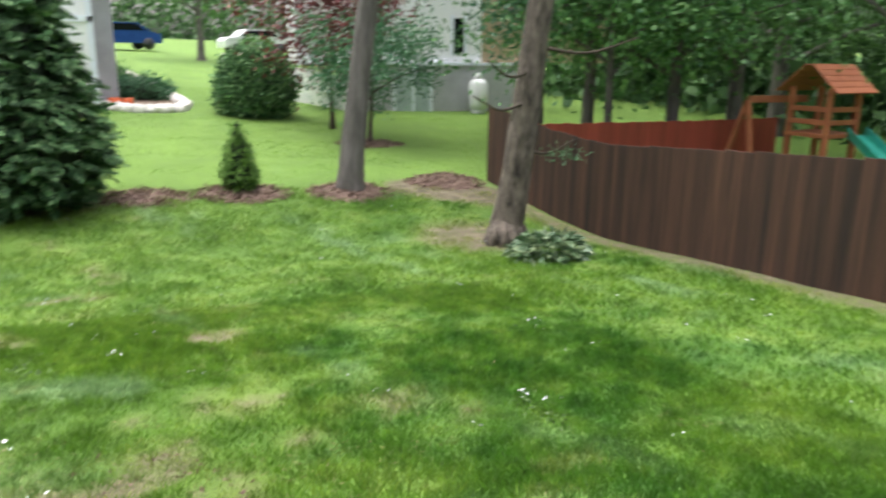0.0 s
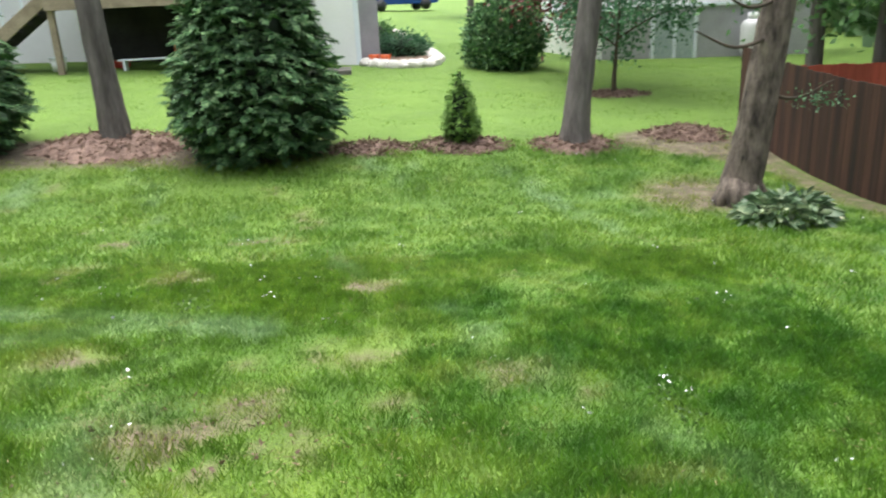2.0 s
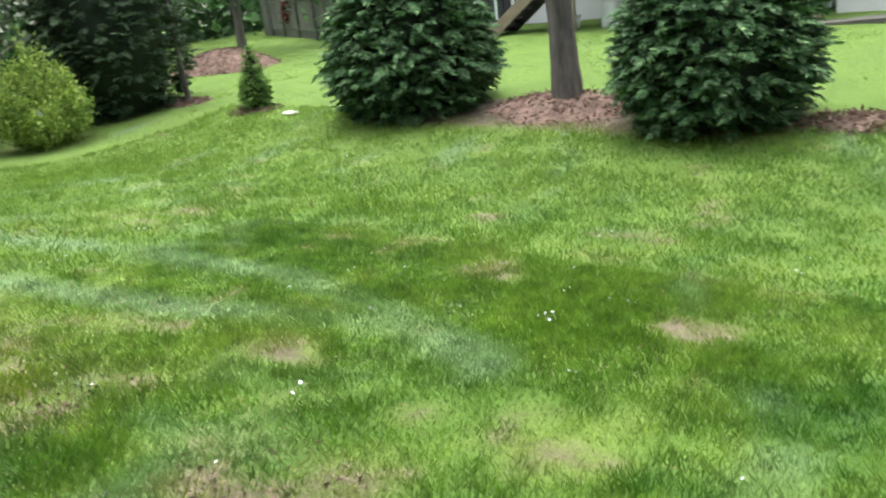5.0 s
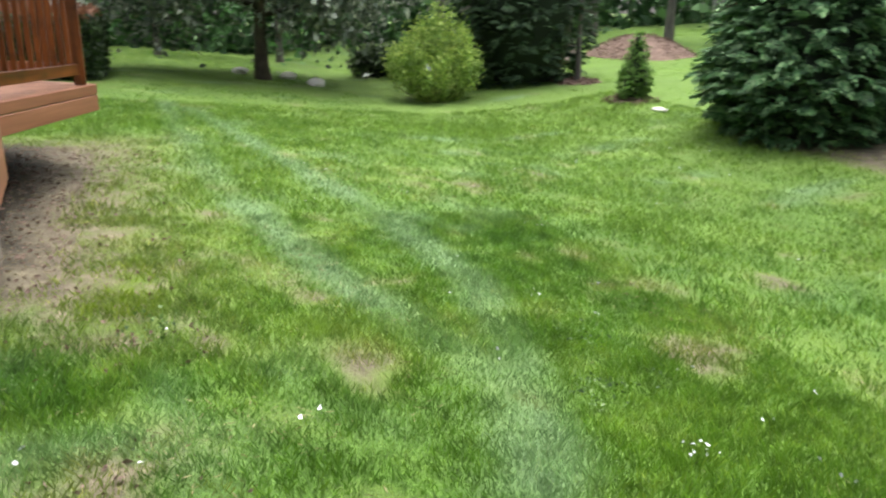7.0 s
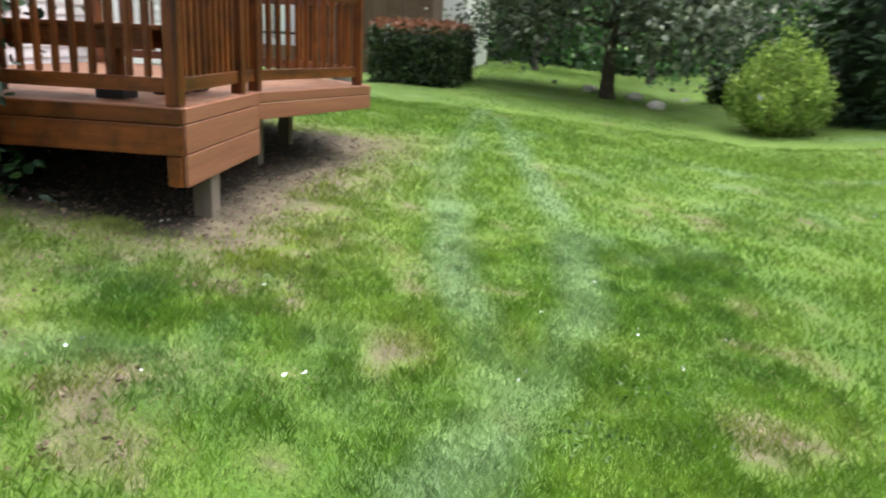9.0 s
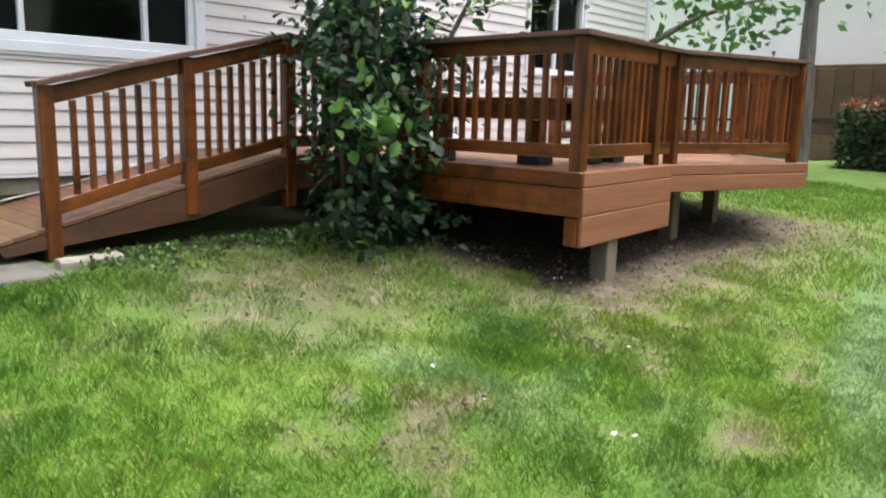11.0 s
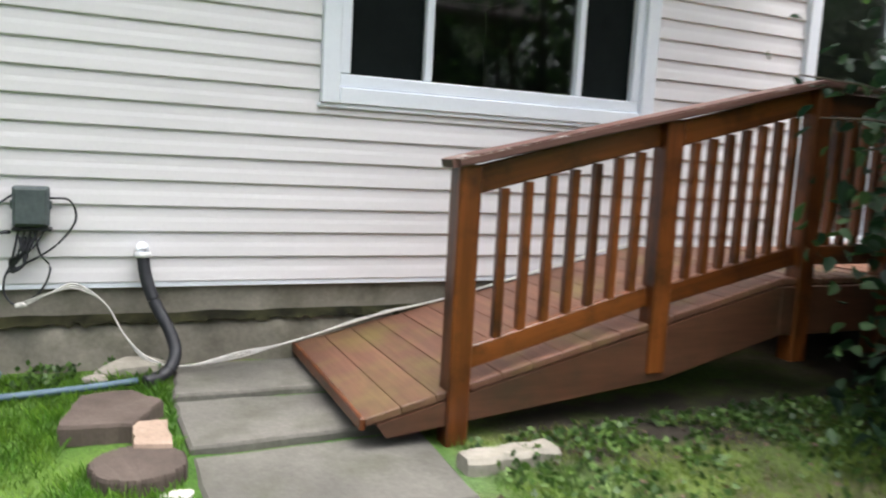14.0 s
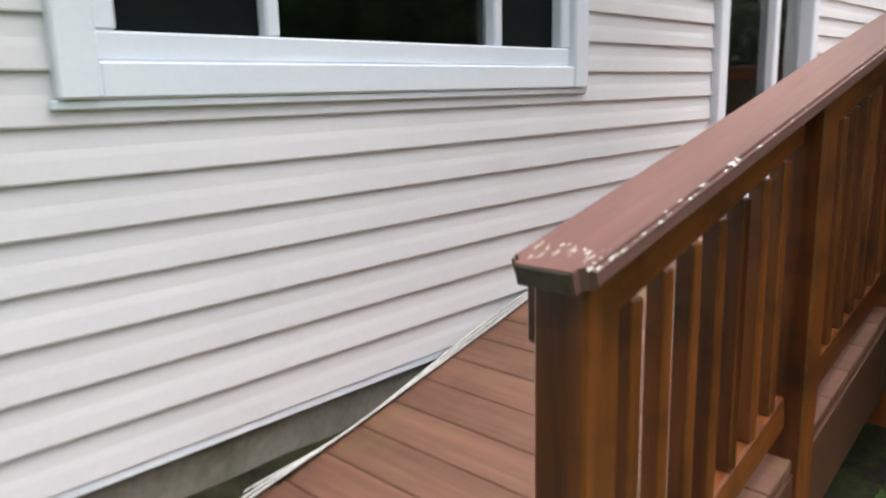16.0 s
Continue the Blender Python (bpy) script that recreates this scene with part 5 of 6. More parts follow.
def shrub(name, x, y, rad, h, mat, label, seed, n=500, per=20, leaf=0.09, up=0.3, innermat=None, cat="shrub", base=None):
    z = (gz(x, y) if base is None else base) - 0.03
    th = thing(name, (x, y, z), label, cat)
    prof = lambda t: rad * math.sqrt(max(0.02, 1 - (2 * t - 0.85) ** 2 / 1.35)) if t > 0.05 else rad * 0.7
    tube("stem", [(x, y, z), (x, y, z + 0.5 * h)], [0.05, 0.03], M_TWIG, th)
    core((x, y, z + 0.02), prof, h * 0.9, innermat or M_DARKCORE, th, shrink=0.72, seed=seed)
    quads("foliage", clumped((x, y, z + 0.02), prof, h, n, per, leaf, leaf * 0.55, seed, droop=-up, spread=0.13), mat, th)
    return th


arborvitae(0.27, 11.98, 1.06, 4.7, "large dark green arborvitae with drooping sprays", 11, 2500)
arborvitae(-4.45, 12.35, 1.26, 4.5, "broad dark green arborvitae beside the mulch bed", 12, 2700)
sapling(3.22, 12.2, 1.12, "small pointed young arborvitae in a mulch ring", 21)
sapling(-8.0, 12.2, 1.15, "small young arborvitae with browned tips", 22)
mulch(3.22, 12.15, 0.62, 0.10, 31, "ring of brown bark mulch under the sapling")
mulch(4.92, 12.0, 0.58, 0.13, 32)
mulch(-1.95, 12.5, 0.95, 0.22, 33, "tall mound of bark mulch around the grey trunk")
mulch(1.85, 12.1, 0.55, 0.07, 34, "thin patch of bark mulch between the shrubs")
mulch(6.85, 12.4, 0.60, 0.14, 35, "heap of pinkish bark mulch by the fence corner")
mulch(-8.0, 12.15, 0.45, 0.05, 36, "small ring of mulch under the sapling")
mulch(6.9, 16.1, 0.6, 0.06, 37, "ring of mulch around the small ornamental tree")
tree("shade_tree", 4.93, 12.02, 11.0, 0.20, 3.4, 4.2, "straight grey-barked shade tree in a mulch ring", M_TREE, 41, n=1700, leaf=0.17, lean=(0.105, -0.02))
tree("shade_tree", -1.9, 12.5, 11.5, 0.20, 3.4, 4.6, "smooth grey-barked shade tree on a mulch mound", M_TREE, 42, n=1700, leaf=0.17, lean=(-0.03, 0.0))
old = tree("old_tree", 6.12, 9.2, 12.0, 0.215, 3.6, 4.3, "leaning old tree with flaking brown bark and root flare", M_TREE, 43, n=1700, leaf=0.17, bark=M_BARKB, lean=(0.115, -0.05))
for i, (a, zz_, L) in enumerate(((2.7, 1.9, 1.3), (0.4, 1.3, 0.7), (3.6, 2.3, 1.1), (0.2, 2.6, 1.2))):
    p0 = np.array([6.12 + 0.115 * zz_, 9.2 - 0.05 * zz_, gz(6.12, 9.2) + zz_])
    e = np.array([math.cos(a), -0.5, 0.0])
    tube("dead_branch", smooth_line([p0, p0 + e * L * 0.5 + (0, 0, -0.08), p0 + e * L + (0, 0, 0.12)], 5), np.linspace(0.030, 0.008, 11), M_TWIG, old, "thin bare branch", 6)
rr_ = np.random.default_rng(5)
sprig = np.array([6.75, 8.75, 0.58]) + rr_.normal(size=(110, 3)) * np.array([0.15, 0.12, 0.07])
tagged(quads("low_sprig", leaf_quads(sprig, rr_.normal(size=(110, 3)), 0.045, 0.026, rr_), M_PINE, old), "pale leafy sprig low on the trunk", kind="stuff")
for i in range(5):
    a = 3.6 + i * 0.5
    tube("root_flare", [(6.12 + math.cos(a) * 0.15, 9.2 + math.sin(a) * 0.15, gz(6, 9) + 0.28), (6.12 + math.cos(a) * 0.34, 9.2 + math.sin(a) * 0.34, gz(6, 9) - 0.02)], [0.10, 0.06], M_BARKB, old, sides=8, wob=0.3, seed=i)


def hosta(x, y, seed):
    z = gz(x, y)
    th = thing("hosta", (x, y, z), "clump of variegated hosta with cream-edged leaves", "plant")
    r = np.random.default_rng(seed)
    n = 210
    a = r.uniform(0, 2 * math.pi, n)
    q = np.sqrt(r.random(n))
    b = np.stack([x + np.cos(a) * q * 0.36, y + np.sin(a) * q * 0.34, z + 0.05 + 0.22 * (1 - q * q)], 1)
    d = np.stack([np.cos(a) * (0.4 + q), np.sin(a) * (0.4 + q), 0.55 - 0.6 * q], 1) + r.normal(size=(n, 3)) * 0.25
    broad_leaves("leaves", b, d, 0.145, 0.085, r, M_HOSTA, th)


hosta(5.92, 8.0, 3)
hosta(6.18, 8.05, 4)


def vine_tree(x, y):
    """Multi-stemmed broadleaf tree grown up against the deck corner."""
    z = gz(x, y)
    r = np.random.default_rng(9)
    th = thing("mulberry_tree", (x, y, z), "leafy multi-stemmed tree crowding the deck rail", "tree")
    tufts, young = [], []
    stems = [((0.00, 0.00), (0.03, -0.05, 1.4), (0.12, -0.10, 2.7), (0.05, -0.15, 4.2), 0.045), ((-0.12, 0.05), (-0.25, 0.02, 1.3), (-0.45, 0.0, 2.5), (-0.75, 0.05, 3.9), 0.035),
             ((0.10, 0.02), (0.18, 0.05, 1.2), (0.34, 0.08, 2.2), (0.55, 0.05, 3.4), 0.032), ((0.05, 0.10), (0.15, 0.25, 1.1), (0.30, 0.4, 2.3), (0.25, 0.45, 3.7), 0.03),
             ((-0.2, -0.05), (-0.55, 0.1, 1.2), (-1.05, 0.2, 2.1), (-1.6, 0.25, 2.9), 0.028), ((0.3, 0.1), (0.38, 0.14, 0.6), (0.42, 0.16, 1.0), (0.45, 0.2, 1.5), 0.02)]
    for (bx, by), p1, p2, p3, rad in stems:
        line = smooth_line([(x + bx, y + by, z - 0.05)] + [(x + p[0], y + p[1], z + p[2]) for p in (p1, p2, p3)], 7)
        tube("stem", line, np.linspace(rad, 0.010, len(line)), M_TWIG, th, sides=8, wob=0.1)
        for i, p in enumerate(line[5:]):
            for _ in range(2):
                a = r.uniform(0, 2 * math.pi)
                L = r.uniform(0.25, 0.7)
                e = p + np.array([math.cos(a) * L * (1.0 + 0.35 * (p[2] - z > 1.7)), math.sin(a) * L * 0.8, r.uniform(-0.15, 0.25)])
                if r.random() < 0.45:
                    tube("twig", smooth_line([p, (p + e) / 2 + (0, 0, 0.05), e], 3), np.linspace(0.008, 0.003, 7), M_TWIG, th, sides=5)
                tufts += [e, (p + e) / 2]
    low = np.concatenate([np.array([x, y, z]) + np.stack([r.normal(size=40) * 0.34, r.normal(size=40) * 0.20, r.uniform(0.4, 1.8, 40)], 1),
                          np.array([x + 0.12, y + 0.12, z]) + np.stack([r.normal(size=50) * 0.26, r.normal(size=50) * 0.16, r.uniform(0.02, 0.42, 50)], 1)])
    pts = np.concatenate([np.repeat(np.array(tufts), 8, 0) + r.normal(size=(len(tufts) * 8, 3)) * 0.14, np.repeat(low, 15, 0) + r.normal(size=(90 * 15, 3)) * 0.11])
    pts = pts[pts[:, 0] < x + 0.78]
    d = r.normal(size=pts.shape) * 0.8 + np.array([0.25, 0.45, -0.35])
    # Some upper leaves take the brighter colour, which paints sunlight on the top.
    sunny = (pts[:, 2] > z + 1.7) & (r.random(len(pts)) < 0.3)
    broad_leaves("sunlit_leaves", pts[sunny], d[sunny], 0.085, 0.058, r, M_VINEY, th, "upper leaves coloured paler as if sunlit")
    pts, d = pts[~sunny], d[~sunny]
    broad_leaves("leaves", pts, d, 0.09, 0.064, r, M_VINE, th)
    yb = np.array([x + 0.42, y + 0.48, z + 0.98]) + r.normal(size=(46, 3)) * np.array([0.17, 0.06, 0.12])
    yb = np.concatenate([yb, np.array([x - 0.1, y + 0.3, z + 2.35]) + r.normal(size=(70, 3)) * np.array([0.25, 0.15, 0.35])])
    broad_leaves("young_leaves", yb, r.normal(size=yb.shape) * 0.5 + np.array([0.2, 0.6, -0.5]), 0.12, 0.095, r, M_VINEY, th, "bright young leaves")


vine_tree(-0.76, 1.76)

# low weeds at the foot of the ramp and below the tree
wr = np.random.default_rng(14)
wx = np.concatenate([wr.uniform(-1.3, 1.3, 4200), wr.uniform(2.35, 3.4, 900)])
wy = np.concatenate([1.24 + np.abs(wr.normal(size=4200)) * 0.32, wr.uniform(0.08, 0.32, 900)])
tuft = vnoise(wx, wy, 6, 71) + 0.5 * vnoise(wx, wy, 15, 72) > -0.1
wx, wy = wx[tuft], wy[tuft]
wp = np.stack([wx, wy, ground_z(wx, wy) + wr.uniform(0.0, 0.05, len(wx))], 1)
tagged(quads("low_weeds", leaf_quads(wp, wr.normal(size=wp.shape) * 0.8 + np.array([0, 0, 0.5]), 0.034, 0.026, wr), M_WEED), "low broadleaf weeds in thin soil", "weeds", kind="stuff")

# ---------------------------------------------------------------- fences
def fence(name, p, q, hgt, mat, label, step=0.142, seed=0, sunk=0.02):
    """Board fence along p-q: each plank follows the ground; rails behind."""
    r = random.Random(seed)
    th = thing(name, (*p, gz(*p)), label, "fence")
    p, q = Vector((*p, 0)), Vector((*q, 0))
    d = (q - p).normalized()
    n = int((q - p).length / step)
    yaw = math.degrees(math.atan2(d.y, d.x))
    data = box_data(step - 0.001, 0.02, hgt, 0.003, mat)
    for i in range(n):
        c = p + d * (i + 0.5) * step
        ob = new("fence_board", data)
        ob.matrix_basis = pose(c.x, c.y, gz(c.x, c.y) + hgt / 2 - sunk + r.uniform(-0.012, 0.012), r.uniform(-0.25, 0.25), r.uniform(-0.15, 0.15), yaw)
        hang(ob, th)
    side = Vector((-d.y, d.x, 0)) * 0.03
    k = int((q - p).length / 2.4)
    for i in range(k + 1):
        a = p + d * min((q - p).length, 2.4 * i) + side * 2.2
        box("fence_post", a.x - 0.045, a.x + 0.045, a.y - 0.045, a.y + 0.045, gz(a.x, a.y) - 0.2, gz(a.x, a.y) + hgt - 0.06, mat, th)
        if i < k:
            b = p + d * 2.4 * (i + 1) + side
            a2 = p + d * 2.4 * i + side
            for hz in (0.3, hgt - 0.3):
                beam("fence_rail", (a2.x, a2.y, gz(a2.x, a2.y) + hz), (b.x, b.y, gz(b.x, b.y) + hz), 0.036, 0.085, mat, th)
    return th


fence("plank_fence", (7.74, 12.45), (7.55, 1.0), 1.38, M_FENCE, "weathered dark brown plank fence streaked by rain", seed=1, sunk=0.03)
fence("plank_fence", (8.5, 12.15), (15.5, 12.6), 1.10, M_REDF, "red-stained plank fence closing the far yard", seed=2)
fence("plank_fence", (-14.2, 21.5), (-24.0, 27.5), 1.7, M_GREYF, "grey weathered plank fence beyond the lawn", 0.15, seed=3)

# ---------------------------------------------------------------- playset behind the fence
ps = thing("playset", (14.4, 10.7, gz(14.4, 10.7)), "orange-stained cedar playset with a gabled roof and green slide", "playset")
PX, PY, PB = 14.4, 10.7, gz(14.4, 10.7)
for dx in (-0.42, 0.42):
    for dy in (-0.42, 0.42):
        box("tower_post", PX + dx - 0.05, PX + dx + 0.05, PY + dy - 0.05, PY + dy + 0.05, PB - 0.1, PB + 2.05, M_PLAY, ps)
box("platform", PX - 0.48, PX + 0.48, PY - 0.48, PY + 0.48, PB + 1.10, PB + 1.18, M_PLAY, ps)
for s in (-1, 1):
    for i in range(5):
        u = 0.16 * i
        beam("roof_board", (PX - 0.60, PY + s * (0.62 - u * 0.75), PB + 2.02 + 0.105 * i), (PX + 0.60, PY + s * (0.62 - u * 0.75), PB + 2.02 + 0.105 * i), 0.165, 0.03, M_PLAY, ps).matrix_basis @= Matrix.Rotation(s * -0.66, 4, "X")
for z_ in (1.35, 1.6):
    box("guard_rail", PX - 0.47, PX - 0.44, PY - 0.44, PY + 0.44, PB + z_, PB + z_ + 0.10, M_PLAY, ps)
    box("guard_rail", PX - 0.44, PX + 0.44, PY - 0.47, PY - 0.44, PB + z_, PB + z_ + 0.10, M_PLAY, ps)
for dy in (-0.5, 0.5):
    beam("swing_leg", (PX - 1.2, PY + 1.0 + dy, PB - 0.05), (PX - 1.0, PY + 1.0, PB + 1.75), 0.09, 0.09, M_PLAY, ps)
beam("swing_beam", (PX - 1.0, PY + 1.0, PB + 1.78), (PX + 0.5, PY + 0.8, PB + 1.78), 0.09, 0.14, M_PLAY, ps)
sl = smooth_line([(PX + 0.1, PY - 0.7, PB + 1.18), (PX - 0.1, PY - 1.2, PB + 0.95), (PX - 0.2, PY - 2.0, PB + 0.45), (PX - 0.2, PY - 2.6, PB + 0.25)], 6)
v, f = [], []
for p in sl:
    for dx, dz in ((-0.26, 0.16), (-0.24, 0.0), (0.24, 0.0), (0.26, 0.16), (0.29, 0.16), (0.27, -0.04), (-0.27, -0.04), (-0.29, 0.16)):
        v.append((p[0] + dx, p[1], p[2] + dz))
for i in range(len(sl) - 1):
    for j in range(8):
        f.append((i * 8 + j, i * 8 + (j + 1) % 8, (i + 1) * 8 + (j + 1) % 8, (i + 1) * 8 + j))
mesh("slide", v, f, M_SLIDE, ps, "green plastic slide")

# ---------------------------------------------------------------- neighbour across the lawn
NB = 0.45
nh = thing("neighbour_house", (-3, 24, NB), "white neighbour house with a raised timber deck and walk-out level", "house")
box("wall", -12.0, 1.80, 22.6, 23.0, NB - 0.3, 6.5, M_NWALL, nh, bev=0)
box("wall", 1.40, 1.80, 23.002, 31, NB - 0.3, 6.5, M_NWALL, nh, "", 0)
box("chimney_breast", 1.80, 2.35, 22.4, 24.6, NB - 0.3, 6.5, M_NGREY, nh, "beige side projection", 0.01)
box("wall", 0.30, 1.80, 21.15, 22.59, NB - 0.3, 6.5, M_NWALL, nh, "white bay", 0.01)
box("corner_board", 1.70, 1.83, 21.11, 21.149, NB - 0.2, 6.5, M_TRIM, nh)
box("band_board", 0.28, 1.84, 21.11, 21.149, 2.45, 2.60, M_TRIM, nh)
mesh("roof", [(-12.5, 20.8, 6.5), (2.4, 20.8, 6.5), (2.4, 27, 9.0), (-12.5, 27, 9.0), (-12.5, 31.5, 6.5), (2.4, 31.5, 6.5), (-12.5, 20.8, 6.3), (2.4, 20.8, 6.3), (2.4, 31.5, 6.3), (-12.5, 31.5, 6.3)],
     [(0, 1, 2, 3), (3, 2, 5, 4), (6, 9, 8, 7), (0, 6, 7, 1), (4, 5, 8, 9), (1, 7, 8, 5, 2), (0, 3, 4, 9, 6)], M_ROOF, nh)
# Flat near-black panel on the white wall: painted shade below the deck.
box("walkout_recess", -4.9, -0.1, 22.50, 22.598, NB - 0.2, 2.25, M_NDARK, nh, "near-black panel painting the shade of the walk-out under the deck", 0)
d1 = box("door_glass", -0.95, -0.05, 22.46, 22.499, NB, 2.35, M_DOORG, nh, "sliding door with pale reflections painted into its glass")
for xx_ in (-1.02, -0.04):
    box("door_jamb", xx_, xx_ + 0.07, 22.42, 22.50, NB, 2.42, M_TRIM, nh)
box("patio", -5.2, 1.55, 19.4, 22.4, NB - 0.25, NB - 0.02, M_SLAB, nh, "pale concrete patio")
tote = thing("storage_tote", (-4.35, 21.3, NB), "red plastic storage tote under the raised deck", "storage tote")
box("tub", -4.62, -4.08, 21.1, 21.5, NB - 0.018, NB + 0.36, M_REDT, tote, bev=0.03)
box("lid", -4.65, -4.05, 21.07, 21.53, NB + 0.362, NB + 0.42, M_REDT, tote, bev=0.015)
pail = thing("pail", (-5.55, 20.7, NB), "white plastic pail by the stair foot", "pail")
tube("tub", [(-5.55, 20.7, gz(-5.55, 20.7)), (-5.55, 20.7, NB + 0.55)], [0.15, 0.19], M_METAL, pail, "", 16)
tube("rim", [(-5.55, 20.7, NB + 0.552), (-5.55, 20.7, NB + 0.59)], [0.205, 0.205], M_TRIM, pail, "", 16)
ND = 2.42
box("deck_floor", -5.4, 0.25, 20.0, 22.58, ND - 0.05, ND, M_NWOOD, nh)
box("deck_beam", -5.4, 0.25, 19.98, 20.05, ND - 0.32, ND - 0.052, M_NWOOD, nh, "pale rim beam")
for xx_ in (-5.3, -2.25, 0.1):
    box("deck_post", xx_ - 0.07, xx_ + 0.07, 20.06, 20.2, NB - 0.2, ND - 0.06, M_NWOOD, nh)
for xx_ in np.arange(-5.4, 0.3, 1.4):
    box("rail_post", xx_ - 0.05, xx_ + 0.05, 20.0, 20.1, ND, ND + 0.95, M_TRIM, nh)
box("rail_top", -5.4, 0.25, 20.0, 20.1, ND + 0.90, ND + 0.97, M_NDARK, nh)
for k in range(6):
    box("rail_slat", -5.4, 0.25, 20.02, 20.07, ND + 0.10 + 0.13 * k, ND + 0.16 + 0.13 * k, M_NDARK if k % 2 else M_TRIM, nh)
for s in (0.0, 0.95):
    beam("stair_stringer", (-7.9, 20.1 + s, NB + 0.1), (-5.4, 20.1 + s, ND - 0.05), 0.06, 0.28, M_NWOOD if s == 0 else M_NDARK, nh)
for i in range(10):
    t = (i + 0.5) / 10
    box("tread", -7.9 + 2.5 * t - 0.14, -7.9 + 2.5 * t + 0.14, 20.13, 21.02, NB + 0.14 + (ND - NB - 0.1) * t, NB + 0.19 + (ND - NB - 0.1) * t, M_NDARK, nh)
beam("stair_handrail", (-7.9, 20.1, NB + 1.0), (-5.4, 20.1, ND + 0.92), 0.05, 0.10, M_NDARK, nh)
for i in range(6):
    t = i / 5
    box("stair_baluster", -7.9 + 2.5 * t - 0.03, -7.9 + 2.5 * t + 0.03, 20.08, 20.12, NB + 0.1 + (ND - NB - 0.1) * t, NB + 1.0 + (ND - NB) * t, M_TRIM, nh)
for xx_, zz_ in ((-10.5, 3.6), (-3.5, 3.6), (-1.0, 3.6)):
    box("window", xx_, xx_ + 0.9, 22.55, 22.598, zz_, zz_ + 1.4, M_SCREEN, nh, "dark upper window")

ac = thing("air_conditioner", (-8.55, 22.2, gz(-8.5, 22)), "dark square air-conditioning condenser", "air conditioner")
AZ = gz(-8.5, 22)
box("pad", -9.0, -8.1, 21.75, 22.6, AZ - 0.1, AZ + 0.06, M_SLAB, ac)
box("casing", -8.95, -8.15, 21.8, 22.55, AZ + 0.061, AZ + 0.86, M_BLACK, ac, bev=0.03)
for i in range(9):
    box("louvre", -8.93, -8.17, 21.782, 21.798, AZ + 0.13 + 0.075 * i, AZ + 0.165 + 0.075 * i, M_BOXG, ac)
tb = thing("patio_bench", (-3.0, 20.6, NB), "pale slatted bench on the patio", "bench")
for i in range(3):
    box("slat", -4.1, -1.7, 20.5 + 0.12 * i, 20.6 + 0.12 * i, NB + 0.42, NB + 0.46, M_TRIM, tb)
for xx_ in (-4.0, -1.85):
    box("leg", xx_, xx_ + 0.06, 20.52, 20.8, NB - 0.02, NB + 0.42, M_TRIM, tb)
oc = thing("patio_chair", (-2.75, 21.4, NB), "bright orange plastic patio chair", "chair")
box("seat", -3.0, -2.5, 21.2, 21.7, NB + 0.36, NB + 0.42, M_ORANGE, oc, bev=0.02)
box("backrest", -3.0, -2.5, 21.70, 21.76, NB + 0.42, NB + 0.85, M_ORANGE, oc, bev=0.02)
for xx_ in (-2.99, -2.55):
    for yy_ in (21.21, 21.64):
        box("leg", xx_, xx_ + 0.04, yy_, yy_ + 0.04, NB - 0.02, NB + 0.36, M_ORANGE, oc)
wb = thing("water_barrel", (-4.55, 21.0, NB), "white plastic barrel under the stairs", "barrel")
tube("barrel", [(-4.6, 20.9, NB - 0.03), (-4.6, 20.9, NB + 0.25), (-4.6, 20.9, NB + 0.7), (-4.6, 20.9, NB + 0.9)], [0.23, 0.27, 0.27, 0.22], M_METAL, wb, "", 16)

# stone-edged bed at the neighbour's corner
bed = [(1.95, 20.95), (2.5, 20.65), (3.1, 20.55), (3.6, 20.8), (3.85, 21.6), (3.85, 22.6), (3.8, 23.6), (3.75, 25.0), (3.6, 26.5), (3.5, 28.0), (3.3, 29.6), (3.1, 31.2)]
sb = thing("stone_border", (3, 21, gz(3, 21)), "border of rough white stones around a planting bed", "stone border")
bl = smooth_line(bed, 5)
for i, p in enumerate(bl[::2]):
    rock("stone", (p[0], p[1], gz(p[0], p[1]) + 0.06), (0.40, 0.34, 0.30), M_WROCK, "", i, sb)
tagged(mesh("bed_soil", [(1.85, 20.95, gz(2, 21) + 0.03), (3.1, 20.65, gz(3, 20.6) + 0.03), (3.8, 22, gz(3.8, 22) + 0.04), (3.7, 25, gz(3.7, 25) + 0.05), (3.2, 31, gz(3.2, 31) + 0.05), (1.9, 31, gz(1.9, 31) + 0.05), (1.85, 25, gz(1.85, 25) + 0.05)],
            [(0, 1, 2, 3, 4, 5, 6)], M_DIRT), "bare brown soil of the planting bed", "soil", kind="structure")
shrub("bed_plant", 3.0, 23.2, 0.62, 0.6, M_PINE, "low grey-green plant in the stone-edged bed", 61, 160, 14, 0.10)
shrub("bed_plant", 2.4, 26.5, 0.5, 0.7, M_LTREE, "leafy green plant in the stone-edged bed", 62, 130, 14, 0.10)
for i, (px_, py_) in enumerate(((2.15, 21.35), (2.45, 21.3))):
    tagged(tube("flower_pot", [(px_, py_, gz(px_, py_)), (px_, py_, gz(px_, py_) + 0.24)], [0.10, 0.15], M_ORANGE, sides=12), "terracotta flower pot at the bed's corner", "flower pot")

shrub("round_bush", 5.45, 20.3, 0.82, 1.62, M_ARB, "rounded dark green bush on the open lawn", 63, 700, 18, 0.13)
tree("ornamental_tree", 6.9, 16.1, 2.5, 0.045, 1.5, 0.75, "small multi-stemmed ornamental tree with airy foliage", M_PINE, 64, n=4200, leaf=0.11, bark=M_TWIG, lean=(0.05, 0), limbs=9)
tree("plum_tree", 6.75, 18.2, 4.2, 0.06, 2.3, 1.45, "small plum tree with purple-red leaves", M_PURP, 65, n=6000, leaf=0.13, bark=M_TWIG, limbs=8)

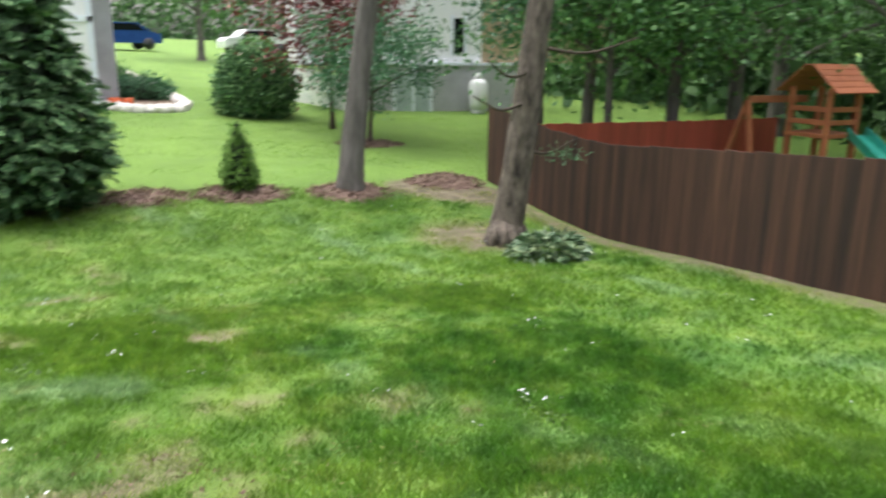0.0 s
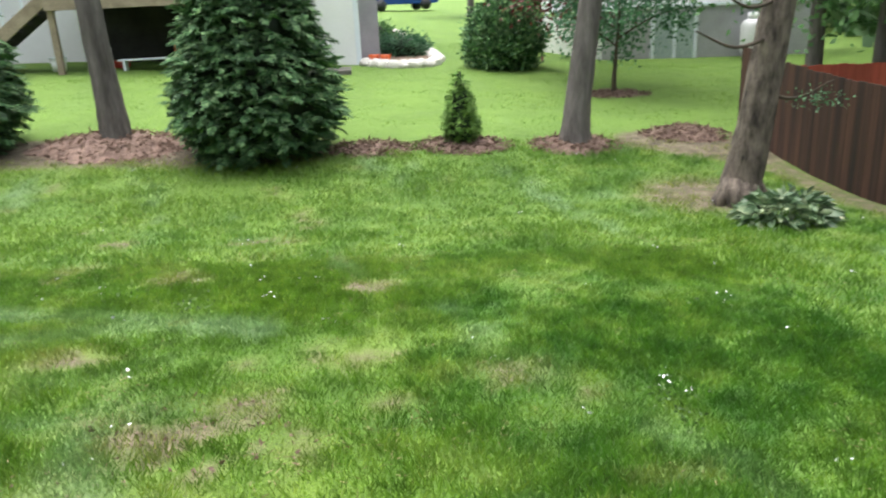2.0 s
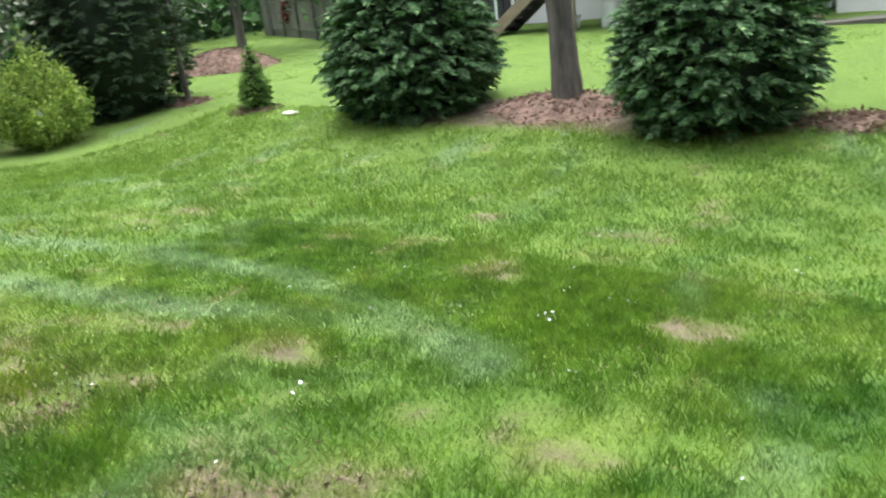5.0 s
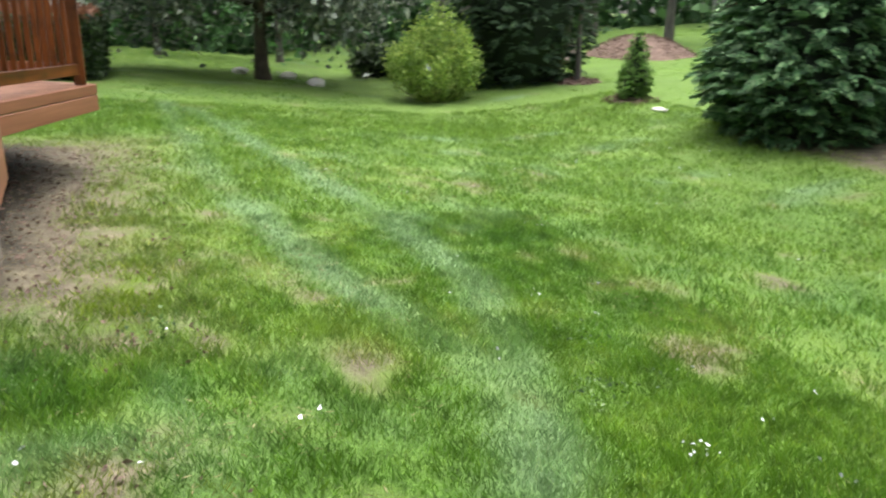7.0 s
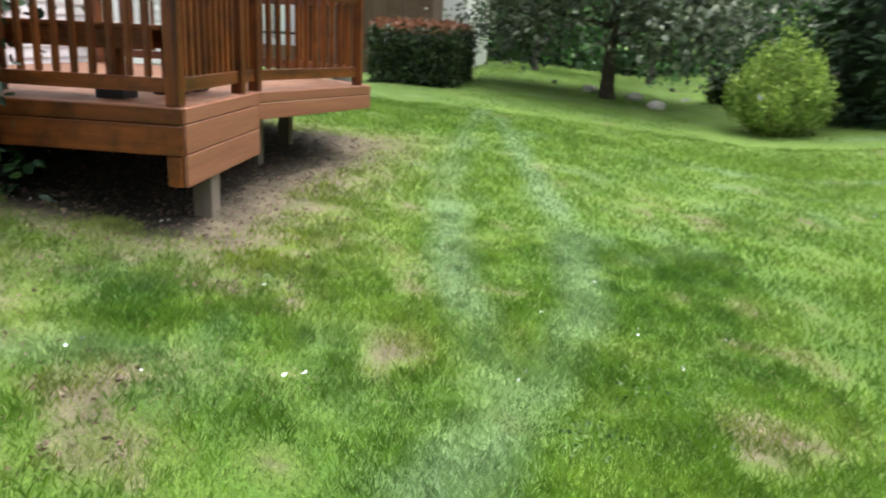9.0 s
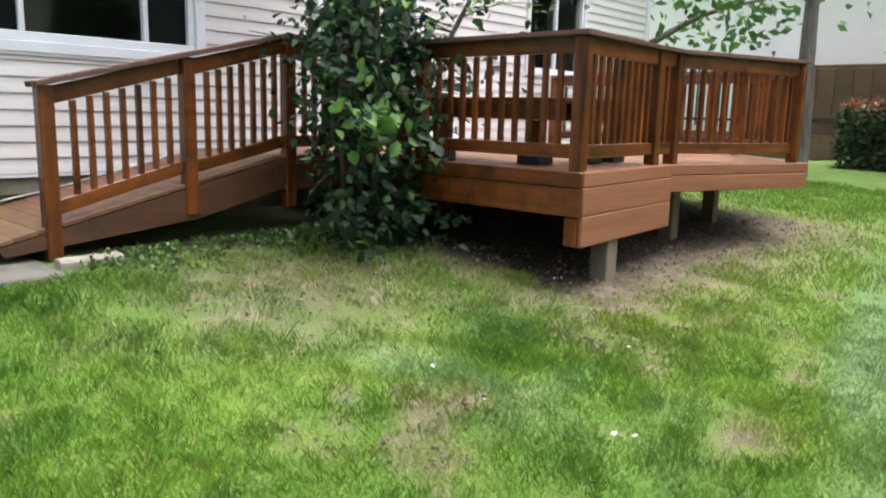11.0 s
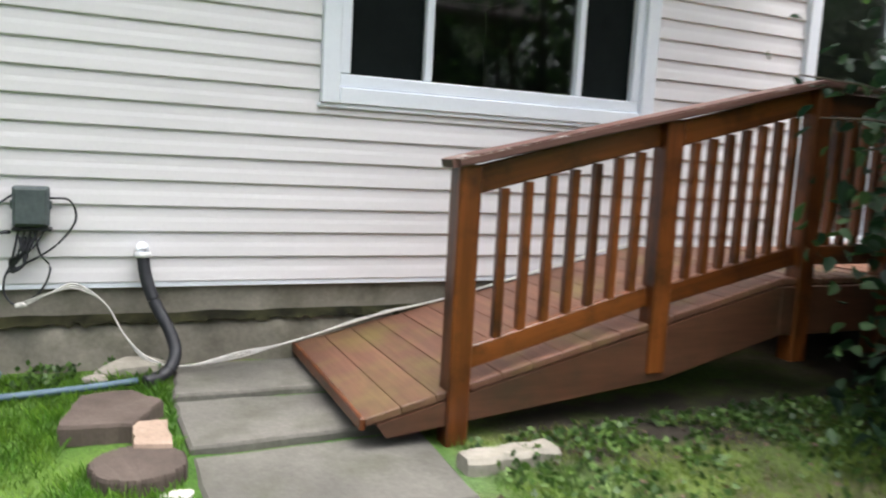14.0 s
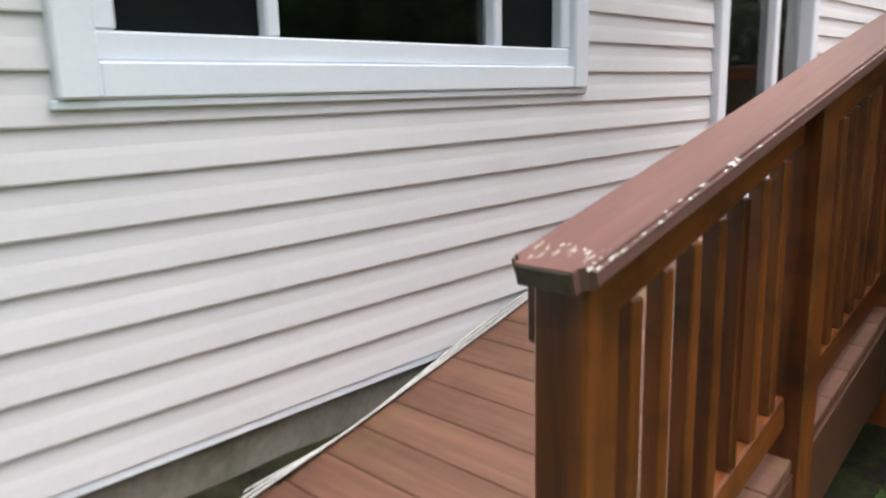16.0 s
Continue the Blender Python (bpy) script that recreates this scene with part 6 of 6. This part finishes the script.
# second neighbour wing with its basement door
w2 = thing("neighbour_wing", (11, 22, 0.1), "white house wing over a grey basement wall", "house")
box("basement_wall", 8.3, 14.5, 21.3, 22.0, -0.4, 1.47, M_NGREY, w2, bev=0)
box("upper_wall", 6.9, 12.75, 21.5, 22.4, 1.56, 7.5, M_NWALL, w2, bev=0)
box("upper_wall", 12.75, 17.5, 21.5, 22.4, 1.56, 7.5, M_NTAN, w2, "tan stone end wall", 0)
box("ledge", 6.9, 14.52, 21.26, 22.0, 1.472, 1.555, M_TRIM, w2)
box("door_leaf", 9.75, 10.85, 21.25, 21.298, 0.0, 1.28, M_DOORG, w2, "pale blue-green double door")
for xx_ in (9.65, 10.26, 10.86):
    box("door_jamb", xx_, xx_ + 0.09, 21.22, 21.299, 0.0, 1.36, M_TRIM, w2)
box("upper_window", 11.75, 12.1, 21.46, 21.499, 1.85, 2.85, M_SCREEN, w2, "narrow dark window")
box("window_trim", 11.67, 11.749, 21.45, 21.499, 1.77, 2.93, M_TRIM, w2)
box("window_trim", 12.101, 12.18, 21.45, 21.499, 1.77, 2.93, M_TRIM, w2)
v = []
for yy_ in (0.0, 0.3):
    v += [(8.3, 21.3 + yy_, -0.2), (5.9, 26.5 + yy_, 0.4), (5.9, 26.5 + yy_, 1.75), (8.3, 21.3 + yy_, 1.15)]
tagged(mesh("retaining_wall", v, [(0, 1, 2, 3), (7, 6, 5, 4), (0, 4, 5, 1), (1, 5, 6, 2), (2, 6, 7, 3), (3, 7, 4, 0)], M_NWALL), "sloping white retaining wall beside the wing", "retaining wall")
pt = thing("propane_tank", (12.32, 20.9, gz(12.32, 20.9)), "white upright propane tank", "propane tank")
TZ = gz(12.32, 20.9)
tube("tank", [(12.32, 20.9, TZ + 0.08), (12.32, 20.9, TZ + 0.14), (12.32, 20.9, TZ + 0.25), (12.32, 20.9, TZ + 0.85), (12.32, 20.9, TZ + 0.97), (12.32, 20.9, TZ + 1.03)], [0.17, 0.25, 0.29, 0.29, 0.23, 0.10], M_METAL, pt, "", 20)
tube("foot_ring", [(12.32, 20.9, TZ - 0.03), (12.32, 20.9, TZ + 0.10)], [0.22, 0.22], M_METAL, pt, "", 16)
tube("collar", [(12.32, 20.9, TZ + 1.0), (12.32, 20.9, TZ + 1.18)], [0.14, 0.13], M_METAL, pt, "", 14)


def car(x, y, yaw, mat, label):
    z = gz(x, y)
    th = thing("car", (x, y, z), label, "car")
    M = pose(x, y, z, 0, 0, yaw)
    prof = [(-2.1, 0.35), (-2.15, 0.75), (-1.9, 0.95), (-1.3, 1.0), (-0.8, 1.42), (0.8, 1.45), (1.5, 1.0), (2.05, 0.85), (2.15, 0.6), (2.1, 0.35)]
    v = [M @ Vector((a, s, b)) for s in (-0.85, 0.85) for a, b in prof]
    n = len(prof)
    mesh("body", v, [(i, (i + 1) % n, n + (i + 1) % n, n + i) for i in range(n)] + [tuple(range(n))[::-1], tuple(range(n, 2 * n))], mat, th)
    for s in (-0.862, 0.862):
        mesh("side_window", [M @ Vector((a, s, b)) for a, b in ((-1.15, 1.02), (-0.75, 1.36), (0.75, 1.38), (1.25, 1.02))], [(0, 1, 2, 3)], M_SCREEN, th)
        for a in (-1.35, 1.35):
            p0, p1 = M @ Vector((a, s * 0.86, 0.32)), M @ Vector((a, s * 1.03, 0.32))
            tube("wheel", [p0, p1], [0.32, 0.32], M_BLACK, th, "", 14)
    return th


car(4.3, 47.0, 15, M_BLUE, "blue car parked on the far drive")
car(12.2, 48.5, 5, M_METAL, "white car parked on the far drive")
shrub("far_bush", 11.8, 46.5, 0.9, 1.0, M_TREE, "low dark bush beside the far drive", 66, 120, 12, 0.2)

# ---------------------------------------------------------------- west side: shrubs, magnolia, next house
tree("magnolia_tree", -14.5, 6.9, 5.8, 0.15, 3.7, 1.3, "spreading magnolia with grey-green leaves and low limbs", M_MAG, 71, n=30000, leaf=0.17, bark=M_TWIG, limbs=18, squash=0.35)


def golden_shrub(x, y, rad, h, seed):
    """Loose upright shrub: many arching shoots set with small leaves, broad at the foot and wispy at the top."""
    z = gz(x, y) - 0.03
    r = np.random.default_rng(seed)
    th = thing("golden_shrub", (x, y, z), "loose upright yellow-green shrub at the lawn's edge", "shrub")
    P, D = [], []
    for i in range(150):
        a, q = r.uniform(0, 2 * math.pi), math.sqrt(r.random())
        top = h * (1.08 - 0.62 * q) * r.uniform(0.7, 1.12)
        foot = np.array([x + math.cos(a) * rad * 0.35 * q, y + math.sin(a) * rad * 0.35 * q, z])
        tip = np.array([x + math.cos(a) * rad * q * 1.1, y + math.sin(a) * rad * q * 1.1, z + top])
        bow = (foot + tip) / 2 + np.array([math.cos(a), math.sin(a), 0.0]) * rad * 0.35 * q
        line = np.array(smooth_line([foot, bow, tip], 4))
        if i % 5 == 0:
            tube("shoot", line, np.linspace(0.010, 0.003, len(line)), M_TWIG, th, sides=5)
        n = 95
        u = r.random(n) ** 0.8 * (len(line) - 1)
        k = np.minimum(u.astype(int), len(line) - 2)
        P.append(line[k] + (line[k + 1] - line[k]) * (u - k)[:, None] + r.normal(size=(n, 3)) * 0.05)
        D.append(np.tile((tip - bow), (n, 1)) / np.linalg.norm(tip - bow) * 0.6 + r.normal(size=(n, 3)) * 0.7)
    quads("foliage", leaf_quads(np.concatenate(P), np.concatenate(D), 0.085, 0.034, r), M_YG, th)
    return th


golden_shrub(-10.7, 9.6, 0.78, 1.95, 72)
arb = arborvitae(-11.9, 12.0, 1.45, 9.0, "tall dense dark evergreen", 73, 2600, 26)
for c in arb.children:
    if c.name.startswith("foliage"):
        c.data.materials[0] = M_CON
tree("slender_tree", -10.75, 12.75, 7.5, 0.055, 1.6, 3.6, "slender grey trunk in a mulch ring beside the evergreen", M_TREE, 74, n=1200, leaf=0.15, limbs=6)
mulch(-10.75, 12.7, 0.5, 0.05, 75, "ring of mulch around the slender trunk")
tree("maple_tree", -16.5, 19.5, 7.0, 0.15, 3.4, 1.6, "light green leafy tree beyond the wood pile", M_LTREE, 76, n=4200, leaf=0.24, limbs=11)
tagged(mulch(-14.6, 17.0, 1.5, 0.55, 77, "mound of reddish bare soil"), kind="stuff")


def woodpile(x, y):
    z = gz(x, y)
    th = thing("wood_pile", (x, y, z), "pile of split firewood under a pale cover", "wood pile")
    r = random.Random(2)
    for row in range(4):
        for i in range(9 - row):
            c = Vector((x + 0.19 * i + 0.09 * row, y, z + 0.07 + 0.16 * row))
            tube("log", [c + Vector((0, -0.22, r.uniform(-.02, .02))), c + Vector((0, 0.24, 0))], [0.085 + r.uniform(-.015, .01)] * 2, M_WOODP, th, "", 7)
    mesh("cover", [(x + 0.1, y - 0.3, z + 0.74), (x + 1.5, y - 0.3, z + 0.70), (x + 1.5, y + 0.3, z + 0.76), (x + 0.1, y + 0.3, z + 0.80), (x + 0.1, y - 0.3, z + 0.70), (x + 1.5, y - 0.3, z + 0.66), (x + 1.5, y + 0.3, z + 0.72), (x + 0.1, y + 0.3, z + 0.76)],
         [(0, 1, 2, 3), (7, 6, 5, 4), (0, 4, 5, 1), (1, 5, 6, 2), (2, 6, 7, 3), (3, 7, 4, 0)], M_GREYF, th, "pale sheet cover")


woodpile(-15.3, 14.4)
rock("pale_stone", (-6.87, 11.9, gz(-6.87, 11.9) + 0.02), (0.38, 0.16, 0.09), M_WROCK, "flat pale stone in the grass by the sapling", 9)
for i, (sx_, sy_) in enumerate(((-15.3, 7.6), (-13.6, 7.9), (-16.0, 6.6))):
    rock("garden_stone", (sx_, sy_, gz(sx_, sy_) + 0.05), (0.75, 0.4, 0.22), M_WROCK, "pale stone below the magnolia", 20 + i)
for i, (sx_, sy_, sr, sh) in enumerate(((-16.4, 10.2, 0.6, 0.7), (-15.2, 10.8, 0.6, 0.75), (-13.8, 11.0, 0.5, 0.7))):
    shrub("border_shrub", sx_, sy_, sr, sh, M_YG if i % 2 else M_HEDGE, "low mixed shrub in the border beyond the magnolia", 80 + i, 160, 12, 0.13)


def hedge(x0, x1, y0, y1, h):
    th = thing("hedge", ((x0 + x1) / 2, (y0 + y1) / 2, gz(x0, y0)), "clipped dark hedge with reddish new growth on top", "hedge")
    z = gz((x0 + x1) / 2, (y0 + y1) / 2) - 0.03
    r = np.random.default_rng(33)
    # Near-black filler paints the shade inside the hedge.
    box("inner_foliage", x0 + 0.12, x1 - 0.12, y0 + 0.12, y1 - 0.12, z, z + h - 0.12, M_DARKCORE, th, "near-black solid core standing in for shaded inner growth", 0.1)
    n = 9000
    p = np.stack([r.uniform(x0, x1, n), r.uniform(y0, y1, n), z + r.uniform(0.02, h, n)], 1)
    side = r.integers(0, 3, n)
    p[side == 0, 0] = np.where(r.random((side == 0).sum()) < 0.5, x0, x1) + r.normal(size=(side == 0).sum()) * 0.05
    p[side == 1, 1] = np.where(r.random((side == 1).sum()) < 0.5, y0, y1) + r.normal(size=(side == 1).sum()) * 0.05
    top = side == 2
    p[top, 2] = z + h + r.normal(size=top.sum()) * 0.06
    quads("foliage", leaf_quads(p[~top], r.normal(size=p[~top].shape), 0.10, 0.06, r), M_HEDGE, th)
    quads("new_growth", leaf_quads(p[top], r.normal(size=p[top].shape) + np.array([0, 0, 1]), 0.12, 0.06, r), M_HRED, th, "reddish new growth")


hedge(-15.6, -12.2, 1.9, 3.65, 1.15)
tree("yard_tree", -9.75, 2.0, 8.0, 0.15, 3.0, 3.3, "grey-trunked tree beyond the deck", M_TREE, 91, n=3800, leaf=0.17)
nw = thing("west_house", (-20, 0, gz(-20, 0)), "next house with a brown timber wing and a white porch", "house")
wz = gz(-20, 1)
box("wall", -27, -19.5, -6, 3.0, wz - 0.4, wz + 5.5, M_NWALL, nw, bev=0)
box("timber_wing", -19.49, -17.6, -1.5, 2.3, wz + 0.3, wz + 2.3, M_SIDEB, nw, "brown plank wing", 0.02)
for k in range(9):
    box("plank", -17.598, -17.575, -1.45 + 0.42 * k, -1.05 + 0.42 * k, wz + 0.95, wz + 2.2, M_SIDEB, nw)
box("porch_base", -18.4, -17.4, -4.5, 2.4, wz - 0.2, wz + 0.55, M_SIDEB, nw, "brown porch skirt")
box("porch_panel", -17.8, -17.7, -4.3, -1.7, wz + 0.56, wz + 2.6, M_TRIM, nw, "white porch screen")
for k in range(7):
    box("porch_bar", -17.69, -17.66, -4.2 + 0.4 * k, -4.16 + 0.4 * k, wz + 0.7, wz + 2.4, M_NDARK, nw)
box("porch_rail", -17.45, -17.38, -4.5, 2.4, wz + 0.85, wz + 0.92, M_NDARK, nw)
mesh("roof", [(-28, -6.5, wz + 5.5), (-19, -6.5, wz + 5.5), (-19, 3.5, wz + 5.5), (-28, 3.5, wz + 5.5), (-23.5, -6.5, wz + 8), (-23.5, 3.5, wz + 8)], [(0, 3, 5, 4), (1, 4, 5, 2), (0, 4, 1), (3, 2, 5), (0, 1, 2, 3)], M_ROOF, nw)
shrub("red_bush", -19.0, 26.0, 1.3, 1.9, M_PURP, "red-leaved bush before the grey fence", 92, 260, 14, 0.2)

# ---------------------------------------------------------------- trees and woods around
spots = [(11.6, 14.6, 9, 0.15, 3.2, M_PINE), (11.2, 13.4, 6.0, 0.10, 2.8, M_LTREE), (10.9, 15.6, 10, 0.17, 3.4, M_PINE), (13.2, 13.6, 7.5, 0.16, 3.2, M_LTREE), (15.8, 14.2, 8.5, 0.2, 3.4, M_TREE), (17.5, 11.0, 9, 0.2, 3.6, M_TREE), (19.5, 16.0, 11, 0.25, 4.2, M_TREE),
         (-24.0, 9.0, 10, 0.12, 4.4, M_LTREE), (-24.0, 15.0, 11, 0.14, 4.6, M_WOODS), (-23.5, 5.0, 9, 0.10, 4.0, M_LTREE), (-24.0, 21.5, 11, 0.25, 4.8, M_WOODS), (-12.5, 27.5, 9, 0.2, 3.6, M_TREE), (-25, 30, 12, 0.3, 5, M_WOODS),
         (-12.8, -2.6, 9.5, 0.22, 3.8, M_TREE), (7.5, 40, 8, 0.18, 3.2, M_TREE), (15, 36, 9, 0.2, 3.6, M_TREE)]
for i, (tx, ty, th_, tr, cr, m) in enumerate(spots):
    tree("background_tree", tx, ty, th_, tr, cr, 0.6 if tx < -18 else 1.7 if m is not M_PINE else 2.2, "tall leafy tree at the edge of the yards", m, 100 + i, n=9500 if tx > 5 and ty < 20 else 3200, leaf=0.15 if tx > 5 and ty < 20 else 0.26, limbs=11)


def woods(name, x, y, n, h, seed, label):
    """A deep belt of far foliage, as loose leaf clumps along a line of plan points."""
    r = np.random.default_rng(seed)
    P = np.array(smooth_line([(a, b, 0) for a, b in zip(x, y)], 10))[:, :2]
    k = r.integers(0, len(P), n)
    q = P[k] + r.normal(size=(n, 2)) * 2.6
    hump = np.array([0.75 + 0.35 * noise.noise(Vector((a * 0.12, b * 0.12, seed))) for a, b in q])
    z = ground_z(q[:, 0], q[:, 1]) + h * hump * r.random(n) ** 1.35
    p = np.stack([q[:, 0], q[:, 1], z], 1)
    ob = quads(name, leaf_quads(p, r.normal(size=p.shape) + np.array([0, 0, -0.3]), 0.75, 0.5, r), M_WOODS)
    return tagged(ob, label, "woods", kind="stuff")


woods("far_woods", (-30, -34, -34, -33, -28), (-14, 0, 14, 30, 44), 20000, 13, 1, "dense green woods beyond the western yards")
woods("far_woods", (-20, -8, 8, 24, 40), (92, 98, 100, 96, 84), 12000, 14, 2, "distant wooded skyline behind the houses")
woods("far_woods", (20, 25, 26, 24, 18), (30, 22, 12, 0, -10), 15000, 12, 3, "dense green woods behind the play yard")

# ---------------------------------------------------------------- fallen petals and grass
fr = np.random.default_rng(77)
spots_p = [(1.47, 5.42), (1.02, 6.05), (1.06, 6.07), (0.97, 6.0), (-0.19, 6.38), (-0.59, 6.21), (3.49, 8.93), (3.40, 8.9), (2.7, 3.9), (3.2, 4.2), (3.3, 4.1), (3.25, 4.3), (1.3, 6.5), (2.4, 4.6), (4.2, 5.6), (4.1, 5.4), (2.0, 7.5), (0.5, 8.0), (-2.0, 7.0)]
pp = []
for a, b in spots_p:
    for _ in range(3):
        q = np.array([a, b]) + fr.normal(size=2) * 0.045
        pp.append((q[0], q[1], gz(*q) + fr.uniform(0.03, 0.055)))
for _ in range(70):
    q = np.array([fr.uniform(-5, 7), fr.uniform(2.2, 11.5)])
    for _k in range(fr.integers(1, 3)):
        pp.append((q[0] + fr.normal() * 0.03, q[1] + fr.normal() * 0.03, gz(*q) + fr.uniform(0.03, 0.06)))
pp = np.array(pp)
tagged(quads("fallen_petals", leaf_quads(pp, fr.normal(size=pp.shape) * np.array([1, 1, 0.4]), 0.026, 0.017, fr), M_PETAL), "white petals and leaf scraps scattered in the grass", "petals", kind="stuff")


# dry thatch and clover in the thin parts of the lawn
tn = 26000
tx_, ty_ = fr.uniform(-5, 6.5, tn), fr.uniform(1.9, 9.5, tn)
drift = np.array([noise.noise(Vector((a * 0.9, b * 0.9, 8))) + 0.6 * noise.noise(Vector((a * 3, b * 3, 8))) for a, b in zip(tx_, ty_)])
thin = (drift > 0.34) | (fr.random(tn) < wear_at(tx_, ty_) * 0.8)
tp = np.stack([tx_, ty_, ground_z(tx_, ty_) + 0.012], 1)[thin]
tagged(quads("dry_thatch", leaf_quads(tp + np.array([0, 0, 0.01]), fr.normal(size=tp.shape) * np.array([1, 1, 0.25]), 0.045, 0.004, fr, 0.1), M_STRAW), "dry straw-coloured thatch lying in the lawn", "thatch", kind="stuff")
clo = (drift < -0.72) & (ty_ < 6.5)
cp = np.repeat(np.stack([tx_, ty_, ground_z(tx_, ty_) + 0.025], 1)[clo], 3, 0)
cp = cp + fr.normal(size=cp.shape) * np.array([0.03, 0.03, 0.012])
tagged(quads("clover", leaf_quads(cp, fr.normal(size=cp.shape) * np.array([1, 1, 0.3]), 0.024, 0.018, fr, 0.1), M_WEED), "patches of low clover among the grass", "clover", kind="stuff")


# leaf litter and crumbs of earth on the bare soil round the deck and ramp
ln = 9000
lx, ly = fr.uniform(-5.2, 1.6, ln), fr.uniform(1.25, 4.4, ln)
bare = fr.random(ln) < np.clip(wear_at(lx, ly) - 0.15, 0, 0.8)
lp = np.stack([lx, ly, ground_z(lx, ly) + 0.012], 1)[bare]
tagged(quads("leaf_litter", leaf_quads(lp, fr.normal(size=lp.shape) * np.array([1, 1, 0.3]), 0.034, 0.018, fr, 0.3), M_MULCH), "brown leaf litter and crumbs on bare soil", "leaf litter", kind="stuff")


def lawn_ok(x, y):
    house = (y > 0.12) & ~((x > 1.36) & (x < 2.33) & (y < 1.76))
    ramp_ = ~((x > -5.5) & (x < 1.72) & (y < 1.22))
    pav = ~((x > 2.35) & (x < 2.72) & (y < 1.10) & (y > 0.52)) & (np.hypot(x - 2.472, y - 1.185) > 0.14)
    return house & ramp_ & pav & (x < 7.4) | ((y > 12.4) & (x > 7.4))


near = lambda x, y: lawn_ok(x, y) & (x < 7.4)
blades("lawn_grass", 420000, -2.5, 4.6, 0.15, 7.2, 0.046, 0.0065, near, "blades of mown lawn near the deck")
blades("lawn_grass_middle", 320000, -9, 7.4, 1.2, 12.4, 0.06, 0.010, lambda x, y: near(x, y) & ~((x > -2.5) & (x < 4.6) & (y < 7.2)), "blades of mown lawn across the yard")
blades("lawn_grass_far", 230000, -27, 14, 3.6, 27, 0.026, 0.02, lambda x, y: lawn_ok(x, y) & ((y > 12.4) | (x < -9)), "blades of mown lawn on the neighbouring plots")
